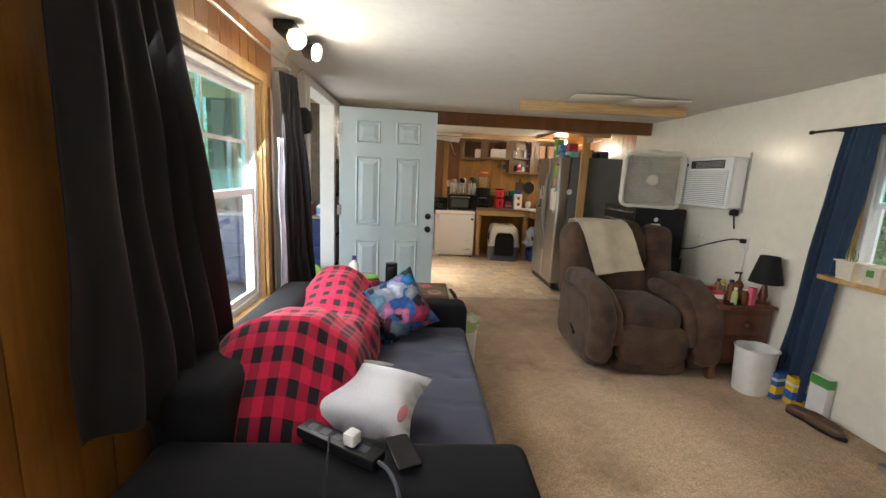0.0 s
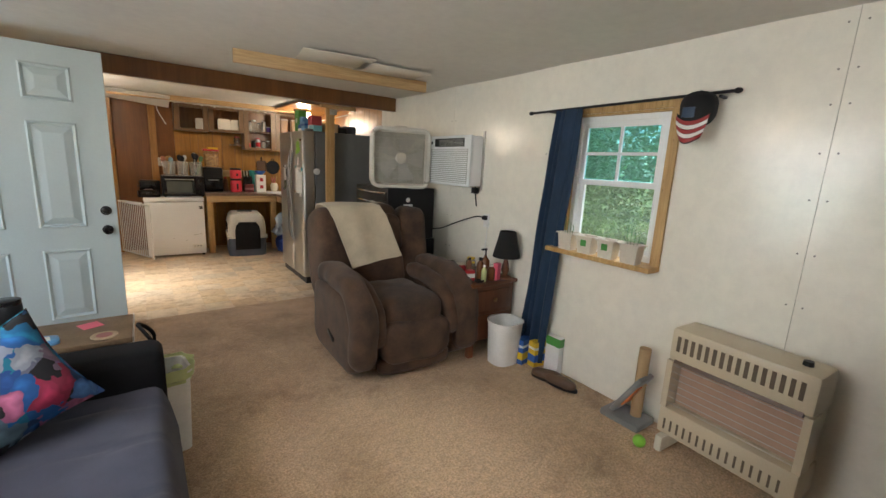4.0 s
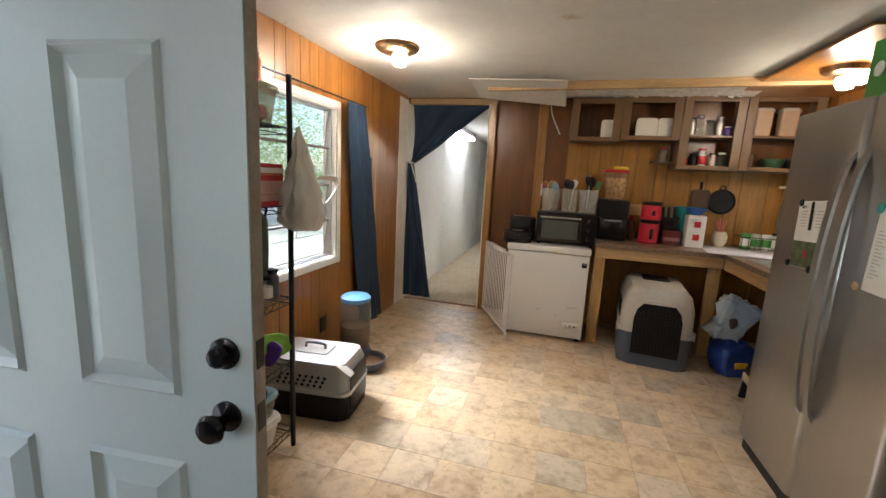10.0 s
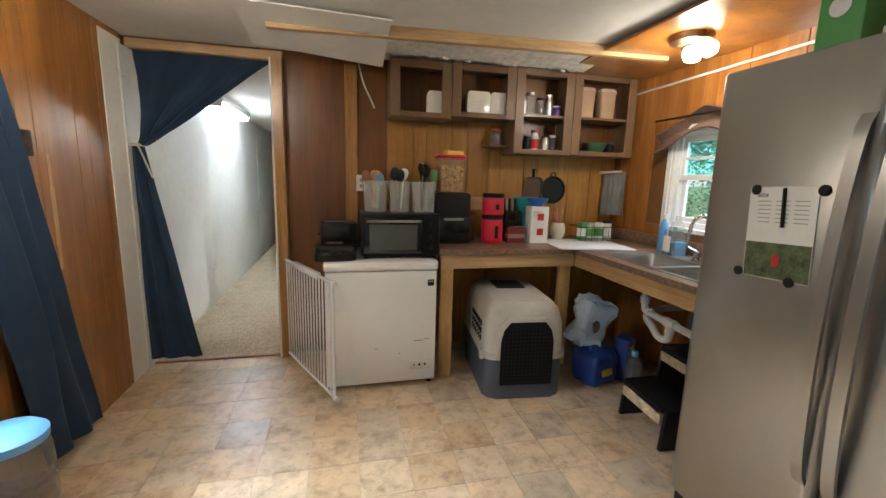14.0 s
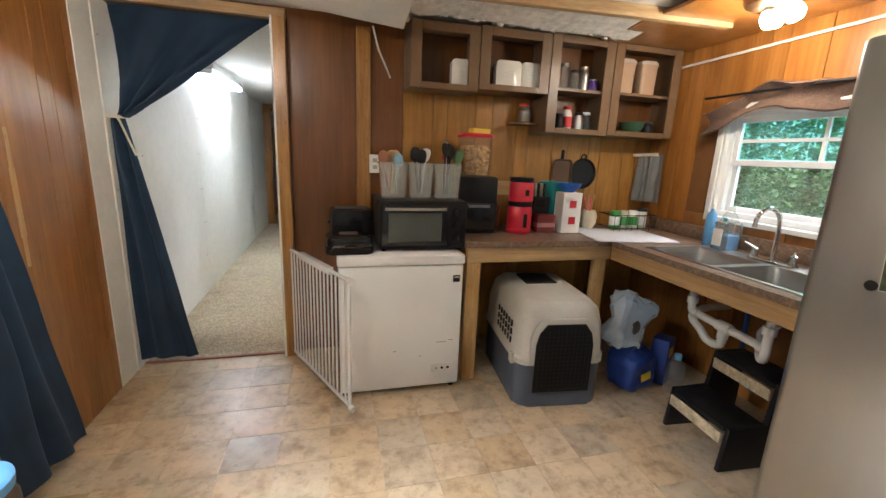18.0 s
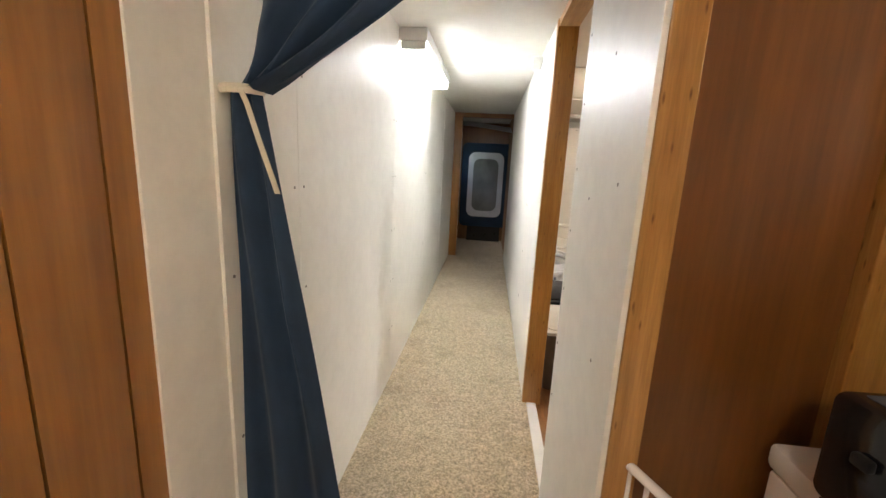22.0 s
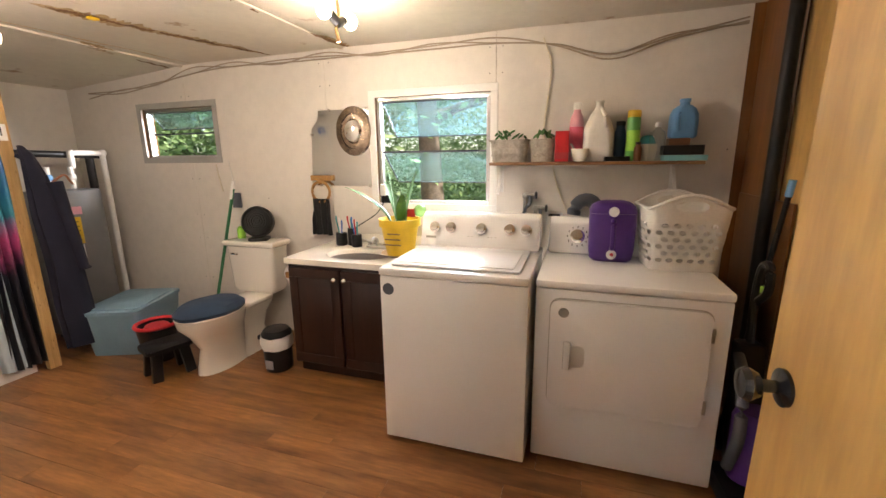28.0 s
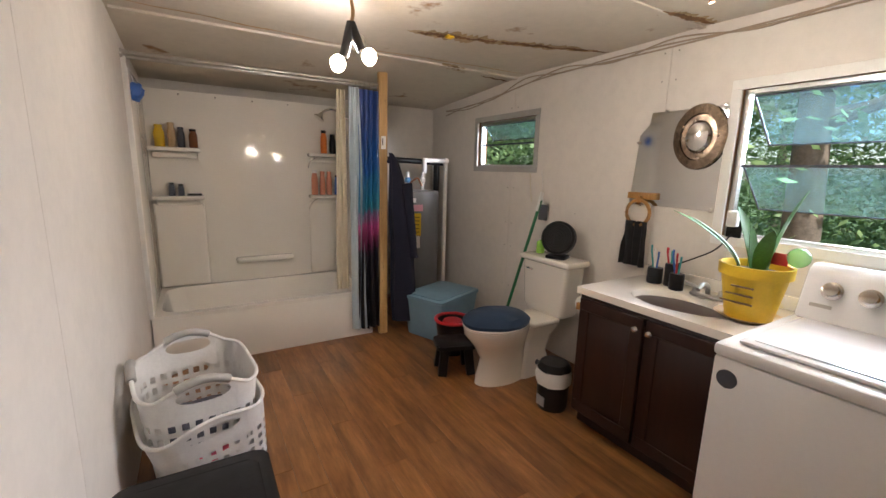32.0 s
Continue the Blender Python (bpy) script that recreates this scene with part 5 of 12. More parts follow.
for s in (-1, 1):
    part("arm_side", sway(at(puff(0.10, 0.43, 0.26, 0.3, 30, 18), s * 0.385, -0.04, 0.29), 0.012, 5, s), M["recliner"], rec)
    part("armrest", sway(bolster(s * 0.405, [(0.30, 0.60), (0.05, 0.625), (-0.25, 0.615), (-0.42, 0.545), (-0.485, 0.40), (-0.485, 0.25), (-0.47, 0.10)], 0.092, 0.078), 0.016, 7, s * 3.0), M["recliner"], rec)
    part("inner_roll", sway(bolster(s * 0.292, [(0.22, 0.56), (0.0, 0.575), (-0.24, 0.55), (-0.39, 0.47), (-0.445, 0.36), (-0.45, 0.22)], 0.06, 0.062), 0.012, 8, s * 2.0), M["recliner"], rec)
    part("back_wing", sway(at(puff(0.135, 0.15, 0.385, 0.5, 28, 20), s * 0.35, 0.335, 0.69, -12, 0, s * -9), 0.014, 6, s * 5.0), M["recliner"], rec)
part("backrest", sway(at(puff(0.27, 0.135, 0.40, 0.5, 30, 20), 0, 0.375, 0.70, -12), 0.014, 5, 6), M["recliner"], rec)
part("back_pillow", sway(at(puff(0.235, 0.10, 0.17, 0.55, 26, 16), 0, 0.235, 0.585, -12), 0.014, 6, 8), M["recliner"], rec)
part("head_pillow", sway(at(puff(0.25, 0.085, 0.16, 0.5, 26, 16), 0, 0.315, 0.86, -12), 0.012, 6, 9), M["recliner"], rec)
part("lever", at(box(-0.01, -0.06, -0.015, 0.01, 0.06, 0.015, 0.005), -0.485, -0.1, 0.22, 20), M["black"], rec, "black recliner lever")
thr = thing("throw", "cream knitted throw over the recliner's back", "throw", 2.86, 2.77, 0, -3)
FOLD = [(0.60, 0.86), (0.585, 0.98), (0.53, 1.085), (0.43, 1.10), (0.33, 1.075), (0.25, 1.0), (0.195, 0.88), (0.16, 0.76), (0.125, 0.63)]
def _throw(u, v):
    k = min(v * 8, 7.999)
    i, w = int(k), k - int(k)
    y, z = (FOLD[i][c] * (1 - w) + FOLD[i + 1][c] * w for c in (0, 1))
    x = -0.42 + 0.44 * u * (1 - 0.08 * v) + 0.17 * v * v
    f = 0.010 * math.sin(9 * u + 2 * v) + 0.010 * noise.noise(Vector((u * 4, v * 5, 0)))
    return (x, y - 0.03 + f, z + 0.008 * math.sin(5 * u) + 0.085 * u * v * v)
part("cloth", sheet(24, 36, _throw, 0.012), M["throw"], thr)

ns = thing("nightstand", "dark reddish wood nightstand crowded with small things", "nightstand", 3.50, 2.46, 0)
_ch = wood("cherry_wood", (0.10, 0.03, 0.012), (0.22, 0.075, 0.03), 0.35, (12, 12, 1.0), 0.1, 0.2)
part("top", box(-0.21, -0.23, 0.525, 0.19, 0.23, 0.55, 0.006), _ch, ns)
part("body", box(-0.19, -0.20, 0.12, 0.18, 0.21, 0.524, 0.004), _ch, ns)
for zz in (0.34, 0.16):
    d = part("drawer", box(-0.16, -0.212, zz, 0.15, -0.2005, zz + 0.15, 0.004), _ch, ns)
    part("pull", at(lathe([(0.012, 0), (0.016, 0.012), (0, 0.016)], 12), 0, -0.212, zz + 0.075, 90), M["brass"], d)
for sx in (-0.17, 0.16):
    for sy in (-0.18, 0.19):
        part("leg", box(sx - 0.02, sy - 0.02, 0, sx + 0.02, sy + 0.02, 0.12), _ch, ns)
ns.scale = (1.15, 1.0, 1.07)
NZ = 0.589
tl = thing("table_lamp", "small table lamp with a black tapered shade", "lamp", 3.63, 2.29, NZ)
part("base", lathe([(0.055, 0), (0.055, 0.012), (0.02, 0.03), (0.032, 0.07), (0.022, 0.12), (0.012, 0.16), (0.012, 0.19)], 20), _ch, tl)
part("shade", lathe([(0.105, 0.17), (0.108, 0.172), (0.062, 0.37), (0.058, 0.37), (0.1, 0.175)], 28), M["black_cloth"], tl)
for k, (nm, lb, x, y, r, hh, mt, cp) in enumerate((("bottle", "amber glass bottle on the nightstand", 3.45, 2.43, 0.026, 0.17, AMBER, M["black"]), ("bottle", "amber medicine bottle on the nightstand", 3.52, 2.38, 0.03, 0.12, AMBER, WHITE), ("bottle", "dark slim bottle on the nightstand", 3.40, 2.50, 0.022, 0.16, BROWN, M["black"]), ("bottle", "small bottle with a gold cap", 3.48, 2.55, 0.024, 0.11, M["bottle_clear"], YELLOW), ("bottle", "pale green bottle on the nightstand", 3.43, 2.36, 0.02, 0.13, P("pale_green_liner", 0.5, 0.56, 0.25), WHITE))):
    bottle(nm, lb, x - 0.03, y - 0.08, NZ, r, hh, mt, cp, 0.5)
carton("box", "bright pink carton on the nightstand", 3.535, 2.285, NZ, 0.05, 0.04, 0.13, PINK, 15)
carton("box", "red and white small carton on the nightstand", 3.33, 2.36, NZ, 0.06, 0.05, 0.08, RED, -10, [(0.3, 0.7, WHITE)])
jar("candle_jar", "red wax candle jar on the nightstand", 3.38, 2.54, NZ, 0.045, 0.09, RED, P("cream_plastic", 0.7, 0.64, 0.5))
jar("canister", "clear canister with a yellow lid", 3.51, 2.57, NZ, 0.04, 0.12, M["clear_plastic"], YELLOW, TAN)
bask = thing("wire_basket", "small basket of odds and ends on the nightstand", "basket", 3.34, 2.63, NZ)
part("weave", lathe([(0.05, 0), (0.07, 0.07), (0.066, 0.07), (0.046, 0.006)], 18), TAN, bask)
part("contents", sway(at(puff(0.055, 0.055, 0.03, 0.7), 0, 0, 0.06), 0.02, 30), P("dark_clutter", 0.09, 0.07, 0.06), bask)
pmp = thing("soap_pump", "dark brown pump bottle on the nightstand", "bottle", 3.56, 2.45, NZ)
part("body", lathe([(0.03, 0), (0.034, 0.01), (0.034, 0.11), (0.02, 0.135), (0.012, 0.14), (0.012, 0.155)], 20), AMBER, pmp)
part("pump", join(rod((0, 0, 0.155), (0, 0, 0.20), 0.006, 8), box(-0.045, -0.008, 0.198, 0.01, 0.008, 0.212, 0.003)), M["black"], pmp)
dsh = thing("glass_dish", "small clear glass dish on the nightstand", "dish", 3.26, 2.53, NZ)
part("dish", lathe([(0.03, 0), (0.06, 0.035), (0.072, 0.05), (0.068, 0.05), (0.05, 0.03), (0, 0.006)], 24), M["bottle_clear"], dsh)
wtc = thing("watch", "coiled dark wristwatch on the nightstand", "watch", 3.36, 2.28, NZ)
part("strap", tube([(0.032 * math.cos(k * 0.5), 0.026 * math.sin(k * 0.5), 0.012) for k in range(12)], 0.009, 6), M["black"], wtc)
part("dial", at(lathe([(0.018, 0), (0.018, 0.008), (0, 0.009)], 16), 0.033, 0, 0.012, 0, 90), M["steel"], wtc, "steel watch case")
bin2 = tub("waste_bin", "white plastic waste bin with a bag over its rim", 3.49, 2.105, 0, 0.25, 0.22, 0.33, WHITE, cat="bin", rad=0.4)
part("liner", sway(sheet(30, 5, lambda u, v: ((0.128 + 0.01 * v) * math.cos(2 * math.pi * u), (0.113 + 0.01 * v) * math.sin(2 * math.pi * u), 0.27 + 0.06 * v), 0.002), 0.01, 16), P("white_plastic", 0.78, 0.77, 0.74), bin2, "thin white bag liner")
for x, y, rz, mt, bd in ((3.62, 2.02, 10, BLUE, YELLOW), (3.68, 1.93, -5, YELLOW, BLUE)):
    carton("box", "blue and yellow printed carton on the carpet", x, y, 0, 0.13, 0.07, 0.19, mt, rz, [(0.2, 0.5, bd), (0.7, 0.8, WHITE)], group="cartons under the curtain")
carton("box", "white and green carton leaning by the wall", 3.70, 1.80, 0, 0.05, 0.12, 0.27, WHITE, 0, [(0.75, 0.98, GREEN)])
for y in (1.62, 1.72):
    shoe = thing("shoe", "brown slip-on shoe on the carpet by the wall", "shoe", 3.57, y, 0, 100 + 12 * (y > 1.7), "pair of shoes")
    part("sole", slab([(0.13 * math.cos(k * 0.35) * (1.0 if math.cos(k * 0.35) > 0 else 0.95), 0.042 * math.sin(k * 0.35)) for k in range(18)], 0, 0.02, 0.004), M["black"], shoe)
    part("upper", sway(at(puff(0.12, 0.042, 0.035, 0.75), 0.01, 0, 0.035), 0.006, 12), P("brown_leather", 0.11, 0.06, 0.035), shoe)

ce = thing("curtain", "navy blue curtain pulled aside at the small window", "curtain", 3.67, 1.86, 0, 90)
part("cloth", drape(-0.10, 0.10, 0.03, 1.83, 3, 0.028, 0.15, 1.25, seed=6), M["navy"], ce)
cr = thing("curtain_rod", "dark metal curtain rod with knob ends", "curtain rod")
part("rod", rod((3.675, 2.19, 1.83), (3.675, 0.92, 1.845), 0.008), M["iron"], cr)
for y, z in ((2.2, 1.83), (0.91, 1.845)):
    part("finial", at(puff(0.014, 0.02, 0.014, 1.0, 12, 8), 3.675, y, z), M["iron"], cr)
for y in (2.02, 0.98):
    part("bracket", box(3.665, y - 0.006, 1.82, EX, y + 0.006, 1.832), M["iron"], cr)
cap = thing("baseball_cap", "dark cap with a flag striped bill on the rod end", "cap", 3.655, 1.065, 1.70)
part("crown", sway(at(puff(0.055, 0.085, 0.085, 0.8, 24, 16), 0, 0, 0.07), 0.005, 12), M["black_cloth"], cap)
part("button", at(puff(0.008, 0.008, 0.005, 1.0, 10, 6), 0, 0, 0.155), M["black_cloth"], cap)
def _bill(v0, v1, lift=0.0):
    return sheet(14, 3, lambda u, v: (-0.05 - lift - 0.035 * (1 - (2 * u - 1) ** 2) * (0.4 + 0.6 * (v0 + (v1 - v0) * v)), (u - 0.5) * 0.155 * (1 - 0.35 * (v0 + (v1 - v0) * v) ** 2), 0.02 - 0.125 * (v0 + (v1 - v0) * v) + 0.03 * (2 * u - 1) ** 2), 0.003)
part("bill", _bill(0, 1), M["black_cloth"], cap)
for k in range(5):
    part("stripe", _bill(0.12 + 0.17 * k, 0.27 + 0.17 * k, 0.004), P("flag_red", 0.32, 0.03, 0.03) if k % 2 == 0 else WHITE, cap, "red or white printed stripe")
part("patch", at(box(-0.004, -0.03, -0.025, 0.002, 0.03, 0.025, 0.002), -0.056, 0.02, 0.05), P("navy_can", 0.02, 0.05, 0.1), cap)
SOIL, PLANT = P("potting_soil", 0.04, 0.025, 0.015), surf("plant_green", (0.06, 0.2, 0.04), 0.5, var=0.4)
for k in range(4):
    y = 1.76 - 0.15 * k
    p = tub("flower_pot", "square whitewashed wooden pot on the window sill", 3.665, y, 0.922, 0.09, 0.115, 0.115, surf("whitewashed_wood", (0.66, 0.6, 0.5), 0.7) if k == 0 else bpy.data.materials["whitewashed_wood"], taper=0.8, group="pots on the sill", cat="pot", rad=0.05)
    part("soil", box(-0.04, -0.05, 0.09, 0.04, 0.05, 0.095), SOIL, p, "", False)
    if k in (1, 2):
        part("tag", box(-0.0475, -0.02, 0.05, -0.0455, 0.02, 0.09), GREEN, p, "small green printed tag", False)
    else:
        for j in range(4):
            part("stem", tube(smooth_line([(0.01 * j - 0.02, 0.02 * j - 0.03, 0.09), (0.01 * j - 0.01, 0.03 * j - 0.04, 0.14), (0.02 * j - 0.03, 0.035 * j - 0.05, 0.17 + 0.015 * j)], 4), 0.002, 5), PLANT, p)

ac = thing("air_conditioner", "white window air conditioner through the wall", "air conditioner", EX, 3.09, 1.27)
part("case", box(-0.118, -0.325, 0, -0.001, 0.325, 0.42, 0.012), M["enamel"], ac)
part("front", box(-0.142, -0.33, -0.005, -0.119, 0.33, 0.425, 0.01), M["vinyl_white"], ac)
# flat grey plate: the shade between the slats is put into its colour
part("grille_recess", box(-0.144, -0.295, 0.02, -0.1422, 0.295, 0.31), P("ac_shadow_grey", 0.42, 0.42, 0.40), ac)
part("control_panel", box(-0.145, -0.24, 0.33, -0.142, 0.19, 0.40), M["black"], ac)
for k in range(5):
    part("vent_slat", box(-0.148, -0.23, 0.34 + 0.011 * k, -0.145, 0.12, 0.344 + 0.011 * k), M["grey_plastic"], ac, "", False)
part("vent_knob", at(lathe([(0.014, 0), (0.014, 0.008)], 12), -0.145, 0.24, 0.365, 0, -90), M["black"], ac)
for k in range(17):
    part("grille_slat", box(-0.150, -0.29, 0.026 + 0.0168 * k, -0.142, 0.29, 0.035 + 0.0168 * k), M["vinyl_white"], ac, "", False)
part("mount_bracket", box(-0.012, -0.345, -0.03, -0.001, -0.326, 0.46), M["steel"], ac)
cable("cable", "thick black cord from the air conditioner to the wall outlet", [(3.70, 2.80, 1.27), (3.70, 2.79, 1.20), (3.71, 2.78, 1.10)], 0.006, M["black"], [((3.70, 2.80, 1.235), 0.025)])
cable("cable", "black extension cord curving from the outlet to the chair", [(3.715, 2.67, 1.015), (3.66, 2.72, 1.02), (3.60, 2.90, 0.95), (3.55, 3.05, 0.88), (3.5, 3.15, 0.86)], 0.006, M["black"], [((3.715, 2.665, 1.015), 0.018)])
cable("cable", "thin white cord hanging down to the nightstand", [(3.728, 2.64, 0.96), (3.725, 2.64, 0.85), (3.70, 2.63, 0.7), (3.66, 2.6, 0.60), (3.63, 2.58, 0.556)], 0.004, WHITE, [((3.725, 2.64, 0.97), 0.016)])
outlet = thing("wall_outlet", "white outlet plate on the glossy wall", "outlet", EX, 2.66, 0.99)
part("plate", box(-0.006, -0.035, -0.057, 0, 0.035, 0.057, 0.002), WHITE, outlet)

fan = thing("box_fan", "pale box fan with a wire grille on the tool chest", "fan", 3.33, 3.46, 1.215, -20)
_ring = [(px, pz + 0.265) for px, pz in rounded(0.262, 0.257, 0.07)]
part("frame", join(tube([(px, -0.045, pz) for px, pz in _ring], 0.018, 8, None, True), tube([(px, 0.045, pz) for px, pz in _ring], 0.018, 8, None, True)), P("fan_white", 0.66, 0.64, 0.56), fan)
part("shell", sheet(len(_ring), 1, lambda u, v: (_ring[round(u * len(_ring)) % len(_ring)][0] * 1.02, -0.045 + 0.09 * v, _ring[round(u * len(_ring)) % len(_ring)][1]), 0.004), P("fan_white", 0.66, 0.64, 0.56), fan)
_g = bmesh.new()
for k in range(43):
    x = -0.235 + 0.0112 * k
    rod((x, -0.048, 0.03), (x, -0.048, 0.50), 0.0013, 5, _g)
for k in range(5):
    z = 0.08 + 0.09 * k
    rod((-0.238, -0.046, z), (0.238, -0.046, z), 0.0013, 5, _g)
part("grille", _g, M["beige_plastic"], fan)
part("hub", at(lathe([(0.05, 0), (0.05, 0.03), (0.04, 0.036), (0, 0.038)], 24), 0, -0.02, 0.265, 90), M["beige_plastic"], fan)
for k in range(5):
    bl = sheet(6, 6, lambda u, v: ((0.045 + 0.165 * u) , (v - 0.5) * (0.06 + 0.1 * u), 0.03 * (v - 0.5)), 0.002)
    o = part("blade", bl, P("fan_blade", 0.42, 0.41, 0.36), fan)
    o.matrix_basis = pose(0, 0, 0.265, 90, 0, 0) @ pose(0, 0, 0, 0, 0, 72 * k)
part("handle", tube(smooth_line([(-0.06, 0, 0.52), (-0.05, 0, 0.545), (0.05, 0, 0.545), (0.06, 0, 0.52)], 4), 0.008), M["beige_plastic"], fan)
part("filter", box(-0.236, 0.03, 0.034, 0.236, 0.034, 0.496), surf("dusty_filter", (0.46, 0.45, 0.37), 0.9, var=0.3), fan, "dusty grey-green back screen", False)

tc = thing("tool_chest", "black metal tool chest with bright drawer pulls", "tool chest", 3.42, 3.72, 0)
part("lower_cabinet", box(-0.27, -0.36, 0.05, 0.27, 0.36, 0.72, 0.008), M["black"], tc)
part("top_chest", box(-0.255, -0.34, 0.721, 0.26, 0.34, 1.21, 0.01), M["black"], tc)
for k in range(4):
    d = part("drawer", box(-0.263, -0.32, 0.80 + 0.095 * k, -0.2555, 0.32, 0.885 + 0.095 * k, 0.003), M["black"], tc)
    part("pull", box(-0.275, -0.31, 0.865 + 0.095 * k, -0.2635, 0.31, 0.88 + 0.095 * k, 0.004), M["chrome"], d, "bright metal pull strip")
for k in range(3):
    d = part("drawer", box(-0.278, -0.34, 0.09 + 0.205 * k, -0.2705, 0.34, 0.285 + 0.205 * k, 0.003), M["black"], tc)
    part("pull", box(-0.29, -0.33, 0.262 + 0.205 * k, -0.2785, 0.33, 0.28 + 0.205 * k, 0.004), M["chrome"], d, "bright metal pull strip")
part("badge", box(-0.09, -0.342, 1.03, 0.01, -0.3405, 1.06), WHITE, tc, "pale printed badge", False)
part("badge", at(lathe([(0.022, 0), (0.022, 0.001)], 14), -0.04, -0.3405, 1.10, 90), WHITE, tc, "pale printed badge")
for sx in (-0.2, 0.2):
    for sy in (-0.3, 0.3):
        part("caster", at(lathe([(0.025, -0.015), (0.025, 0.015)], 12), sx, sy, 0.025, 90), M["black"], tc)
drill = thing("cordless_drill", "yellow and black cordless tool beside the recliner", "power tool", 3.10, 3.34, 0.745, 20)
part("body", box(-0.11, -0.03, 0.10, 0.09, 0.03, 0.16, 0.014), YELLOW, drill)
part("grip", at(box(-0.025, -0.022, 0, 0.025, 0.022, 0.11, 0.01), 0.05, 0, 0.0, 0, 12), M["black"], drill)
part("battery", box(-0.01, -0.035, -0.03, 0.10, 0.035, 0.005, 0.006), YELLOW, drill)
part("chuck", at(lathe([(0.022, 0), (0.012, 0.05)], 12), -0.11, 0, 0.13, 0, -90), M["black"], drill)
stk = thing("storage_box", "dark storage box stacked by the recliner", "box", 3.08, 3.36, 0)
part("body", box(-0.20, -0.15, 0, 0.18, 0.15, 0.68, 0.01), M["dark_grey"], stk)
part("lid", box(-0.205, -0.155, 0.681, 0.185, 0.155, 0.712, 0.008), M["black"], stk)
for k, (x0, y0) in enumerate(((3.20, 3.22), (3.28, 3.2))):
    cable("cable", "white cord looping down the tool chest", [(3.16, 3.36 + 0.02 * k, 0.95), (x0, 3.3, 0.8 - 0.05 * k), (x0 + 0.1, y0, 0.72), (3.45, 3.30, 0.86), (3.40, 3.35, 1.0 - 0.1 * k), (3.30, 3.36, 0.74)], 0.005, WHITE)

# ceiling pieces
brd = thing("ceiling_board", "raw pine board nailed across the ceiling", "board", 2.685, 3.295, 2.05, -3.4)
part("board", box(-0.755, -0.02, 0, 0.755, 0.02, 0.088, 0.003), M["pine_x"], brd)
for x, y, w, d, rz in ((2.52, 2.99, 0.24, 0.17, -8), (2.98, 3.02, 0.26, 0.15, -4)):
    pt = thing("ceiling_patch", "loose white patch panel screwed under the ceiling", "panel", x, y, 2.112, rz, "ceiling patches")
    part("panel", box(-w, -d, 0, w, d, 0.006, 0.001), M["gloss_wall"], pt)

# ---- living room: heater and dresser ----
ht = thing("gas_heater", "cream wall heater with slotted top on feet", "heater", 3.60, 0.65, 0.0, -4)
part("case", join(box(-0.10, -0.30, 0.09, 0.11, 0.30, 0.24, 0.012), join(box(-0.10, -0.30, 0.50, 0.11, 0.30, 0.68, 0.02), join(box(0.0, -0.29, 0.24, 0.10, 0.29, 0.50), join(box(-0.10, -0.30, 0.24, 0.0, -0.27, 0.5), box(-0.10, 0.27, 0.24, 0.0, 0.30, 0.5))))), surf("cream_enamel", (0.56, 0.48, 0.34), 0.35, var=0.05), ht)
part("firebox", box(-0.02, -0.265, 0.245, -0.005, 0.265, 0.495), P("ceramic_plaque", 0.45, 0.30, 0.22), ht, "pale ceramic plaque behind the guard")
part("hood", at(box(-0.03, -0.265, -0.02, 0.03, 0.265, 0.0), -0.07, 0, 0.5, 0, 25), P("brown_glass", 0.09, 0.05, 0.03), ht)
for k in range(16):
    part("slot", box(-0.102, -0.255 + 0.0335 * k, 0.56, -0.0995, -0.238 + 0.0335 * k, 0.64), P("dark_slot", 0.12, 0.09, 0.06), ht, "", False)
    part("slot", box(-0.102, -0.245 + 0.0335 * k, 0.12, -0.0995, -0.235 + 0.0335 * k, 0.18), P("dark_slot", 0.12, 0.09, 0.06), ht, "", False)
for k in range(7):
    part("guard_wire", rod((-0.095, -0.27, 0.27 + 0.035 * k), (-0.095, 0.27, 0.27 + 0.035 * k), 0.002, 5), M["steel"], ht)
part("control_knob", at(lathe([(0.02, 0), (0.018, 0.02), (0, 0.021)], 14), 0.0, -0.22, 0.68), M["black"], ht)
for y in (-0.26, 0.26):
    part("foot", box(-0.14, y - 0.02, 0, 0.12, y + 0.02, 0.089, 0.01), P("cream_plastic", 0.7, 0.64, 0.5), ht)
sc = thing("cat_scratcher", "grey carpeted cat scratcher with a rope post", "cat scratcher", 3.62, 1.15, 0)
part("base", box(-0.10, -0.10, 0, 0.09, 0.14, 0.04, 0.01), M["grey_cloth"], sc)
part("ramp", at(box(-0.07, -0.015, 0, 0.07, 0.015, 0.30, 0.008), 0, 0.09, 0.041, 30), M["grey_cloth"], sc)
part("post", rod((0.02, -0.02, 0.04), (0.02, -0.02, 0.46), 0.032, 14), surf("sisal_rope", (0.42, 0.28, 0.15), 0.9, fine=30, bump=0.6), sc)
part("pad", at(box(-0.05, -0.004, 0.06, 0.05, 0.004, 0.22), 0, 0.067, 0.045, 30), ORANGE, sc)
ball = thing("ball", "bright green tennis ball on the carpet", "ball", 3.43, 0.99, 0.033)
part("felt", puff(0.033, 0.033, 0.033, 1.0, 18, 12), LIME, ball)

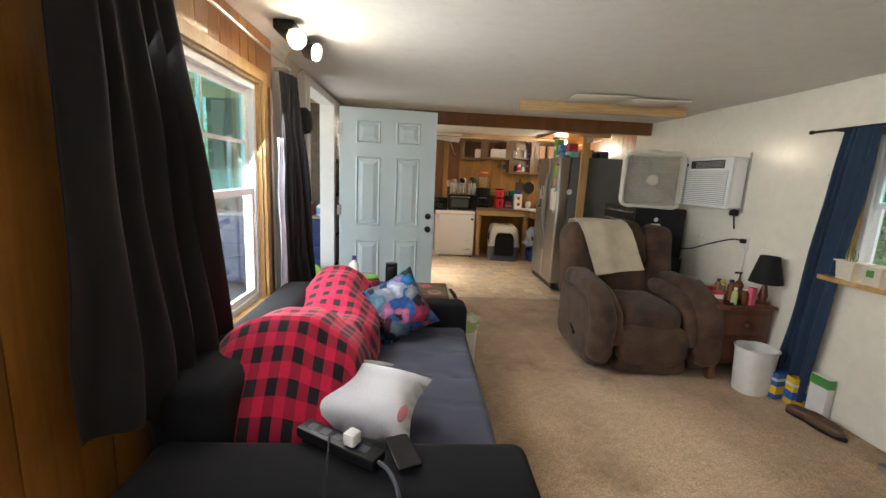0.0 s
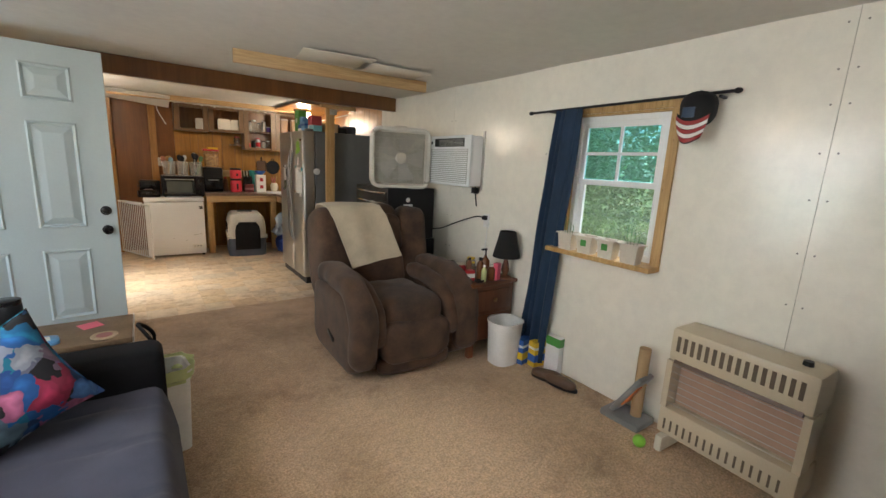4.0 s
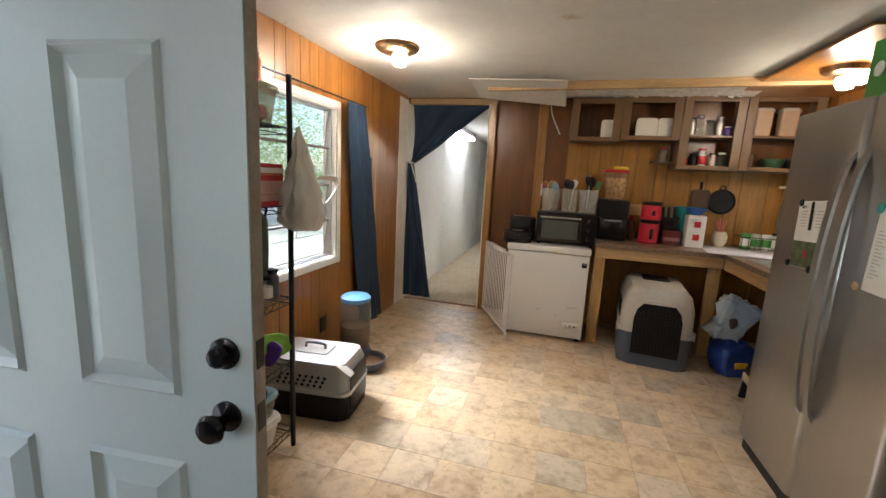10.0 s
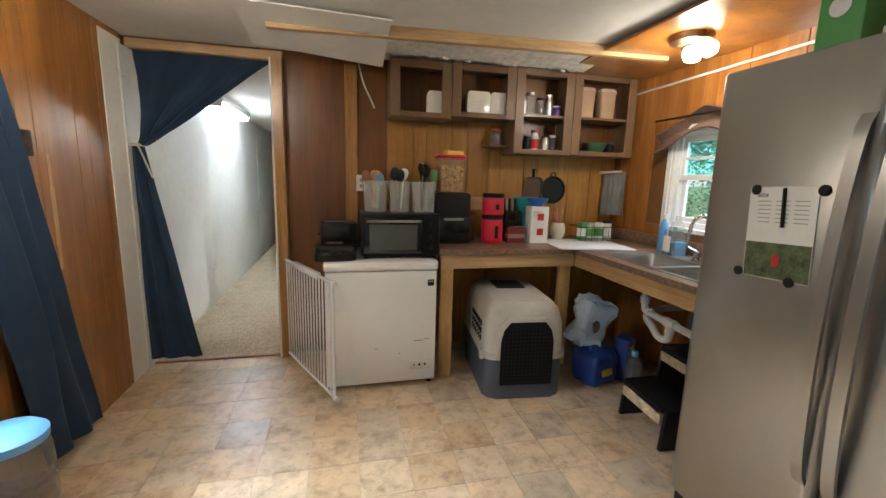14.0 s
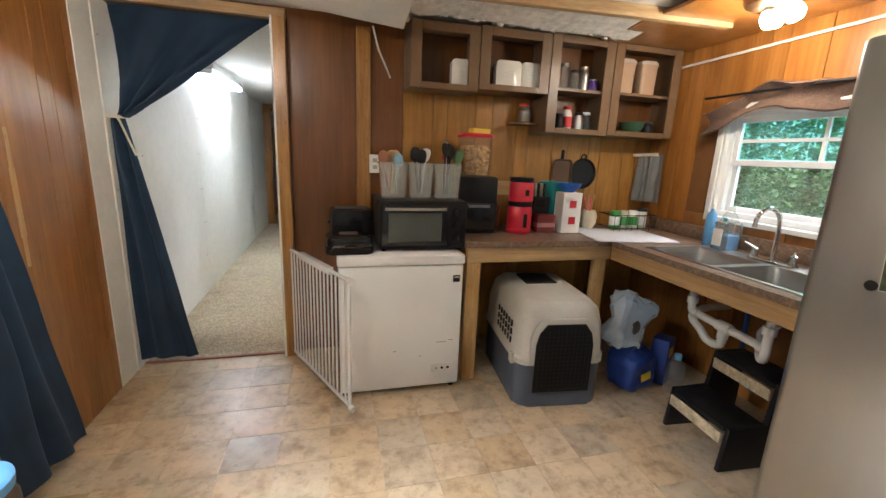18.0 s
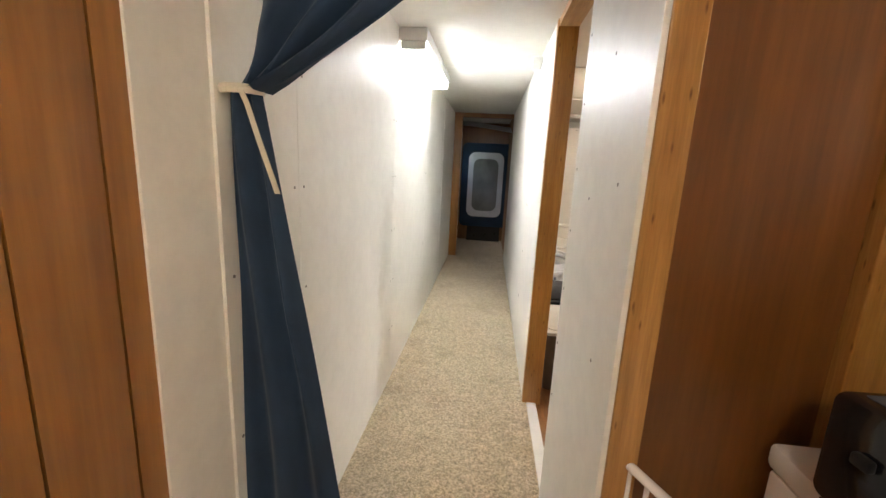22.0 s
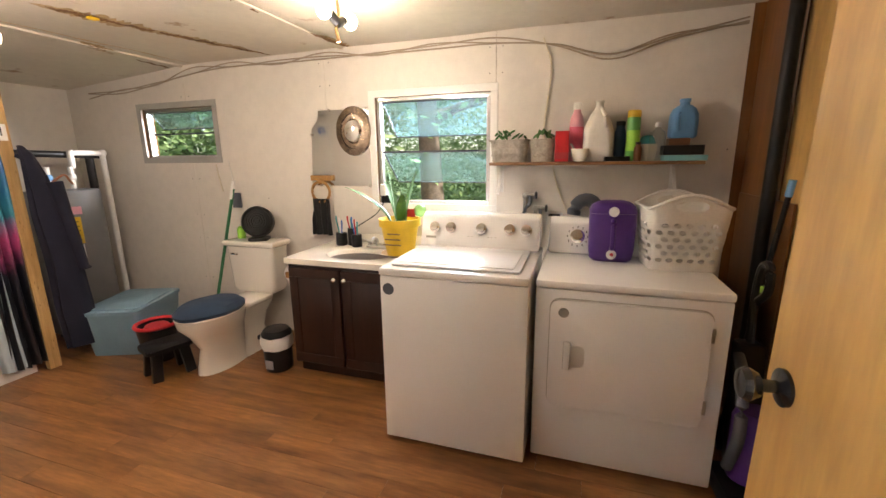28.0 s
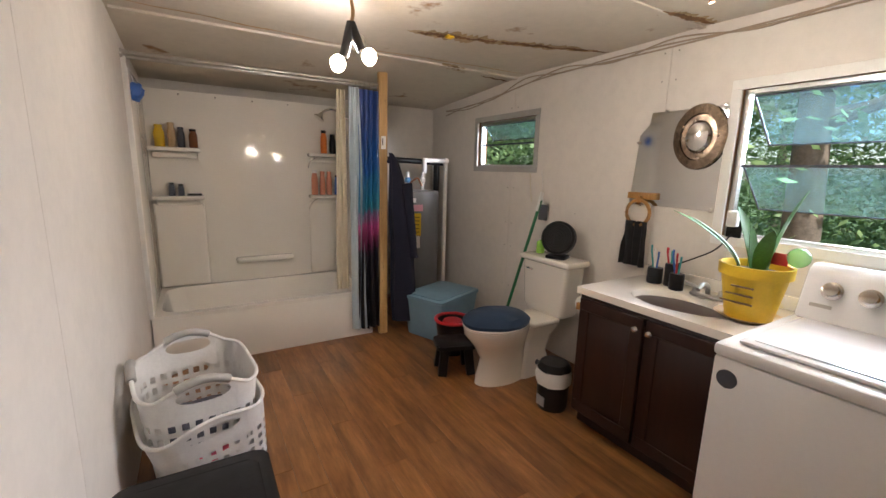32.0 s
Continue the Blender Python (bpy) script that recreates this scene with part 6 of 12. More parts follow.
dr = thing("dresser", "long black painted dresser with a dusty top", "dresser", 2.96, -0.22, 0)
part("top", box(-0.76, -0.30, 0.885, 0.76, 0.28, 0.91, 0.005), M["black_wood"], dr)
part("body", box(-0.73, -0.27, 0.10, 0.73, 0.235, 0.884, 0.004), M["black_wood"], dr)
for k in range(2):
    for j in range(3):
        d = part("drawer", box(-0.70 + 0.71 * k, 0.2355, 0.13 + 0.25 * j, -0.02 + 0.71 * k, 0.25, 0.365 + 0.25 * j, 0.004), M["black_wood"], dr)
        part("pull", box(-0.42 + 0.71 * k, 0.2505, 0.25 + 0.25 * j, -0.30 + 0.71 * k, 0.268, 0.262 + 0.25 * j, 0.004), M["iron"], d)
for sx in (-0.70, 0.70):
    for sy in (-0.25, 0.22):
        part("leg", box(sx - 0.03, sy - 0.03, 0, sx + 0.03, sy + 0.03, 0.10), M["black_wood"], dr)
tv = thing("television", "flat black television standing on the dresser", "television", 3.22, -0.27, 0.91, 178)
part("panel", box(-0.50, -0.02, 0.06, 0.50, 0.02, 0.66, 0.006), M["black"], tv)
part("screen", box(-0.485, 0.0205, 0.08, 0.485, 0.022, 0.645), M["black_gloss"], tv, "dark glossy screen", False)
part("neck", box(-0.05, -0.015, 0.01, 0.05, 0.015, 0.07), M["black"], tv)
part("foot", box(-0.2, -0.1, 0, 0.2, 0.1, 0.01, 0.003), M["black"], tv)
bx = thing("book", "tan covered flat box on the dresser", "box", 3.61, 0.0, 0.91, 87)
part("body", box(-0.15, -0.09, 0, 0.13, 0.06, 0.035, 0.003), M["black_wood"], bx)
part("edge_strip", box(-0.153, 0.0605, 0.002, 0.13, 0.064, 0.03), TAN, bx)
fig = thing("figurine", "big-headed toy figurine with dark hair", "figurine", 3.63, 0.01, 0.945, 110)
_f = join(at(puff(0.05, 0.045, 0.045, 0.8), 0, 0, 0.10), lathe([(0.022, 0), (0.026, 0.03), (0.016, 0.06)], 12))
part("figure", join(_f, at(puff(0.054, 0.045, 0.03, 0.8), 0, -0.008, 0.128)), surf("figurine_paint", (0.2, 0.09, 0.05), 0.3, var=0.8, scale=18, fine=40), fig)
ps = thing("game_console", "flat black console and box on the dresser", "console", 3.0, -0.06, 0.91, 4)
part("body", box(-0.16, -0.07, 0, 0.14, 0.05, 0.04, 0.006), M["black_gloss"], ps)
part("front_strip", box(-0.15, 0.0505, 0.012, 0.13, 0.053, 0.02), M["dark_grey"], ps, "", False)
bottle("bottle", "white and green pump bottle on the dresser", 3.66, -0.16, 0.91, 0.03, 0.17, WHITE, GREEN, 0.4, wrap=LIME)
toy = thing("plush_toy", "white plush toy with a dark visor on the dresser", "toy", 2.37, -0.34, 0.91, 100)
part("figure", join(at(puff(0.06, 0.055, 0.055, 0.8), 0, 0, 0.13), join(at(puff(0.05, 0.045, 0.06, 0.8), 0, 0, 0.055), at(puff(0.02, 0.045, 0.03, 0.8), 0.045, 0, 0.135))), M["white_cloth"], toy)
spr = thing("spray_bottle", "clear cleaner spray bottle with a green trigger", "bottle", 2.27, -0.43, 0.91)
part("body", lathe([(0.04, 0), (0.042, 0.02), (0.042, 0.13), (0.025, 0.17), (0.013, 0.2), (0.013, 0.22)], 18), M["bottle_clear"], spr)
part("trigger", join(box(-0.05, -0.012, 0.22, 0.025, 0.012, 0.255, 0.006), at(box(-0.006, -0.008, -0.06, 0.006, 0.008, 0), -0.03, 0, 0.225, 0, 18)), GREEN, spr, "green trigger head")
part("paper_label", lathe([(0.0425, 0.03), (0.043, 0.031), (0.043, 0.12), (0.0425, 0.121)], 18), WHITE, spr, "white label with yellow print")
TAPE = surf("amber_fly_tape", (0.5, 0.28, 0.04), 0.18, var=0.3)
for x, y, z0, w in ((2.66, -0.10, 1.37, 0.018), (2.62, -0.175, 1.49, 0.03)):
    ft = thing("fly_tape", "amber sticky fly strip hanging from the ceiling", "fly strip", x, y, 0, 0, "fly strips")
    part("strip", sheet(4, 40, lambda u, v, w=w, z0=z0: ((u - 0.5) * w * math.cos(9 * v), (u - 0.5) * w * math.sin(9 * v), 2.12 + (z0 + 0.04 - 2.12) * v), 0.001), TAPE, ft)
    part("canister", lathe([(w * 0.42, z0), (w * 0.42, z0 + 0.045)], 14), BLUE, ft, "blue card tube at its foot")
    part("hook", rod((0, 0, 2.11), (0, 0, CL), 0.003, 6), M["steel"], ft)

# ---- porch beyond the front door ----
setting("porch_floor", box(-1.7, 2.2, -0.10, WX - 0.12, 5.0, -0.04), surf("grey_deck", (0.3, 0.3, 0.3), 0.7, var=0.2), "grey painted porch floor", "floor")
setting("porch_wall", box(-1.5, 4.72, -0.04, WX - 0.12, 4.78, 2.25), surf("brown_felt_siding", (0.12, 0.095, 0.07), 0.9, var=0.3, scale=12, fine=60, bump=0.5), "brown textured porch end wall", "wall")
setting("porch_ceiling", box(-1.6, 2.3, 2.28, WX - 0.12, 5.0, 2.33), M["panel"], "brown board porch ceiling", "ceiling")
for y in (2.4, 3.3, 4.2):
    setting("porch_beam", box(-1.55, y - 0.02, 2.14, WX - 0.12, y + 0.02, 2.279, 0.003), M["pine_x"], "raw pine porch rafter", "beam")
setting("porch_cleat", box(-1.1, 4.68, 1.95, -0.3, 4.715, 2.02, 0.003), M["pine_x"], "short pine cleat on the porch wall", "trim")
ben = thing("bench", "navy blue boarded bench against the porch wall", "bench", -0.9, 4.50, -0.04)
NAVYP = surf("navy_paint", (0.02, 0.045, 0.16), 0.45, var=0.2)
for k in range(5):
    part("board", box(-1.0, -0.02, 0.08 + 0.16 * k, 0.8, 0.0, 0.234 + 0.16 * k, 0.004), NAVYP, ben)
part("shelf", box(-1.02, -0.04, 0.89, 0.82, 0.21, 0.92, 0.004), surf("grey_shelf", (0.3, 0.31, 0.33), 0.6), ben)
for x in (-0.95, 0.75):
    part("post", box(x - 0.03, 0.001, 0, x + 0.03, 0.2, 0.889), NAVYP, ben)
for k, (x, mt, cp, wr, hh) in enumerate(((-0.62, M["bottle_clear"], M["black"], WHITE, 0.3), (-0.48, M["bottle_clear"], M["black"], WHITE, 0.3), (-0.75, WHITE, RED, BLUE, 0.25), (-0.14, WHITE, BLUE, SKYBLUE, 0.16))):
    bottle("bottle", "tall clear bottle with a white label on the porch shelf" if k < 2 else "white bottle on the porch shelf", x, 4.56, 0.88, 0.045, hh, mt, cp, 0.4, wrap=wr)
jar("spray_can", "red and white can on the porch shelf", -0.33, 4.57, 0.88, 0.03, 0.18, WHITE, RED, cat="can", wrap=RED)
jar("spray_can", "red can on the porch shelf", -0.26, 4.6, 0.88, 0.03, 0.16, RED, WHITE, cat="can")
hoop = thing("wall_dish", "round dark green hanging dish under the porch rafter", "dish", -0.25, 4.18, 2.10)
part("hook", rod((0, 0.02, 0.0), (0, 0.02, 0.08), 0.004, 6), M["iron"], hoop)
o = part("dish", lathe([(0.02, 0), (0.07, 0.01), (0.10, 0.03), (0.095, 0.032), (0.06, 0.014), (0, 0.008)], 24), P("dark_green_metal", 0.05, 0.12, 0.06), hoop)
o.matrix_basis = pose(0, 0, 0, 90, 0, 15)
gc = thing("fuel_can", "red plastic fuel can with a moulded handle", "fuel can", -0.18, 3.92, -0.04, 10)
part("body", sway(at(puff(0.15, 0.09, 0.12, 0.45), 0, 0, 0.12), 0.008, 7), RED, gc)
part("handle", tube(smooth_line([(-0.10, 0, 0.2), (-0.08, 0, 0.29), (0.06, 0, 0.30), (0.11, 0, 0.22)], 5), 0.016), RED, gc)
part("cap", at(lathe([(0.025, 0), (0.025, 0.04)], 12), -0.12, 0, 0.22), GREEN, gc)
pt = thing("orange_pot", "orange clay pot beside the door", "pot", 0.0, 3.66, -0.04)
part("pot", lathe([(0.06, 0), (0.085, 0.2), (0.09, 0.28), (0.08, 0.28), (0.07, 0.2), (0, 0.18)], 20), ORANGE, pt)
part("cloth", sway(at(puff(0.09, 0.04, 0.14, 0.7), -0.02, 0, 0.38, 0, 30), 0.02, 9), LIME, pt, "bright green cloth stuffed into it")
tub("bucket", "white and blue plastic sack on the porch floor", -0.62, 3.9, -0.04, 0.28, 0.26, 0.36, WHITE, cat="bucket", rad=0.4)


# ---- kitchen ----
fz = thing("chest_freezer", "scuffed white chest freezer with a flat lid", "freezer", 1.715, 7.06, 0)
part("body", box(-0.345, -0.29, 0.025, 0.345, 0.29, 0.765, 0.012), M["enamel"], fz)
part("lid", box(-0.352, -0.30, 0.768, 0.352, 0.295, 0.825, 0.014), M["enamel"], fz)
part("lid_handle", box(-0.11, -0.307, 0.783, 0.11, -0.299, 0.797, 0.003), M["white_paint"], fz)
part("badge", box(0.285, -0.2925, 0.665, 0.325, -0.29, 0.705), M["black"], fz, "black and silver maker's badge", False)
part("badge_bar", box(0.29, -0.2935, 0.69, 0.32, -0.2925, 0.697), M["steel"], fz, "", False)
part("vent", box(0.175, -0.2945, 0.11, 0.315, -0.29, 0.165, 0.004), M["white_paint"], fz, "recessed drain and dial plate")
for k in range(3):
    part("dial", at(lathe([(0.008, 0), (0.007, 0.004)], 10), 0.205 + 0.035 * k, -0.2945, 0.138, 90), M["black"] if k else M["grey_plastic"], fz)
for x, z, w in ((0.2, 0.30, 0.06), (0.27, 0.31, 0.03), (-0.05, 0.26, 0.02), (0.1, 0.22, 0.015)):
    part("scratch", box(x, -0.2908, z, x + w, -0.2901, z + 0.004), P("scratch_grey", 0.3, 0.28, 0.25), fz, "", False)
for sx in (-0.31, 0.31):
    for sy in (-0.25, 0.25):
        part("foot", lathe([(0.02, 0), (0.02, 0.026)], 10, at=(sx, sy, 0)), M["black"], fz)

ov = thing("toaster_oven", "black countertop toaster oven with a glass door", "oven", 1.84, 7.03, 0.826)
part("body", box(-0.25, -0.17, 0.015, 0.25, 0.17, 0.285, 0.008), M["black"], ov)
dd = part("oven_door", box(-0.235, -0.186, 0.035, 0.135, -0.171, 0.265, 0.004), M["black_gloss"], ov)
part("glass", box(-0.20, -0.188, 0.06, 0.10, -0.1861, 0.22), surf("smoked_glass", (0.09, 0.10, 0.09), 0.08), dd, "", False)
part("handle", rod((-0.22, -0.205, 0.243), (0.12, -0.205, 0.243), 0.008), M["steel"], dd, "steel bar handle")
for z in (0.075, 0.15, 0.225):
    part("knob", at(lathe([(0.022, 0), (0.02, 0.02), (0, 0.022)], 16), 0.19, -0.171, z, 90), M["black_gloss"], ov)
for sx in (-0.22, 0.22):
    for sy in (-0.14, 0.14):
        part("foot", lathe([(0.012, 0), (0.012, 0.016)], 8, at=(sx, sy, 0)), M["black"], ov)
ts = thing("toaster", "black toaster with a glossy top", "toaster", 1.45, 7.12, 0.826, 4)
part("body", box(-0.12, -0.08, 0.012, 0.12, 0.09, 0.21, 0.02), M["black_gloss"], ts)
part("slots", box(-0.09, -0.045, 0.2101, 0.09, 0.06, 0.212), M["dark_grey"], ts, "", False)
part("lever", box(-0.135, -0.01, 0.12, -0.12, 0.02, 0.14, 0.004), M["black"], ts)
for sx in (-0.1, 0.1):
    part("foot", box(sx - 0.01, -0.06, 0, sx + 0.01, 0.07, 0.0119), M["black"], ts)
gr = thing("sandwich_press", "black sandwich press with a rounded lid", "grill", 1.43, 6.90, 0.826, 3)
part("base", slab(rounded(0.125, 0.10, 0.03), 0, 0.035, 0.008), M["black_gloss"], gr)
part("lid", at(puff(0.125, 0.10, 0.04, 0.4), 0, 0, 0.06), M["black_gloss"], gr)
part("handle", box(-0.03, -0.125, 0.045, 0.03, -0.095, 0.06, 0.005), M["black"], gr)
part("badge", at(slab(rounded(0.05, 0.04, 0.015), 0, 0.002), 0, 0.0, 0.099), P("brown_leather", 0.11, 0.06, 0.035), gr)

af = thing("air_fryer", "black coffee machine on the counter", "appliance", 2.235, 7.20, 0.881)
part("body", box(-0.13, -0.12, 0, 0.13, 0.15, 0.36, 0.02), M["black"], af)
part("front_tray", box(-0.12, -0.128, 0.03, 0.12, -0.1205, 0.20, 0.006), M["black_gloss"], af)
part("handle", box(-0.07, -0.15, 0.17, 0.07, -0.1285, 0.185, 0.004), M["steel"], af)
UT = dict(a=[(0.0, 0.04, TAN), (0.02, 0.06, M["pine"]), (-0.02, 0.06, M["pine"]), (0.03, 0.02, GREYBLUE), (-0.03, 0.05, P("red_brown_wood", 0.3, 0.11, 0.05))], b=[(0, 0.08, M["black"]), (0.02, 0.1, WHITE), (-0.02, 0.11, M["black"])], c=[(0, 0.15, M["black"]), (0.02, 0.17, M["black"]), (-0.03, 0.18, M["black"]), (0.035, 0.10, P("dull_green", 0.12, 0.24, 0.09)), (-0.01, 0.2, M["steel"]), (0.01, 0.12, RED)])
for k, (x, w, key) in enumerate(((1.69, 0.15, "a"), (1.85, 0.13, "b"), (2.01, 0.15, "c"))):
    t = tub("utensil_tub", "clear plastic tub full of kitchen utensils", x, 7.05, 1.112, w + 0.012, 0.13, 0.20, M["frosted"], taper=0.85, group="utensil tubs", cat="tub")
    for j, (dx, up, mt) in enumerate(UT[key]):
        a = random.Random(k * 10 + j)
        tx, ty = dx + a.uniform(-0.02, 0.02), a.uniform(-0.03, 0.03)
        u = part("utensil", join(rod((dx * 0.5, ty * 0.4, 0.02), (tx * 1.5, ty, 0.18 + up * 0.45), 0.006, 6), at(puff(0.03, 0.010, 0.042, 0.8, 12, 8), tx * 1.5, ty, 0.20 + up * 0.45, 0, a.uniform(-25, 25), a.uniform(-40, 40))), mt, t)
can = thing("cereal_bin", "clear rectangular bin of mixed cereal with a red lid", "container", 2.235, 7.21, 1.242)
part("bin", loft([(0.085, 0.055, 0.02, 0, 0), (0.090, 0.060, 0.022, 0.008, 0), (0.100, 0.066, 0.024, 0.235, 0)]), M["bottle_clear"], can)
part("cereal", loft([(0.083, 0.053, 0.018, 0.006, 0), (0.092, 0.061, 0.020, 0.17, 0), (0.080, 0.050, 0.02, 0.188, 0)]), surf("mixed_cereal", (0.62, 0.33, 0.12), 0.8, var=0.75, scale=45, fine=90), can)
part("lid", loft([(0.104, 0.070, 0.026, 0.236, 0), (0.106, 0.072, 0.026, 0.250, 0), (0.096, 0.062, 0.024, 0.262, 0)]), RED, can)
carton("bag", "yellow snack packet lying on the canister", 2.26, 7.21, 1.505, 0.14, 0.05, 0.03, YELLOW, 20, cat="packet")
CRIMSON = surf("crimson_plastic", (0.60, 0.018, 0.045), 0.32, var=0.08, bump=0.0)
for _z, _h in ((0.881, 0.205), (1.0875, 0.155)):
    cm = thing("coffee_canister", "crimson plastic canister with a black lid, one of two stacked", "canister", 2.55, 7.14, _z, -14, "stacked canisters")
    part("body", lathe([(0.076, 0), (0.080, 0.006), (0.080, _h - 0.045), (0.075, _h - 0.038), (0.075, _h - 0.03)], 30), CRIMSON, cm)
    part("lid", lathe([(0.079, _h - 0.0295), (0.080, _h - 0.006), (0.074, _h - 0.001), (0, _h - 0.001)], 30), M["black"], cm)
    part("slot", box(0.012, -0.0835, 0.04, 0.038, -0.0765, _h - 0.075, 0.003), M["black"], cm, "dark finger slot")
    part("ridge", lathe([(0.0805, 0.012), (0.083, 0.016), (0.083, 0.024), (0.0805, 0.028)], 30), CRIMSON, cm)
kb = thing("knife_block", "dark knife block with steel-ended knives", "knife block", 2.73, 7.24, 0.881)
part("block", at(box(-0.06, -0.05, 0, 0.06, 0.06, 0.24, 0.006), 0, 0.02, 0.0, 8), M["black_wood"], kb)
for j in range(5):
    part("knife", at(box(-0.007, -0.01, 0.235, 0.007, 0.01, 0.33, 0.003), -0.045 + 0.022 * j, 0.0, 0, 10, -6), M["steel"] if j % 2 else M["black"], kb)
carton("box", "small dark red carton on the counter", 2.73, 7.13, 0.881, 0.13, 0.07, 0.12, P("maroon_card", 0.16, 0.03, 0.03), 0, [(0.3, 0.55, P("maroon_label", 0.4, 0.2, 0.2))])
wb = carton("box", "white carton printed with red squares", 2.90, 7.13, 0.881, 0.14, 0.11, 0.27, WHITE, 0)
for z in (0.06, 0.17):
    part("print", box(-0.02, -0.0565, z, 0.03, -0.0553, z + 0.05), RED, wb, "red printed square", False)
for k in range(5):
    part("print", box(-0.055, -0.0562, 0.235 - 0.008 * k, 0.0 + 0.01 * (k % 2), -0.0553, 0.238 - 0.008 * k), M["grey_plastic"], wb, "", False)
bw2 = thing("bowl", "blue bowl nested in a turquoise one on the carton", "bowl", 2.90, 7.14, 1.153)
part("bowl", lathe([(0.035, 0), (0.075, 0.04), (0.082, 0.06), (0.077, 0.06), (0.06, 0.03), (0, 0.012)], 26), BLUE, bw2)
bw3 = thing("bowl", "turquoise bowl standing behind the carton", "bowl", 2.86, 7.28, 0.881)
part("bowl", lathe([(0.05, 0), (0.085, 0.2), (0.1, 0.33), (0.095, 0.33), (0.08, 0.2), (0, 0.02)], 26), TEAL, bw3)
bottle("bottle", "small dark bottle beside the coffee maker", 2.42, 7.26, 0.881, 0.035, 0.22, BROWN, RED, 0.4)

# worktop on a pine frame, with the sink run along the east wall
LAM = surf("mottled_laminate", (0.25, 0.17, 0.115), 0.3, var=0.5, scale=40, fine=160, bump=0.03)
ct = thing("worktop", "mottled brown laminate worktop in an L", "worktop", 0, 0, 0)
part("slab", slab([(2.09, 6.82), (3.05, 6.82), (3.05, 5.62), (3.08, 5.62), (3.08, 7.41), (2.09, 7.41)], 0.845, 0.88, 0.005), LAM, ct)
part("slab", join(box(3.08, 6.62, 0.845, 3.73, 7.41, 0.88), join(box(3.08, 5.62, 0.845, 3.73, 5.74, 0.88), join(box(3.08, 5.74, 0.845, 3.14, 6.62, 0.88), box(3.62, 5.74, 0.845, 3.73, 6.62, 0.88)))), LAM, ct)
part("backsplash", box(3.71, 5.62, 0.8805, 3.732, 7.39, 0.97, 0.004), LAM, ct)
fr = thing("counter_frame", "raw pine two-by-four frame under the worktop", "frame", 0, 0, 0)
part("apron", box(2.10, 6.835, 0.755, 3.06, 6.872, 0.844, 0.003), M["pine_x"], fr)
part("apron", box(3.065, 5.63, 0.755, 3.10, 6.835, 0.844, 0.003), M["pine_y"], fr)
for x, y in ((2.10, 6.835), (2.98, 6.875), (2.10, 7.30)):
    part("leg", box(x, y, 0, x + 0.085, y + 0.04, 0.754 if y < 6.86 else 0.844, 0.003), M["pine"], fr)
sk = thing("sink", "stainless double bowl kitchen sink set in the worktop", "sink", 3.38, 6.18, 0.88)
part("rim", join(box(-0.25, -0.45, 0.0005, -0.225, 0.45, 0.006, 0.002), join(box(0.12, -0.45, 0.0005, 0.25, 0.45, 0.006, 0.002), join(box(-0.225, 0.425, 0.0005, 0.12, 0.45, 0.006), join(box(-0.225, -0.45, 0.0005, 0.12, -0.425, 0.006), box(-0.225, -0.02, 0.0005, 0.12, 0.02, 0.006))))), M["steel"], sk)
for y0, y1 in ((-0.425, -0.02), (0.02, 0.425)):
    b = bmesh.new()
    cx, cy, w, hgt = -0.0525, (y0 + y1) / 2, 0.1725, (y1 - y0) / 2
    rs = [[b.verts.new((cx + px * k, cy + py * k, z)) for px, py in rounded(w, hgt, 0.05)] for k, z in ((1, 0.004), (0.97, -0.02), (0.92, -0.15), (0.8, -0.165))]
    for p, q in zip(rs, rs[1:]):
        for i in range(len(p)):
            b.faces.new((p[i], q[i], q[(i + 1) % len(p)], p[(i + 1) % len(p)]))
    b.faces.new(rs[-1])
    bmesh.ops.recalc_face_normals(b, faces=b.faces)
    bmesh.ops.solidify(b, geom=b.faces[:], thickness=0.002)
    bo = part("basin", b, M["steel"], sk)
    part("drain", lathe([(0.035, 0), (0.03, 0.003), (0, 0.001)], 16, at=(cx, cy, -0.163)), M["chrome"], bo)
fa = thing("faucet", "chrome gooseneck faucet with two lever handles", "faucet", 3.55, 6.20, 0.886)
part("spout", tube(smooth_line([(0, 0, 0), (0, 0, 0.18), (-0.02, 0, 0.25), (-0.08, 0.0, 0.285), (-0.15, 0.0, 0.25), (-0.165, 0.0, 0.19)], 7), 0.011, 10), M["chrome"], fa)
part("base_plate", box(-0.025, -0.12, 0, 0.025, 0.12, 0.012, 0.005), M["chrome"], fa)
for y in (-0.1, 0.1):
    hd = part("handle", lathe([(0.02, 0.012), (0.014, 0.05), (0.018, 0.06), (0, 0.07)], 14, at=(0, y, 0)), M["chrome"], fa)
    part("lever", rod((0, y, 0.06), (-0.04, y * 1.3, 0.085), 0.006), M["chrome"], hd)
part("sprayer", lathe([(0.014, 0.012), (0.012, 0.06), (0.018, 0.1), (0, 0.11)], 12, at=(0.01, -0.2, -0.012)), M["chrome"], fa)
tw = thing("dish_mat", "white cloth drying mat on the worktop", "mat", 3.22, 6.96, 0.882, -8)
part("cloth", sway(box(-0.27, -0.22, 0, 0.27, 0.24, 0.008, 0.003), 0.004, 9), M["white_cloth"], tw)
rk = thing("dish_rack", "small wire rack holding cups and bottles", "dish rack", 3.42, 7.16, 0.89)
_w = bmesh.new()
for z in (0.02, 0.11):
    tube([(-0.17, -0.08, z), (0.17, -0.08, z), (0.17, 0.10, z), (-0.17, 0.10, z)], 0.003, 5, _w, True)
for k in range(8):
    rod((-0.17 + 0.0486 * k, -0.08, 0), (-0.17 + 0.0486 * k, -0.08, 0.11), 0.002, 5, _w)
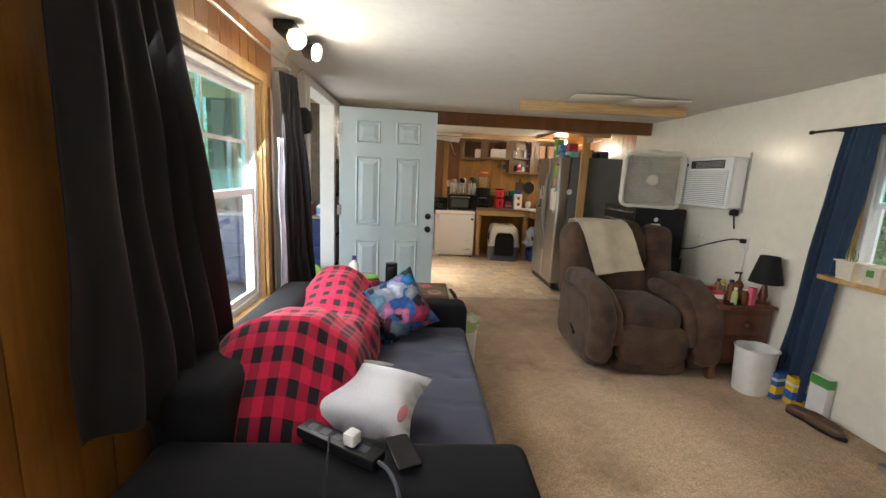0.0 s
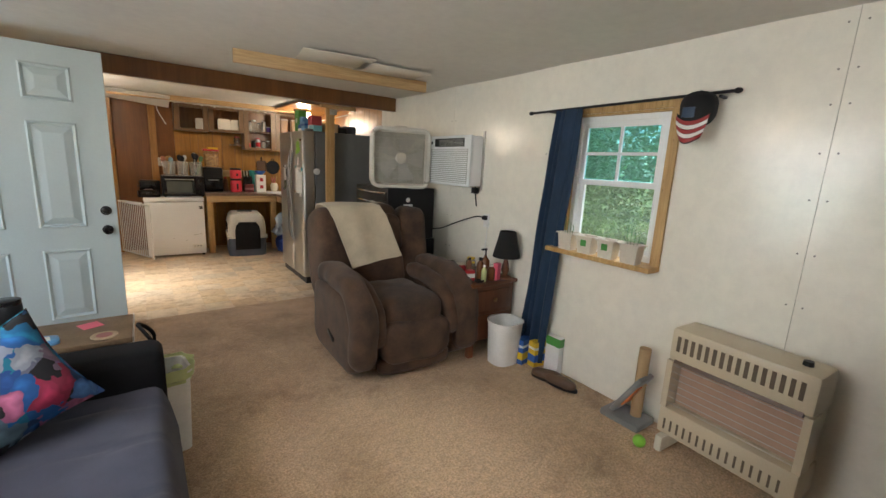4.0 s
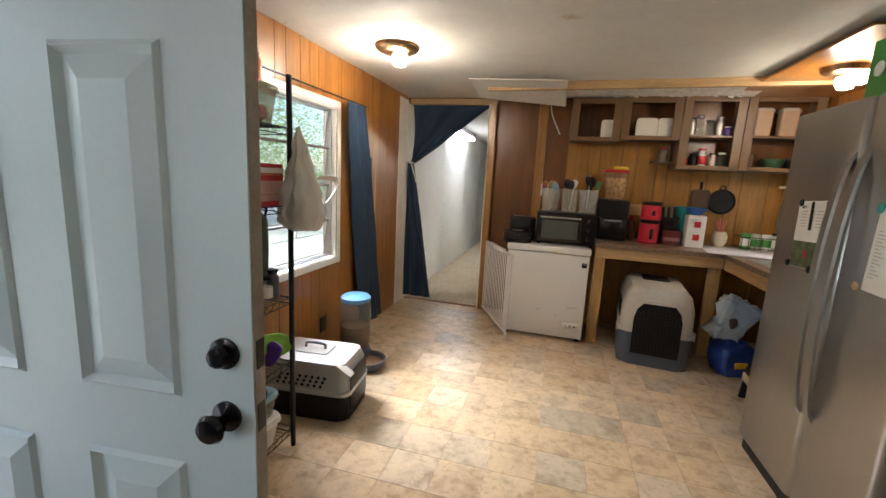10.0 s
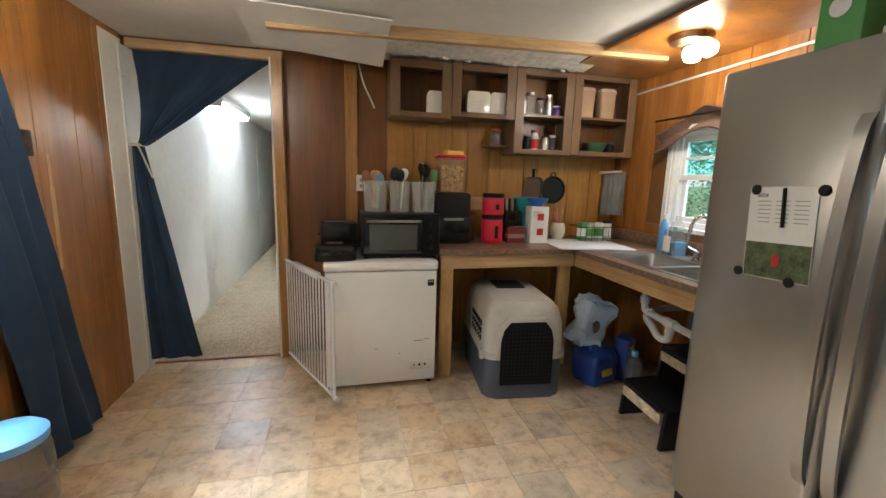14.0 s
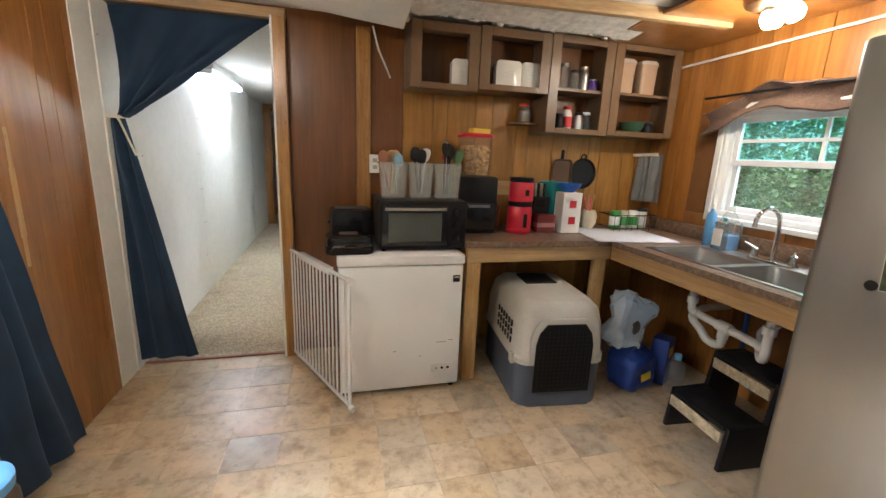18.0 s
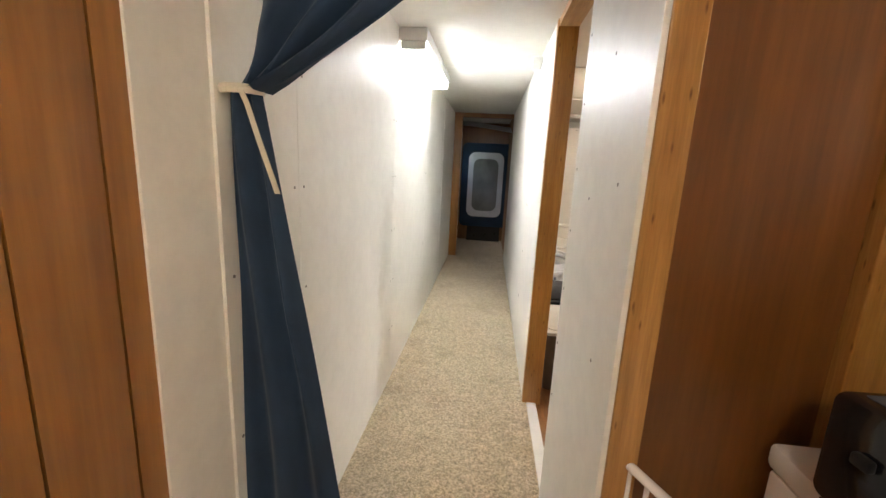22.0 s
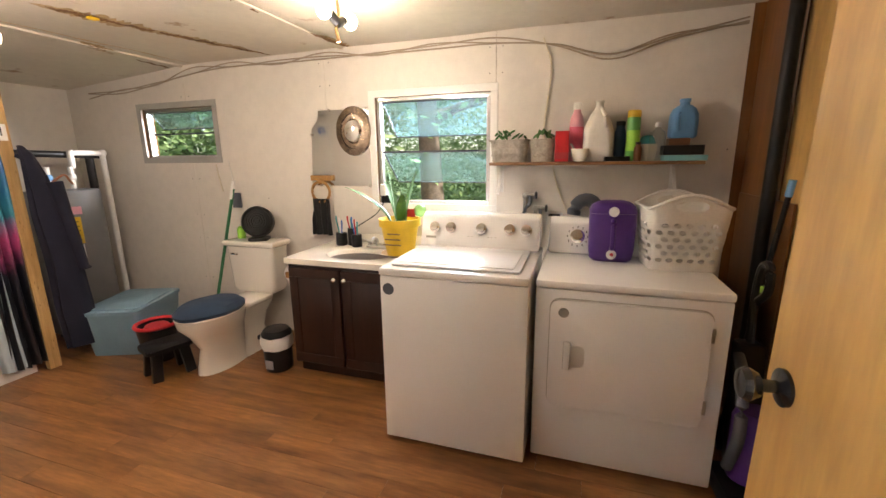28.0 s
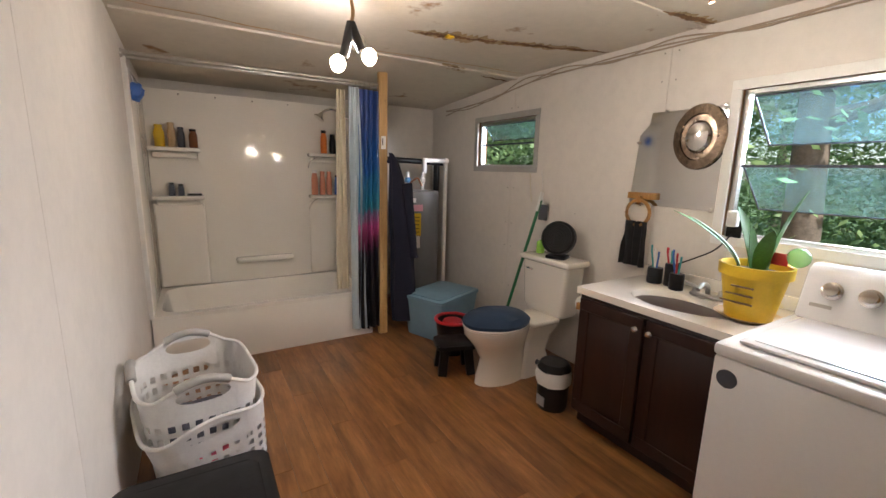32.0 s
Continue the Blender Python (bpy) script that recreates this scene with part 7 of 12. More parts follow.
part("wire", _w, M["iron"], rk)
for k, (x, mt) in enumerate(((-0.12, GREEN), (-0.05, P("green_cream", 0.5, 0.5, 0.38)), (0.03, WHITE), (0.10, P("green_cream", 0.5, 0.5, 0.38)))):
    jar("cup", "printed green and cream cup in the rack", 3.42 + x, 7.15, 0.895, 0.036, 0.15, mt, M["black"] if k == 3 else None, cat="cup", wrap=WHITE if k in (0, 3) else GREEN, group="cups in the rack")
ub = thing("utensil_crock", "round cream crock of brushes and spoons", "crock", 3.13, 7.22, 0.89)
part("crock", lathe([(0.035, 0), (0.055, 0.04), (0.06, 0.09), (0.045, 0.13), (0.04, 0.13), (0.05, 0.09), (0, 0.02)], 20), P("cream_plastic", 0.7, 0.64, 0.5), ub)
for j in range(4):
    part("utensil", rod((0, 0, 0.05), (-0.03 + 0.025 * j, 0.02, 0.22 + 0.02 * (j % 2)), 0.006, 6), M["pine"] if j % 2 else PINK, ub)
tn = thing("hand_towel", "grey hand towel hanging from a wooden peg", "towel", 3.66, 7.30, 1.18, -60)
part("cloth", drape(-0.09, 0.09, -0.10, 0.25, 3, 0.02, 0.0, 1.1, seed=9, n=24, m=14), M["grey_cloth"], tn)
part("peg", rod((-0.12, -0.03, 0.24), (0.05, 0.0, 0.25), 0.012, 10), CREAM, tn)
pn = thing("hanging_pan", "dark round griddle hanging on the panelled wall", "pan", 3.16, NY - 0.004, 1.27)
o = part("pan", lathe([(0.10, 0), (0.112, 0.018), (0.106, 0.018), (0.096, 0.005), (0, 0.004)], 30), M["iron"], pn)
o.matrix_basis = pose(0, 0, 0, 90, 0, 0)
part("grip", tube(smooth_line([(-0.02, -0.008, 0.105), (-0.016, -0.01, 0.135), (0.016, -0.01, 0.135), (0.02, -0.008, 0.105)], 4), 0.005, 8), M["iron"], pn)
pn = thing("hanging_pan", "small square brown pan hanging on the panelled wall", "pan", 2.985, NY - 0.004, 1.28, 0)
o = part("pan", loft([(0.068, 0.080, 0.025, 0, 0), (0.078, 0.090, 0.03, 0.022, 0), (0.074, 0.086, 0.028, 0.0225, 0), (0.064, 0.076, 0.022, 0.008, 0)]), P("brown_leather", 0.11, 0.06, 0.035), pn)
o.matrix_basis = pose(0, 0, 0, 90, 0, 0)
part("handle", box(-0.012, -0.014, 0.085, 0.012, -0.002, 0.155, 0.004), M["black"], pn)
bt = thing("soap_jug", "clear blue detergent jug with a white label by the sink", "jug", 3.60, 6.52, 0.88)
part("body", sway(slab(rounded(0.07, 0.045, 0.025), 0, 0.17, 0.012), 0.002, 6), M["bottle_clear"], bt)
part("liquid", slab(rounded(0.064, 0.04, 0.022), 0.006, 0.09), SKYBLUE, bt)
part("shoulder", lathe([(0.05, 0.17), (0.03, 0.22), (0.018, 0.23), (0.018, 0.26)], 16), M["bottle_clear"], bt)
part("paper_label", box(-0.072, -0.03, 0.03, -0.0705, 0.03, 0.13), WHITE, bt, "", False)
bottle("brush_bottle", "blue dish soap bottle by the sink", 3.62, 6.66, 0.88, 0.03, 0.26, SKYBLUE, WHITE, 0.35)
bottle("brush_bottle", "small clear soap bottle by the faucet", 3.66, 6.60, 0.88, 0.028, 0.18, M["bottle_clear"], TEAL, 0.4)
pp = thing("drain_pipe", "white plastic drain pipes under the sink", "pipe", 3.33, 6.2, 0)
part("pipe", tube(smooth_line([(0, 0.22, 0.70), (0, 0.22, 0.58), (0.01, 0.2, 0.55), (0.02, 0.0, 0.53), (0.02, -0.2, 0.52)], 5), 0.021, 10), WHITE, pp)
part("pipe", tube(smooth_line([(0, -0.22, 0.70), (0, -0.22, 0.56), (0, -0.22, 0.48), (0.06, -0.16, 0.45), (0.13, -0.1, 0.5), (0.2, -0.05, 0.53), (0.37, 0, 0.53)], 5), 0.021, 10), WHITE, pp)
for y in (0.22, -0.22):
    part("coupling", lathe([(0.03, 0.6), (0.03, 0.64)], 12, at=(0, y, 0)), WHITE, pp)
part("tee", join(rod((0.02, -0.02, 0.53), (0.02, 0.06, 0.535), 0.029, 12), rod((0.02, 0.02, 0.535), (0.02, 0.02, 0.47), 0.027, 12)), WHITE, pp)
part("trap", tube(smooth_line([(0.02, 0.02, 0.48), (0.02, 0.03, 0.43), (0.02, 0.10, 0.42), (0.03, 0.17, 0.46), (0.04, 0.24, 0.50), (0.16, 0.30, 0.52), (0.37, 0.30, 0.53)], 5), 0.022, 10), WHITE, pp)
for y, z in ((0.19, 0.549), (-0.19, 0.52)):
    part("slip_nut", rod((0.015, y - 0.014, z), (0.015, y + 0.014, z), 0.029, 12), WHITE, pp)
part("hose", tube(smooth_line([(0.2, 0.05, 0.85), (0.22, 0.06, 0.5), (0.25, 0.05, 0.2), (0.37, 0.02, 0.1)], 6), 0.012, 8), BLUE, pp, "blue water hose")

# pet crate, bags and step stool under the worktop
dc = thing("pet_crate", "large beige and charcoal plastic pet crate", "pet crate", 2.60, 6.83, 0, -6)
part("lower_shell", slab(rounded(0.25, 0.36, 0.07), 0.0, 0.26, 0.015), M["dark_grey"], dc)
b = bmesh.new()
rs = [[b.verts.new((px * k, py * k2, z)) for px, py in rounded(0.262, 0.372, 0.08)] for k, k2, z in ((1, 1, 0.261), (1.0, 1.0, 0.29), (0.97, 0.97, 0.30), (0.95, 0.95, 0.46), (0.86, 0.88, 0.56), (0.72, 0.78, 0.60), (0.5, 0.6, 0.605))]
for p, q in zip(rs, rs[1:]):
    for i in range(len(p)):
        b.faces.new((p[i], p[(i + 1) % len(p)], q[(i + 1) % len(p)], q[i]))
b.faces.new(rs[-1])
bmesh.ops.recalc_face_normals(b, faces=b.faces)
part("upper_shell", b, M["crate_beige"], dc)
ARCH = lambda w, lo, hi: [(-w, lo), (w, lo), (w, hi - 0.12), (w * 0.9, hi - 0.05), (w * 0.66, hi), (-w * 0.66, hi), (-w * 0.9, hi - 0.05), (-w, hi - 0.12)]
part("door_surround", at(slab(ARCH(0.195, 0.24, 0.50), 0, 0.014, 0.004), 0, -0.358, 0.03, 90), M["crate_beige"], dc)
part("doorway", at(slab(ARCH(0.165, 0.06, 0.46), 0, 0.006), 0, -0.372, 0.04, 90), M["black"], dc, "dark doorway behind the wire")
_w = bmesh.new()
for k in range(13):
    x = -0.144 + 0.024 * k
    rod((x, -0.383, 0.13), (x, -0.383, 0.47 - 0.10 * max(0, abs(x) - 0.09) / 0.06), 0.0022, 5, _w)
for k in range(14):
    rod((-0.148, -0.384, 0.12 + 0.024 * k), (0.148, -0.384, 0.12 + 0.024 * k), 0.0018, 5, _w)
part("wire_door", _w, M["iron"], dc)
for s in (-1, 1):
    for k in range(6):
        for j in range(3):
            part("vent_slot", box(s * 0.2555 - 0.004, -0.22 + 0.05 * k, 0.33 + 0.05 * j, s * 0.2555 + 0.004, -0.205 + 0.05 * k, 0.365 + 0.05 * j), M["black"], dc, "", False)
    part("latch", box(s * 0.262 - 0.012, -0.30, 0.24, s * 0.262 + 0.012, -0.25, 0.30, 0.004), M["crate_beige"], dc)
part("top_mat", box(-0.10, 0.02, 0.6055, 0.10, 0.22, 0.612), M["iron"], dc, "", False)
fb = thing("bag", "blue and yellow bag of pet food under the sink", "bag", 3.14, 6.60, 0, 20)
part("sack", sway(sway(at(puff(0.14, 0.10, 0.125, 0.5, 36, 22), 0, 0, 0.125), 0.03, 9), 0.014, 28, 2), P("royal_blue_sack", 0.02, 0.05, 0.24), fb)
part("print", at(box(-0.05, -0.004, -0.022, 0.05, 0.004, 0.022, 0.003), -0.02, -0.112, 0.11, -8), YELLOW, fb, "yellow printed panel")
part("fold", sway(at(puff(0.10, 0.03, 0.03, 0.6), 0.0, 0, 0.245, 0, 12), 0.014, 20), P("royal_blue_sack", 0.02, 0.05, 0.24), fb)
gb2 = thing("bag", "crumpled pale blue plastic bag slumped on the pet food", "bag", 3.10, 6.66, 0.24, 15)
part("sack", sway(sway(at(puff(0.13, 0.09, 0.17, 0.45, 40, 26), 0, 0, 0.165, 0, 24), 0.05, 8, 4), 0.022, 30, 6), clear("pale_blue_bag", (0.62, 0.74, 0.85), 0.25, 0.25), gb2)
part("dark_tear", sway(at(puff(0.028, 0.01, 0.04, 0.8), -0.05, -0.11, 0.17), 0.01, 30), P("dark_clutter", 0.09, 0.07, 0.06), gb2, "dark hole in the bag")
yb = thing("carton", "small blue and yellow carton tipped under the sink", "box", 3.36, 6.60, 0.0, 30)
part("body", box(-0.06, -0.05, 0, 0.06, 0.05, 0.30, 0.006), P("royal_blue_sack", 0.02, 0.05, 0.24), yb)
part("print", box(-0.04, -0.0525, 0.19, 0.03, -0.0501, 0.25), YELLOW, yb, "yellow printed panel", False)
bottle("water_bottle", "clear plastic water bottle on the kitchen floor", 3.30, 6.42, 0, 0.05, 0.28, M["bottle_clear"], SKYBLUE, 0.35)
st = thing("step_stool", "black two-step stool with worn cream treads", "step stool", 3.26, 6.02, 0, -4)
for s in (-1, 1):
    part("side", slab([(-0.22, 0.0), (0.2, 0.0), (0.2, 0.42), (0.02, 0.42), (0.0, 0.22), (-0.2, 0.22)], -0.012, 0.012, 0.004), M["black"], st).matrix_basis = pose(0, s * 0.17, 0, 90, 0, 0)
part("tread", box(-0.21, -0.157, 0.195, 0.0, 0.157, 0.22, 0.004), M["black"], st)
part("tread", box(0.01, -0.157, 0.395, 0.2, 0.157, 0.42, 0.004), M["black"], st)
part("riser", box(-0.222, -0.157, 0.135, -0.208, 0.157, 0.19, 0.003), surf("worn_cream", (0.55, 0.45, 0.28), 0.7, var=0.5, scale=20), st, "chipped cream panel")
part("riser", box(-0.002, -0.157, 0.335, 0.01, 0.157, 0.39, 0.003), bpy.data.materials["worn_cream"], st, "chipped cream panel")

# wall cabinets: open face frames with shelves
def wall_cabinet(x0, x1, z0, z1, shelves, label):
    c = thing("wall_cabinet", label, "cabinet", x0, 7.18, z0, 0, "open wall cabinets")
    w, h, d = x1 - x0, z1 - z0, NY - 7.182
    mt = M["brown_paint"]
    part("side", box(0, 0.02, 0, 0.015, d, h), mt, c, "", False)
    part("side", box(w - 0.015, 0.02, 0, w, d, h), mt, c, "", False)
    part("bottom", box(0.015, 0.02, 0, w - 0.015, d, 0.015), mt, c, "", False)
    part("top", box(0.015, 0.02, h - 0.015, w - 0.015, d, h), mt, c, "", False)
    part("back", box(0.015, d - 0.006, 0.015, w - 0.015, d, h - 0.015), M["panel_dark"], c, "", False)
    f = bmesh.new()
    for a, b2, p, q in ((0, 0.068, 0, h), (w - 0.068, w, 0, h), (0.068, w - 0.068, 0, 0.035), (0.068, w - 0.068, h - 0.05, h)):
        box(a + 0.0005, 0, p, b2 - 0.0005, 0.019, q, 0.002, f, 1)
    part("face_frame", f, mt, c, "", False)
    for s in shelves:
        part("shelf", box(0.016, 0.025, s, w - 0.016, d - 0.007, s + 0.018), mt, c, "", False)
    return c


wall_cabinet(1.80, 2.225, 1.75, 2.12, [], "shallow open wall cabinet painted brown")
wall_cabinet(2.228, 2.70, 1.77, 2.13, [], "shallow open wall cabinet painted brown")
wall_cabinet(2.703, 3.165, 1.535, 2.14, [0.27], "open brown wall cabinet with one shelf of jars")
wall_cabinet(3.168, 3.70, 1.54, 2.14, [0.27], "open brown wall cabinet with one shelf of cups")
for x, z in ((2.15, 1.766), (2.44, 1.786), (2.615, 1.786)):
    l = thing("container", "white square lidded food container standing on edge", "container", x, 7.24, z, 0, "white containers")
    o = part("body", slab(rounded(0.082, 0.082, 0.02), 0, 0.05, 0.006), WHITE, l)
    o.matrix_basis = pose(0, 0.05, 0.085, 90, 0, 0)
    o = part("lid", slab(rounded(0.086, 0.086, 0.024), 0, 0.012, 0.003), M["porcelain"], l)
    o.matrix_basis = pose(0, 0.0, 0.087, 90, 0, 0)
    for k in range(3):
        part("rib", box(-0.04, -0.0145, 0.06 + 0.024 * k, 0.04, -0.0122, 0.066 + 0.024 * k), WHITE, l, "", False)
_r = random.Random(11)
for k, (x, z, mt, cp, hh) in enumerate(((2.80, 1.824, M["steel"], M["black"], 0.15), (2.87, 1.824, M["bottle_clear"], M["steel"], 0.17), (2.94, 1.824, M["bottle_clear"], M["black"], 0.13), (3.02, 1.824, M["steel"], M["steel"], 0.16), (3.08, 1.824, PURPLE, WHITE, 0.08), (2.78, 1.551, RED, GREEN, 0.10), (2.85, 1.551, M["black"], M["black"], 0.12), (2.92, 1.551, WHITE, RED, 0.17), (3.00, 1.551, M["steel"], M["black"], 0.13), (3.07, 1.551, M["bottle_clear"], WHITE, 0.14))):
    jar("jar", "small jar or cup on the cabinet shelf", x, 7.28 + 0.02 * (k % 2), z, 0.034, hh, mt, cp, cat="jar", group="jars in the cabinets", wrap=RED if k == 7 else None)
for x in (3.32, 3.50):
    tub("container", "tall translucent food container in the cabinet", x, 7.29, 1.829, 0.13, 0.10, 0.20, P("frosted_tan", 0.55, 0.38, 0.24), M["beige_plastic"], 0.9, group="tall containers")
jar("jar", "clear stemmed jar in the cabinet", 3.27, 7.28, 1.556, 0.035, 0.14, M["bottle_clear"], None)
bowl4 = thing("bowl", "dark green bowl in the cabinet", "bowl", 3.44, 7.29, 1.556)
part("bowl", lathe([(0.04, 0), (0.08, 0.05), (0.09, 0.09), (0.083, 0.09), (0.07, 0.05), (0, 0.012)], 22), P("dark_green_metal", 0.05, 0.12, 0.06), bowl4)
jar("jar", "dark jar at the back of the cabinet", 3.58, 7.3, 1.556, 0.045, 0.10, M["black"], M["dark_grey"])
jar("spice_jar", "small clear jar with a red lid on a wall ledge", 2.62, 7.335, 1.60, 0.045, 0.12, M["clear_plastic"], RED, P("brown_leather", 0.11, 0.06, 0.035))
lg = thing("wall_ledge", "narrow ledge fixed to the panelling under the cabinets", "ledge", 2.62, 7.35, 1.585)
part("board", box(-0.09, -0.07, 0, 0.09, 0.068, 0.014, 0.003), M["brown_paint"], lg)
setting("chair_rail", box(2.38, NY - 0.008, 1.10, 2.70, NY, 1.20, 0.002), M["pine_x"], "bare pine patch on the panelled wall", "trim")

# torn ceiling edge and lamps
tp = thing("torn_ceiling_flap", "sagging torn flap of white ceiling board", "ceiling board", 0, 0, 0)
part("board", sheet(14, 6, lambda u, v: (0.98 + 0.76 * u, 6.55 + 0.52 * v, 2.150 - (0.05 + 0.05 * u) * v ** 1.4 - 0.02 * u), 0.008), M["ceiling"], tp)
crumbs = thing("torn_plaster", "ragged crumbled edge of ceiling board", "ceiling board")
CRUMB = surf("crumbled_board", (0.80, 0.77, 0.70), 0.9, var=0.25, scale=20)
def _torn(u, v):
    x = 1.745 + 1.40 * u
    end = 7.03 + 0.035 * noise.noise(Vector((x * 4, 2, 0))) + 0.05 * abs(noise.noise(Vector((x * 15, 5, 0)))) + 0.025 * noise.noise(Vector((x * 45, 7, 0)))
    return (x, 6.72 + (end - 6.72) * v, CK - 0.012 - 0.035 * v - 0.02 * v ** 3 * max(0.0, noise.noise(Vector((x * 11, 3, 0)))))
part("torn_board", sheet(160, 6, _torn, 0.007), CRUMB, crumbs)
_lumps = []
for k in range(6):
    _l = sway(puff(0.03, 0.018, 0.013, 0.7, 8, 6), 0.012, 30, k)
    _lumps.append(part("crumb", _l, CRUMB, crumbs))
for k in range(40):
    x, s = 1.76 + 1.36 * _r.random(), _r.uniform(0.3, 0.9)
    _m = pose(x, 7.03 + 0.05 * _r.random(), 2.108 + 0.012 * _r.random(), 0, 0, _r.uniform(-30, 30)) @ Matrix.Scale(s, 4)
    if k < 6:
        _lumps[k].matrix_basis = _m
    else:
        share(_lumps[k % 6], crumbs, _m, "crumb")
def dome_lamp(name, x, y, z, label, r=0.14, power=11):
    l = thing(name, label, "lamp", x, y, z)
    part("base", lathe([(r, 0), (r, -0.012), (r * 0.93, -0.03), (r * 0.66, -0.045), (r * 0.6, -0.045)], 32), M["brass"], l)
    part("socket", lathe([(0.03, -0.02), (0.03, -0.06)], 14), WHITE, l)
    bl = lathe([(0.02, 0.02), (0.045, 0), (0.05, -0.03), (0.035, -0.06), (0.0, -0.07)], 16)
    part("bulb", at(bl, 0.02, 0, -0.06), BULB, l, "lit warm bulb")
    lamp(name + "_light", "POINT", pose(x, y, z - 0.17), power, WARM, 0.05)
    return l


dome_lamp("ceiling_lamp", 0.69, 5.74, CK, "round bronze ceiling lamp with a bare lit bulb")
kl = dome_lamp("sink_lamp", 3.30, 6.27, 2.12, "small ceiling lamp over the sink with a lit bulb", 0.11, 6.5)
part("bulb", at(lathe([(0.02, 0.02), (0.04, 0), (0.045, -0.03), (0.03, -0.055), (0.0, -0.06)], 14), 0.06, -0.05, -0.05, 0, -40), glow("dim_bulb", (1.0, 0.75, 0.42), 8), kl, "second dimmer bulb")
setting("soffit", box(3.02, 5.55, 2.12, EX, 7.16, 2.135, 0.003), M["panel"], "wood panel soffit over the sink", "trim")
val = thing("valance", "dark brown and tan cloth bunched over the kitchen window", "valance", 3.66, 6.28, 1.62, 90)
part("cloth", sway(sheet(40, 10, lambda u, v: (-0.62 + 1.2 * u, 0.02 * math.sin(14 * u) - 0.06 * math.sin(math.pi * v), 0.10 + 0.10 * math.sin(math.pi * u) - 0.14 * v + 0.03 * math.sin(11 * u)), 0.012), 0.02, 7), surf("brown_valance_cloth", (0.16, 0.10, 0.07), 0.9, var=0.6, scale=4), val)
part("rod", rod((-0.64, 0, 0.16), (0.62, 0, 0.16), 0.008), M["iron"], val)
pipe = thing("conduit", "white conduit pipe along the panelled wall", "pipe")
part("pipe", rod((3.72, 5.6, 2.05), (3.72, 7.38, 2.02), 0.008), WHITE, pipe)
cable("cable", "white cord dangling from the torn ceiling", [(1.60, 7.36, 2.10), (1.63, 7.35, 1.98), (1.68, 7.37, 1.88), (1.71, 7.39, 1.82)], 0.006, WHITE)
ko = thing("wall_outlet", "white outlet box on the panelled wall", "outlet", 1.615, NY - 0.035, 1.29)
part("box", box(-0.03, -0.01, -0.05, 0.03, 0.035, 0.05, 0.003), WHITE, ko)
part("plate", box(-0.036, -0.014, -0.058, 0.036, -0.0105, 0.058, 0.002), WHITE, ko)
for z in (-0.022, 0.022):
    part("socket", box(-0.014, -0.0152, z - 0.012, 0.014, -0.0142, z + 0.012), M["grey_plastic"], ko, "", False)
wo = thing("wall_outlet", "brown outlet low on the panelled wall", "outlet", WX, 5.73, 0.25)
part("plate", box(0, -0.035, -0.057, 0.006, 0.035, 0.057, 0.002), M["black"], wo)

# refrigerator with papers and boxes
fg = thing("refrigerator", "stainless side-by-side refrigerator with dark grey sides", "refrigerator", 2.80, 5.105, 0)
part("cabinet", box(0.145, -0.455, 0.03, 0.928, 0.455, 1.735, 0.01), M["fridge_side"], fg)
for y0, y1 in ((-0.455, -0.052), (-0.046, 0.455)):
    d = part("fridge_door", at(loft([(0.066, (y1 - y0) / 2 - 0.004, 0.030, 0.10, 0), (0.070, (y1 - y0) / 2, 0.032, 0.106, 0), (0.070, (y1 - y0) / 2, 0.032, 1.722, 0), (0.064, (y1 - y0) / 2 - 0.006, 0.028, 1.73, 0)], 6), 0.070, (y0 + y1) / 2, 0), M["steel_v"], fg)
    yc = -0.09 if y0 < -0.1 else -0.008
    part("handle", sheet(1, 30, lambda u, v, yc=yc: (0.002 - 0.055 * math.sin(math.pi * v) ** 0.45, yc + (u - 0.5) * 0.034, 0.47 + 1.07 * v), 0.012), M["steel_v"], d, "long flat steel handle")
part("kick_plate", box(0.03, -0.44, 0.02, 0.09, 0.44, 0.095), M["black"], fg)
for sy in (-0.4, 0.4):
    part("roller", at(lathe([(0.03, -0.02), (0.03, 0.02)], 10), 0.2, sy, 0.03, 90), M["black"], fg)
part("hinge_cover", box(0.05, -0.44, 1.7305, 0.13, -0.36, 1.755, 0.006), M["fridge_side"], fg)
part("badge", box(-0.001, -0.42, 1.62, 0.0, -0.33, 1.645), M["chrome"], fg, "small raised maker's badge", False)


def paper(name, label, y0, y1, z0, z1, lines, lean=0.0, x=2.797):
    t = thing(name, label, "paper", x, (y0 + y1) / 2, (z0 + z1) / 2)
    t.matrix_world = pose(x, (y0 + y1) / 2, (z0 + z1) / 2, lean, 0, 0)
    w, h = abs(y1 - y0) / 2, (z1 - z0) / 2
    part("sheet", box(-0.0012, -w, -h, 0, w, h), M["paper"], t, "", False)
    for a, b2, z, th in lines:
        part("print", box(-0.0018, a * w, z * h, -0.0013, b2 * w, z * h + th), M["grey_plastic"], t, "", False)
    return t


cal = paper("calendar", "paper calendar page with a bird photograph and a pen", 5.17, 5.375, 1.055, 1.345, [(-0.8 + 0.55 * (k % 3), -0.4 + 0.55 * (k % 3), 0.68 - 0.09 * (k // 3), 0.003) for k in range(18)], -3)
lettering("2024", 0.018, M["ink"], cal, pose(-0.0018, 0.06, 0.118, 90, 0, -90))
part("photo", box(-0.0019, -0.10, -0.142, -0.0013, 0.10, -0.03), surf("garden_photo", (0.12, 0.15, 0.07), 0.5, var=0.7, scale=30), cal, "dull green photograph", False)
part("bird", at(puff(0.001, 0.012, 0.02, 0.9, 10, 8), -0.002, 0.0, -0.085), RED, cal, "red bird shape in the photograph")
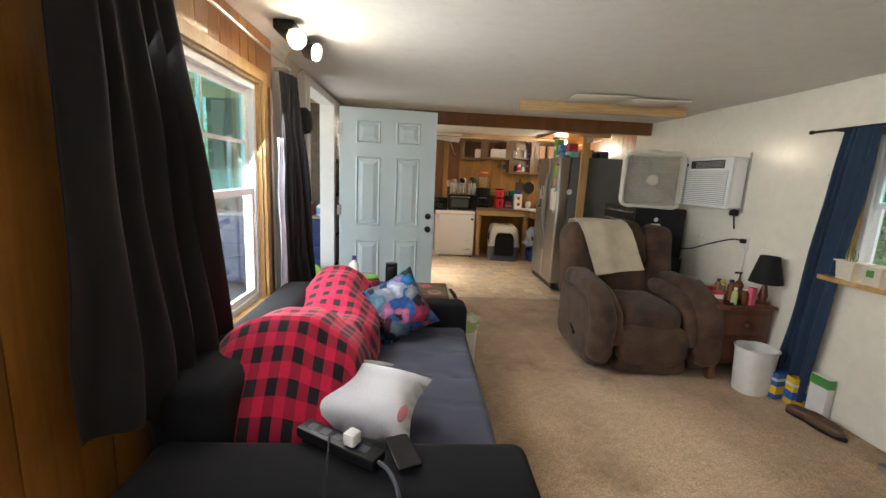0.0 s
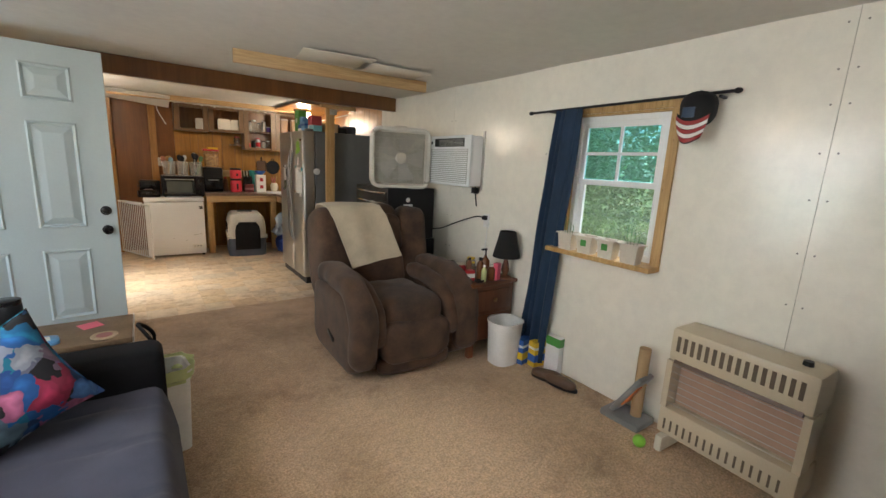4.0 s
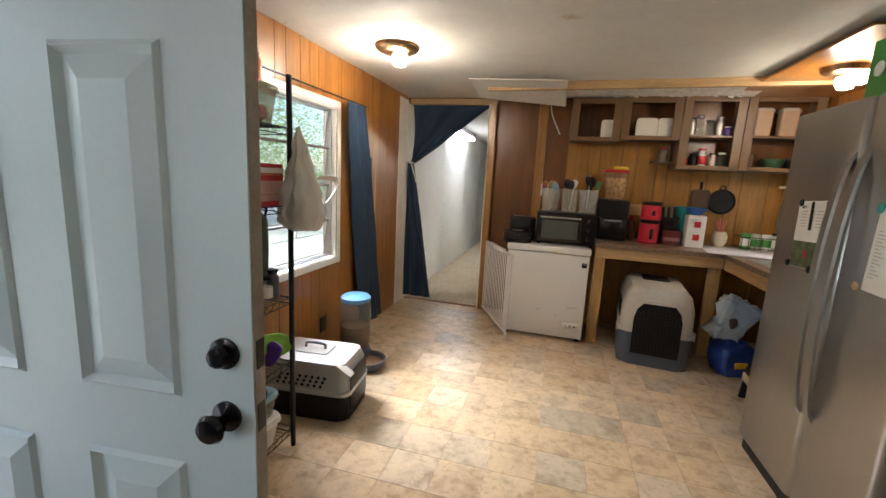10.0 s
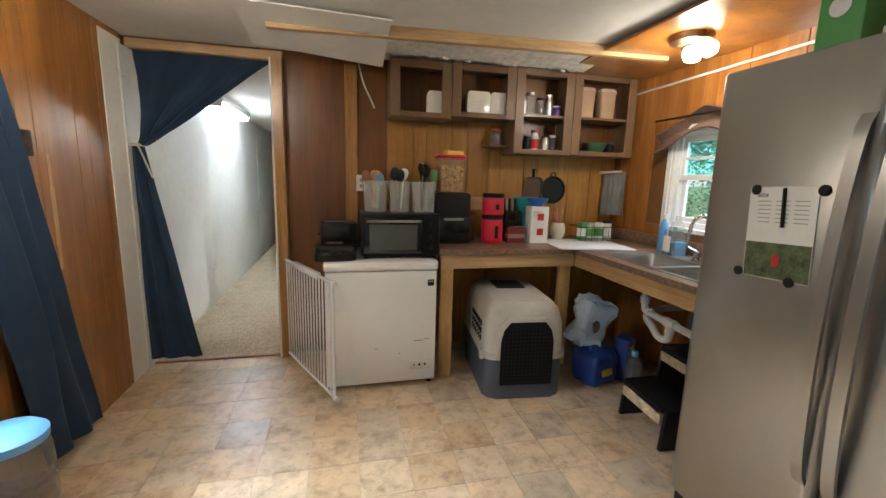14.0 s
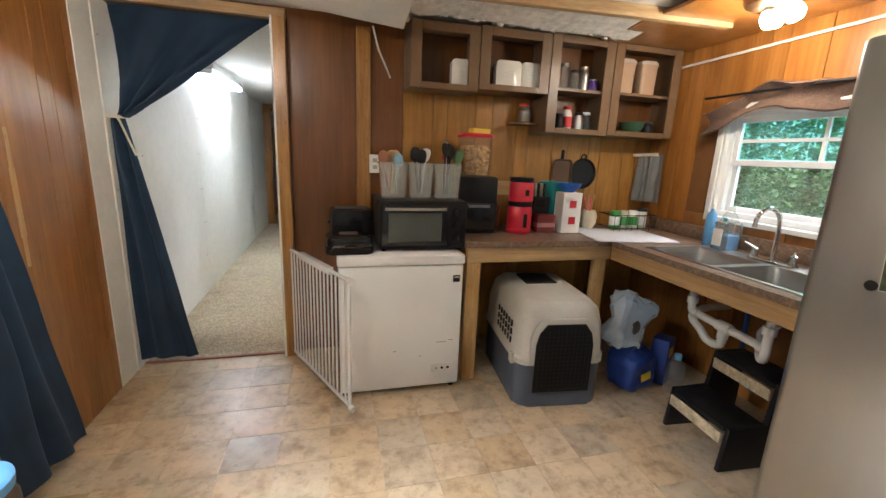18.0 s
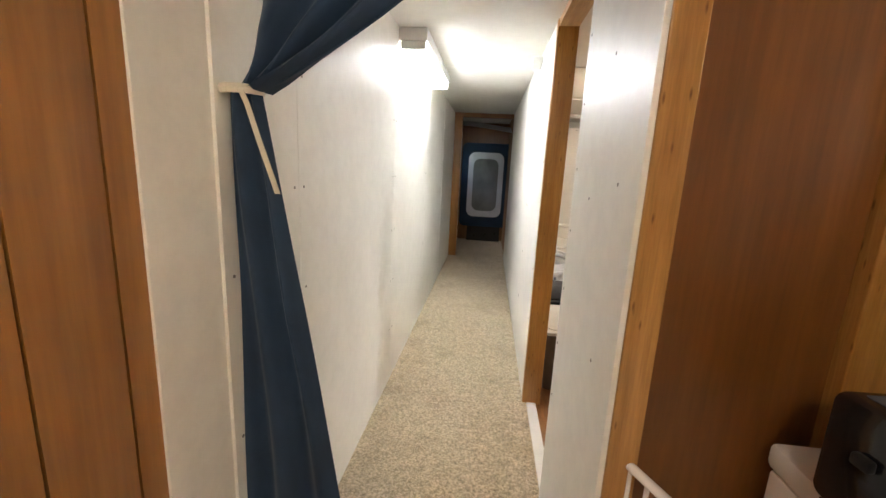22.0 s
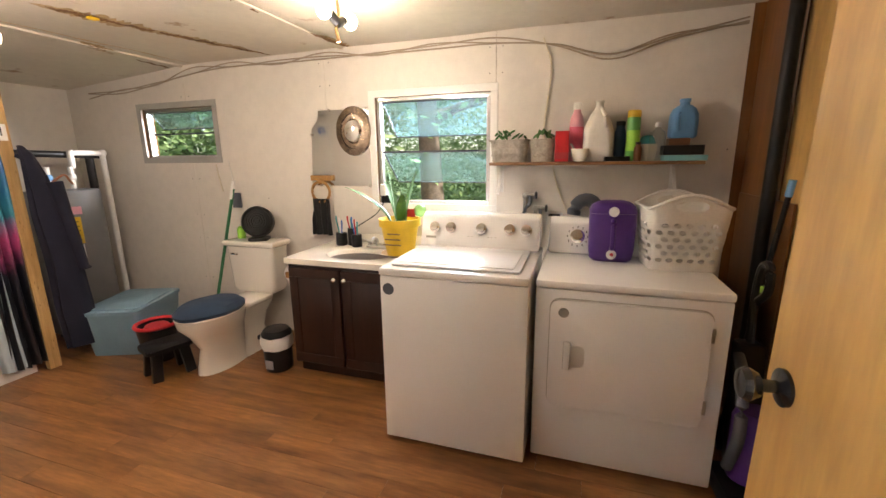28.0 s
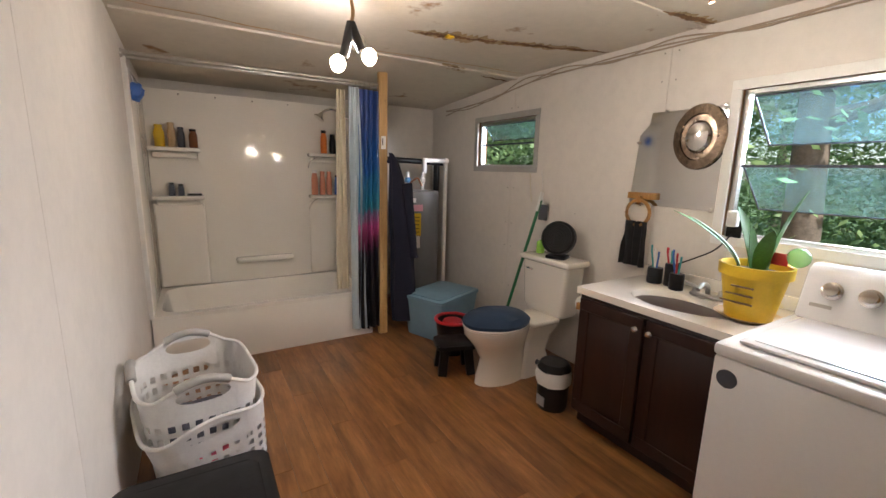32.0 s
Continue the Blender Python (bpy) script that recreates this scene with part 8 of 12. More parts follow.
part("pen", rod((-0.006, -0.01, 0.14), (-0.006, -0.012, 0.02), 0.005, 8), M["black"], cal, "black pen clipped on")
lst = paper("notice", "white printed notice held by magnets", 4.68, 4.895, 1.05, 1.335, [(0.85 - 0.5 * ((k * 7) % 5 + 3) / 8, 0.85, 0.45 - 0.085 * k, 0.0025) for k in range(14)], 2)
for a, b2, z in ((-0.1, 0.75, 0.82), (0.1, 0.7, 0.73), (0.3, 0.6, 0.64)):
    part("print", box(-0.0018, -b2 * 0.105, z * 0.14, -0.0013, -a * 0.105, z * 0.14 + 0.006), M["ink"], lst, "", False)
for y, z, mt, r in ((5.362, 1.332, M["black"], 0.016), (5.165, 1.337, M["black"], 0.016), (5.385, 1.06, M["black"], 0.015), (5.218, 1.058, M["black"], 0.016), (4.892, 1.336, TEAL, 0.018), (4.682, 1.318, TEAL, 0.02), (4.735, 1.035, WHITE, 0.022), (4.93, 1.06, TAN, 0.016)):
    mg = thing("magnet", "small round magnet on the fridge door", "magnet", 2.7985, y, z, 0, "fridge magnets")
    o = part("disc", lathe([(r, 0), (r, 0.005), (r * 0.7, 0.009), (0, 0.01)], 16), mt, mg)
    o.matrix_basis = pose(0, 0, 0, 0, -90, 0)
stk2 = thing("magnet_tag", "white bottle-shaped thermometer magnet", "magnet", 2.799, 4.80, 1.405)
part("tag", box(-0.004, -0.025, -0.045, 0, 0.025, 0.045, 0.003), WHITE, stk2)
part("print", box(-0.005, -0.006, -0.025, -0.0041, 0.006, 0.02), RED, stk2, "", False)
dec = thing("decal", "green round hat-shaped decal on the refrigerator door", "decal", 2.799, 4.81, 1.555)
o = part("brim", slab([(0.085 * math.cos(0.3 * k), 0.03 * math.sin(0.3 * k)) for k in range(21)], 0, 0.001), LIME, dec)
o.matrix_basis = pose(0, 0, -0.035, 90, 0, -90) @ pose(0, 0, 0, 0, 0, 16)
o = part("crown", slab([(0.06 * math.cos(0.3 * k), 0.055 * math.sin(0.3 * k)) for k in range(21)], 0, 0.0012), LIME, dec)
o.matrix_basis = pose(0, 0, 0.015, 90, 0, -90)
for k in range(24):
    a = math.pi * (0.08 + 0.84 * k / 23)
    part("ring_mark", box(-0.001, 0.105 * math.cos(a) - 0.004, 0.095 * math.sin(a) - 0.012, 0, 0.105 * math.cos(a) + 0.004, 0.095 * math.sin(a) + 0.004), P("pale_green_mark", 0.4, 0.5, 0.3), dec, "", False)
for x, y, sx, sy, sz, mt, nm, bands in ((2.99, 5.31, 0.10, 0.12, 0.26, GREEN, "tall green carton", []), (2.97, 5.12, 0.10, 0.12, 0.085, BLUE, "flat blue carton", [(0.2, 0.5, WHITE)]), (2.98, 5.13, 0.09, 0.08, 0.09, SKYBLUE, "small blue carton", []), (2.96, 4.98, 0.10, 0.11, 0.11, SKYBLUE, "light blue carton", [(0.6, 0.8, BLUE)]), (3.00, 4.83, 0.12, 0.10, 0.17, P("maroon_red_card", 0.4, 0.04, 0.05), "dark red carton", [(0.2, 0.4, WHITE)]), (2.97, 4.72, 0.10, 0.12, 0.06, P("aqua_card", 0.2, 0.5, 0.55), "flat aqua carton", []), (3.15, 4.95, 0.16, 0.40, 0.10, TAN, "brown carton further back", [])):
    carton("box", nm + " on top of the refrigerator", x, y, 1.737 + (0.086 if nm == "small blue carton" else 0), sx, sy, sz, mt, 4, bands, group="boxes on the refrigerator")
part("print", at(slab([(0.03 * math.cos(0.4 * k), 0.03 * math.sin(0.4 * k)) for k in range(16)], 0, 0.001), 0, 0, 0, 0, -90), WHITE, thing("sticker", "round white sticker on the green carton", "sticker", 2.9385, 5.31, 1.88))
for x, y, r, hh, mt in ((3.32, 4.85, 0.07, 0.08, M["iron"]), (3.45, 4.95, 0.09, 0.10, M["dark_grey"]), (3.34, 5.1, 0.06, 0.12, WHITE)):
    jar("pot", "dark pot stored on top of the refrigerator", x, y, 1.737, r, hh, mt, M["dark_grey"], cat="pot", group="pots on the refrigerator")
mgs = thing("bottle_opener", "round white and black magnetic opener on the fridge side", "magnet", 2.95, 4.648, 1.30)
o = part("disc", lathe([(0.035, 0), (0.035, 0.012), (0.02, 0.016), (0, 0.016)], 18), WHITE, mgs)
o.matrix_basis = pose(0, 0, 0, 90, 0, 0)

# ---- pantry rack by the front door ----
rack = thing("wire_shelf_rack", "black wire shelving rack crowded with groceries", "shelf", 0.385, 4.30, 0)
RZ = (0.10, 0.45, 0.77, 1.20, 1.54)
for x in (-0.205, 0.205):
    for y in (-0.46, 0.48):
        part("post", rod((x, y, 0), (x, y, 1.76), 0.0125, 10), M["iron"], rack)
for z in RZ:
    _w = bmesh.new()
    for x in (-0.2, 0.2):
        for dz in (0, 0.03):
            rod((x, -0.46, z + dz - 0.03), (x, 0.48, z + dz - 0.03), 0.003, 5, _w)
        zig = [(x, -0.46 + 0.0235 * k, z - 0.03 + 0.03 * (k % 2)) for k in range(41)]
        tube(zig, 0.0016, 4, _w)
    for y in (-0.46, 0.48):
        for dz in (0, 0.03):
            rod((-0.2, y, z + dz - 0.03), (0.2, y, z + dz - 0.03), 0.003, 5, _w)
    for k in range(38):
        y = -0.45 + 0.0248 * k
        rod((-0.2, y, z), (0.2, y, z), 0.0014, 4, _w)
    part("wire_shelf", _w, M["iron"], rack)
X0, Y0 = 0.385, 4.30
def shelf_spot(level, dx, dy):
    return X0 + dx, Y0 + dy, RZ[level] + 0.002


def put(maker, name, label, level, dx, dy, *a, **k):
    x, y, z = shelf_spot(level, dx, dy)
    return maker(name, label, x, y, z, *a, **k)


put(tub, "storage_tub", "clear plastic storage tub of packets on the top shelf", 4, 0.06, -0.02, 0.27, 0.36, 0.15, M["clear_plastic"], M["clear_plastic"], 0.85)
put(tub, "storage_tub", "clear tub with pink contents on the top shelf", 4, 0.07, 0.33, 0.24, 0.24, 0.14, M["clear_plastic"], M["clear_plastic"], 0.85)
t = thing("towel_bundle", "pink bundle inside the top tub", "bundle", X0 + 0.07, Y0 + 0.36, RZ[4] + 0.012)
part("bundle", sway(at(puff(0.08, 0.08, 0.04, 0.7), 0, 0, 0.04), 0.01, 20), PINK, t)
x, y, z = shelf_spot(4, 0.06, -0.05)
tub("storage_tub", "second clear tub stacked on the top shelf", x, y, z + 0.18, 0.22, 0.30, 0.11, M["clear_plastic"], None, 0.85)
put(jar, "canister", "red plastic canister on the top shelf", 4, 0.10, -0.30, 0.055, 0.22, RED, RED, cat="canister")
x, y, z = shelf_spot(4, 0.09, 0.29)
jar("snack_can", "cream printed snack can with a red band", x, y, z + 0.168, 0.05, 0.13, CREAM, WHITE, wrap=RED, cat="can")
jar("coffee_jug", "brown and orange jar with a dark lid", x, y + 0.10, z + 0.168, 0.04, 0.13, ORANGE, BROWN, cat="jar")
put(jar, "glass_jar", "large clear glass jar with a white lid", 3, 0.13, -0.24, 0.065, 0.26, M["bottle_clear"], WHITE, LIME)
put(carton, "box", "pink and white food carton", 3, -0.03, -0.20, 0.05, 0.13, 0.27, P("pale_pink_card", 0.6, 0.35, 0.33), 5, [(0.65, 0.85, WHITE)])
put(carton, "box", "plain brown food carton on the rack", 3, -0.05, -0.04, 0.05, 0.13, 0.24, TAN, -5, [(0.6, 0.8, WHITE)])
rb = put(carton, "box", "bright red stuffing mix carton", 3, 0.06, 0.0, 0.05, 0.19, 0.19, RED, 0, [(0.05, 0.28, BROWN)])
for k in range(2):
    part("print", box(0.0255, -0.06, 0.105 + 0.035 * k, 0.0268, 0.05 + 0.02 * k, 0.125 + 0.035 * k), YELLOW, rb, "yellow script print", False)
put(jar, "pickle_jar", "jar of green pickles with a dark lid", 3, 0.15, -0.09, 0.052, 0.17, M["bottle_clear"], M["black"], surf("pickles", (0.13, 0.14, 0.02), 0.4, var=0.6, scale=30), wrap=P("label_cream", 0.6, 0.55, 0.35))
hj = put(jar, "honey_jar", "glass honey jar with a yellow label and gold lid", 3, 0.14, 0.10, 0.06, 0.18, M["bottle_clear"], M["brass"], P("honey", 0.30, 0.13, 0.02), wrap=YELLOW)
put(jar, "pickle_jar", "squat jar of dark olives", 3, 0.13, 0.24, 0.05, 0.12, M["bottle_clear"], M["black"], P("olive_glass", 0.06, 0.05, 0.02), wrap=WHITE)
for k in range(2):
    put(carton, "box", "red and white snack carton", 3, 0.13, 0.345 + 0.085 * k, 0.10, 0.075, 0.18, RED, -8, [(0.12, 0.6, P("pale_pink_card", 0.6, 0.35, 0.33)), (0.78, 0.9, WHITE)], group="snack cartons")
kt = thing("kettle", "black kettle with a domed lid on the shelf", "kettle", X0 - 0.05, Y0 + 0.35, RZ[3] + 0.15, 20)
part("body", lathe([(0.07, 0), (0.10, 0.03), (0.10, 0.08), (0.06, 0.12), (0, 0.125)], 24), M["black_gloss"], kt)
part("lid_knob", lathe([(0.012, 0.125), (0.018, 0.14), (0, 0.15)], 12), M["black"], kt)
part("handle", tube(smooth_line([(-0.08, 0, 0.08), (-0.07, 0, 0.19), (0, 0, 0.22), (0.07, 0, 0.19), (0.08, 0, 0.08)], 5), 0.008), M["black"], kt)
carton("box", "dark carton under the kettle", X0 - 0.05, Y0 + 0.35, RZ[3] + 0.002, 0.18, 0.2, 0.147, M["dark_grey"], 0)
bl = thing("pan", "dark covered pan on the shelf", "pan", X0 - 0.06, Y0 + 0.14, RZ[3] + 0.002)
part("pan", lathe([(0.10, 0), (0.12, 0.03), (0.12, 0.16), (0.06, 0.21), (0, 0.215)], 24), P("dark_brown_enamel", 0.05, 0.025, 0.02), bl)
for z in (RZ[3] + 0.055, RZ[3] + 0.135):
    part("front_wire", rod((0.205, -0.46, z), (0.205, 0.48, z), 0.0022, 6), M["brass"], rack)
gb = thing("hanging_bag", "dark green cloth bag hanging inside the rack", "bag", X0 + 0.05, Y0 + 0.36, RZ[2] + 0.03)
part("bag", sway(at(puff(0.08, 0.12, 0.18, 0.6), 0, 0, 0.20), 0.02, 8), P("dark_green_cloth", 0.02, 0.055, 0.035), gb)
part("strap", tube(smooth_line([(0.05, -0.06, 0.34), (0.08, -0.02, 0.40), (0.08, 0.05, 0.40), (0.05, 0.08, 0.34)], 4), 0.006), M["black_cloth"], gb)
pb = thing("shopping_bag", "white plastic shopping bag hanging from the rack post", "bag", X0 + 0.235, Y0 + 0.50, 1.13)
def _bag(u, v):
    a = 2 * math.pi * u
    r = 0.008 + 0.10 * min(1, (v / 0.8)) ** 1.05 * (1 if v < 0.8 else math.sqrt(max(0.0, 1 - ((v - 0.8) / 0.2) ** 2)))
    z = 0.42 - 0.48 * v
    return (r * math.cos(a) * (0.9 + 0.2 * math.sin(3 * a + 4 * v) + 0.025 * math.sin(13 * a)), r * 1.2 * math.sin(a) * (1 + 0.15 * math.sin(5 * a) + 0.02 * math.sin(17 * a + 3 * v)) + 0.05 * v, z)
part("bag", sway(sheet(90, 30, _bag, 0.001), 0.016, 14), clear("thin_white_bag", (0.93, 0.91, 0.88), 0.3, 0.5), pb)
part("handle", sheet(3, 20, lambda u, v: (0.05 + 0.03 * math.sin(math.pi * v) + 0.022 * (u - 0.5), 0.07 + 0.13 * math.sin(math.pi * v) ** 0.7, 0.20 - 0.15 * v + 0.05 * math.sin(math.pi * v) + 0.02 * (u - 0.5)), 0.001), clear("thin_white_bag_b", (0.8, 0.72, 0.64), 0.4, 0.2), pb)
part("contents", sway(at(puff(0.05, 0.06, 0.06, 0.6), 0, 0.05, 0.03), 0.02, 14), TAN, pb, "tan packet showing through")
put(jar, "candy_jar", "large clear jar of tan treats with a wooden lid", 2, 0.09, -0.20, 0.095, 0.25, M["bottle_clear"], M["pine_x"], surf("tan_treats", (0.42, 0.22, 0.12), 0.8, var=0.6, scale=40))
sc = put(jar, "salt_can", "dark blue cylinder can with a white label", 2, 0.14, 0.06, 0.055, 0.17, P("navy_can", 0.02, 0.05, 0.1), WHITE, wrap=P("navy_can", 0.02, 0.05, 0.1), cat="can")
salt_plate = part("label_plate", at(slab([(0.034 * math.cos(0.3 * k), 0.026 * math.sin(0.3 * k)) for k in range(21)], 0, 0.002), 0, 0, 0, 90, 0, 90), WHITE, sc, "white oval label")
salt_plate.matrix_basis = sc.matrix_world.inverted() @ pose(X0 + 0.14 + 0.0555 * 0.85, Y0 + 0.06 - 0.0555 * 0.53, RZ[2] + 0.095, 0, 0, -32)
for w, z in (("Plain", 0.10), ("Salt", 0.083)):
    lettering(w, 0.017, M["ink"], sc, sc.matrix_world.inverted() @ pose(X0 + 0.14 + 0.0585 * 0.85, Y0 + 0.06 - 0.0585 * 0.53, RZ[2] + z, 90, 0, 58))
lettering("HONEY", 0.015, M["ink"], hj, hj.matrix_world.inverted() @ pose(X0 + 0.14 + 0.0622 * 0.85, Y0 + 0.10 - 0.0622 * 0.53, RZ[3] + 0.07, 90, 0, 58))
put(jar, "food_can", "red labelled food can", 2, 0.13, -0.05, 0.042, 0.13, RED, M["steel"], wrap=RED, cat="can")
put(tub, "berry_box", "clear vented fruit box", 2, 0.12, 0.21, 0.11, 0.13, 0.07, M["clear_plastic"], M["clear_plastic"], 0.9)
for k, (dx, dy, mt, cp, r, hh) in enumerate(((0.06, 0.02, BLUE, BLUE, 0.035, 0.2), (0.0, 0.08, YELLOW, RED, 0.035, 0.26), (0.05, 0.15, P("honey_glass", 0.35, 0.18, 0.04), RED, 0.032, 0.27), (0.10, 0.32, BROWN, M["black"], 0.028, 0.13), (0.14, 0.29, WHITE, M["black"], 0.03, 0.15), (0.15, 0.42, M["dark_grey"], M["black"], 0.028, 0.14), (0.02, 0.25, M["black"], M["black"], 0.035, 0.17), (-0.06, -0.05, AMBER, RED, 0.04, 0.22), (-0.05, 0.2, BROWN, YELLOW, 0.04, 0.2), (0.16, 0.365, M["bottle_clear"], M["black"], 0.026, 0.12))):
    put(jar, "spice_jar", "spice jar or bottle with a coloured lid", 2, dx, dy, r, hh, mt, cp, wrap=WHITE if k in (4, 9) else None, group="jars on the rack")
put(carton, "box", "green and white flat carton", 2, -0.02, -0.33, 0.16, 0.18, 0.24, P("sage_card", 0.35, 0.42, 0.3), 0, [(0.7, 0.9, WHITE)])
carton("box", "yellow carton lying on top", X0 + 0.02, Y0 - 0.16, RZ[2] + 0.262, 0.08, 0.13, 0.035, YELLOW, 12)
put(carton, "box", "long dark tray at the back of the shelf", 2, -0.12, 0.05, 0.10, 0.6, 0.30, M["dark_grey"])
CUPS = P("tan_cup", 0.55, 0.3, 0.12)
for k in range(11):
    dy, lv = (-0.03, 0.04, 0.12, 0.19)[k % 4], k // 4
    x, y, z = shelf_spot(1, 0.13 + 0.012 * (k % 2), dy + 0.06)
    jar("sauce_cup", "small tan sauce cup stacked in a pile", x, y, z + 0.052 * lv, 0.034, 0.05, CUPS, None, cat="cup", group="stacked sauce cups")
for k, (dy, mt, rz) in enumerate(((0.30, P("candy_red", 0.55, 0.06, 0.12), 10), (0.38, PURPLE, -15), (0.24, YELLOW, 30), (0.42, LIME, 50), (0.34, P("aqua_card", 0.2, 0.5, 0.55), -40))):
    g = thing("candy_bag", "bright printed candy packet", "packet", X0 + 0.10 + 0.05 * (k % 2), Y0 + dy, RZ[1] + 0.01 + 0.012 * k, rz, "candy packets")
    part("packet", sway(at(puff(0.075, 0.058, 0.012, 0.7), 0, 0, 0.05, 50), 0.006, 30, k), mt, g)
put(carton, "box", "blue and yellow bag of storage bags", 1, 0.11, -0.22, 0.14, 0.24, 0.12, SKYBLUE, 6, [(0.1, 0.35, YELLOW)])
ng = thing("grocery_bag", "crumpled translucent grocery bag on the shelf", "bag", X0 + 0.12, Y0 - 0.24, RZ[1] + 0.125)
part("bag", sway(sway(at(puff(0.11, 0.15, 0.09, 0.6, 40, 24), 0, 0, 0.08), 0.05, 9, 3), 0.03, 26, 5), bpy.data.materials["thin_white_bag"], ng)
x, y, z = shelf_spot(0, 0.12, 0.26)
tub("food_tub", "stack of clear food tubs with a blue lid", x, y, z, 0.20, 0.24, 0.12, WHITE, WHITE, 0.8)
tub("food_tub", "blue lidded food tub on the stack", x, y, z + 0.15, 0.20, 0.22, 0.09, M["clear_plastic"], GREYBLUE, 0.85)
put(carton, "box", "dark carton on the bottom shelf", 0, 0.03, -0.2, 0.28, 0.4, 0.22, M["dark_grey"])

# packets in the top tubs and the back rows of the shelves
for k, (dx, dy, mt) in enumerate(((0.04, -0.10, TAN), (0.09, 0.02, CREAM), (0.02, 0.08, P("pale_pink_card", 0.6, 0.35, 0.33)), (0.10, -0.07, BROWN))):
    g = thing("food_packet", "packet of food inside the clear tub", "packet", X0 + dx, Y0 + dy, RZ[4] + 0.012, 30 * k, "packets in the tub")
    part("packet", sway(at(puff(0.06, 0.045, 0.045, 0.5), 0, 0, 0.046), 0.014, 22, k), mt, g)
for k, (lv, dx, dy, w, d, hh, mt, bd) in enumerate(((3, -0.13, -0.34, 0.07, 0.16, 0.25, P("sage_card", 0.35, 0.42, 0.3), WHITE), (3, -0.14, -0.12, 0.06, 0.15, 0.28, RED, CREAM), (3, -0.02, -0.36, 0.06, 0.12, 0.22, BROWN, YELLOW), (3, 0.02, 0.245, 0.05, 0.09, 0.2, YELLOW, RED), (2, 0.03, -0.06, 0.07, 0.07, 0.16, P("candy_red", 0.55, 0.06, 0.12), WHITE), (1, -0.05, 0.12, 0.16, 0.26, 0.17, BROWN, TAN), (1, -0.06, -0.2, 0.16, 0.3, 0.24, P("sage_card", 0.35, 0.42, 0.3), WHITE), (1, -0.06, 0.37, 0.16, 0.18, 0.2, TAN, RED), (0, -0.08, 0.26, 0.15, 0.34, 0.2, M["dark_grey"], BROWN))):
    put(carton, "box", "printed food carton in the rack's back row", lv, dx, dy, w, d, hh, mt, 4 * (k % 3) - 4, [(0.3, 0.62, bd)], group="cartons in the back row")
for k, (dx, dy, mt, cp, r_, hh) in enumerate(((0.165, -0.005, RED, M["black"], 0.022, 0.10), (0.16, 0.125, AMBER, WHITE, 0.026, 0.14), (0.085, 0.09, BROWN, RED, 0.03, 0.19), (0.165, 0.245, CREAM, RED, 0.02, 0.09), (0.07, 0.40, AMBER, YELLOW, 0.03, 0.16), (0.02, 0.36, GREEN, WHITE, 0.03, 0.2), (0.0, 0.0, RED, YELLOW, 0.035, 0.25), (0.15, -0.10, P("pickle_green", 0.12, 0.13, 0.02), M["steel"], 0.03, 0.1), (-0.02, 0.16, P("olive_glass", 0.06, 0.05, 0.02), RED, 0.035, 0.24))):
    put(jar, "spice_jar", "spice jar or bottle with a coloured lid", 2, dx, dy, r_, hh, mt, cp, wrap=(WHITE, YELLOW, None)[k % 3], group="jars on the rack")
for k, (dx, dy, mt, cp, r_, hh) in enumerate(((0.16, -0.38, P("olive_glass", 0.06, 0.05, 0.02), WHITE, 0.045, 0.15), (0.165, 0.19, AMBER, RED, 0.03, 0.11), (0.08, -0.13, P("honey_glass", 0.35, 0.18, 0.04), YELLOW, 0.04, 0.2))):
    put(jar, "sauce_jar", "jar of sauce with a metal lid", 3, dx, dy, r_, hh, mt, cp, wrap=(YELLOW, None, WHITE)[k], group="sauce jars")

# pet things along the west wall
pc = thing("pet_carrier", "small grey and black pet carrier with a white top", "pet carrier", 0.47, 5.17, 0, 6)
part("lower_shell", slab(rounded(0.26, 0.17, 0.05), 0, 0.15, 0.012), M["black"], pc)
b = bmesh.new()
rs = [[b.verts.new((px * k, py * k, z)) for px, py in rounded(0.272, 0.18, 0.06)] for k, z in ((1, 0.151), (1.0, 0.17), (0.95, 0.175), (0.93, 0.27), (0.85, 0.325), (0.7, 0.335))]
for p, q in zip(rs, rs[1:]):
    for i in range(len(p)):
        b.faces.new((p[i], p[(i + 1) % len(p)], q[(i + 1) % len(p)], q[i]))
b.faces.new(rs[-1])
bmesh.ops.recalc_face_normals(b, faces=b.faces)
part("upper_shell", b, surf("pale_grey_plastic", (0.55, 0.56, 0.58), 0.4, var=0.05), pc)
part("top_panel", slab(rounded(0.10, 0.07, 0.02), 0.3355, 0.343, 0.003), M["grey_plastic"], pc, "grey top hatch")
part("handle", tube(smooth_line([(-0.06, 0, 0.343), (-0.05, 0, 0.37), (0.05, 0, 0.37), (0.06, 0, 0.343)], 4), 0.008), M["dark_grey"], pc)
for s in (-1, 1):
    for k in range(8):
        for j in range(3):
            part("vent_hole", at(lathe([(0.009, 0), (0.009, 0.004)], 8), -0.14 + 0.036 * k + 0.012 * j, s * 0.169 - 0.002, 0.20 + 0.025 * j, 90), M["black"], pc)
part("wire_door", box(0.262, -0.12, 0.05, 0.268, 0.12, 0.28, 0.003), M["black"], pc)
part("latch_flap", at(box(-0.05, -0.03, 0, 0.05, 0.03, 0.006, 0.002), 0.24, -0.14, 0.3, 0, 35), WHITE, pc)
fe = thing("pet_feeder", "clear gravity pet feeder with a blue lid and dark bowl", "pet feeder", 0.40, 5.80, 0, -35)
part("base", lathe([(0.125, 0), (0.125, 0.05), (0.1, 0.09), (0, 0.095)], 26), M["dark_grey"], fe)
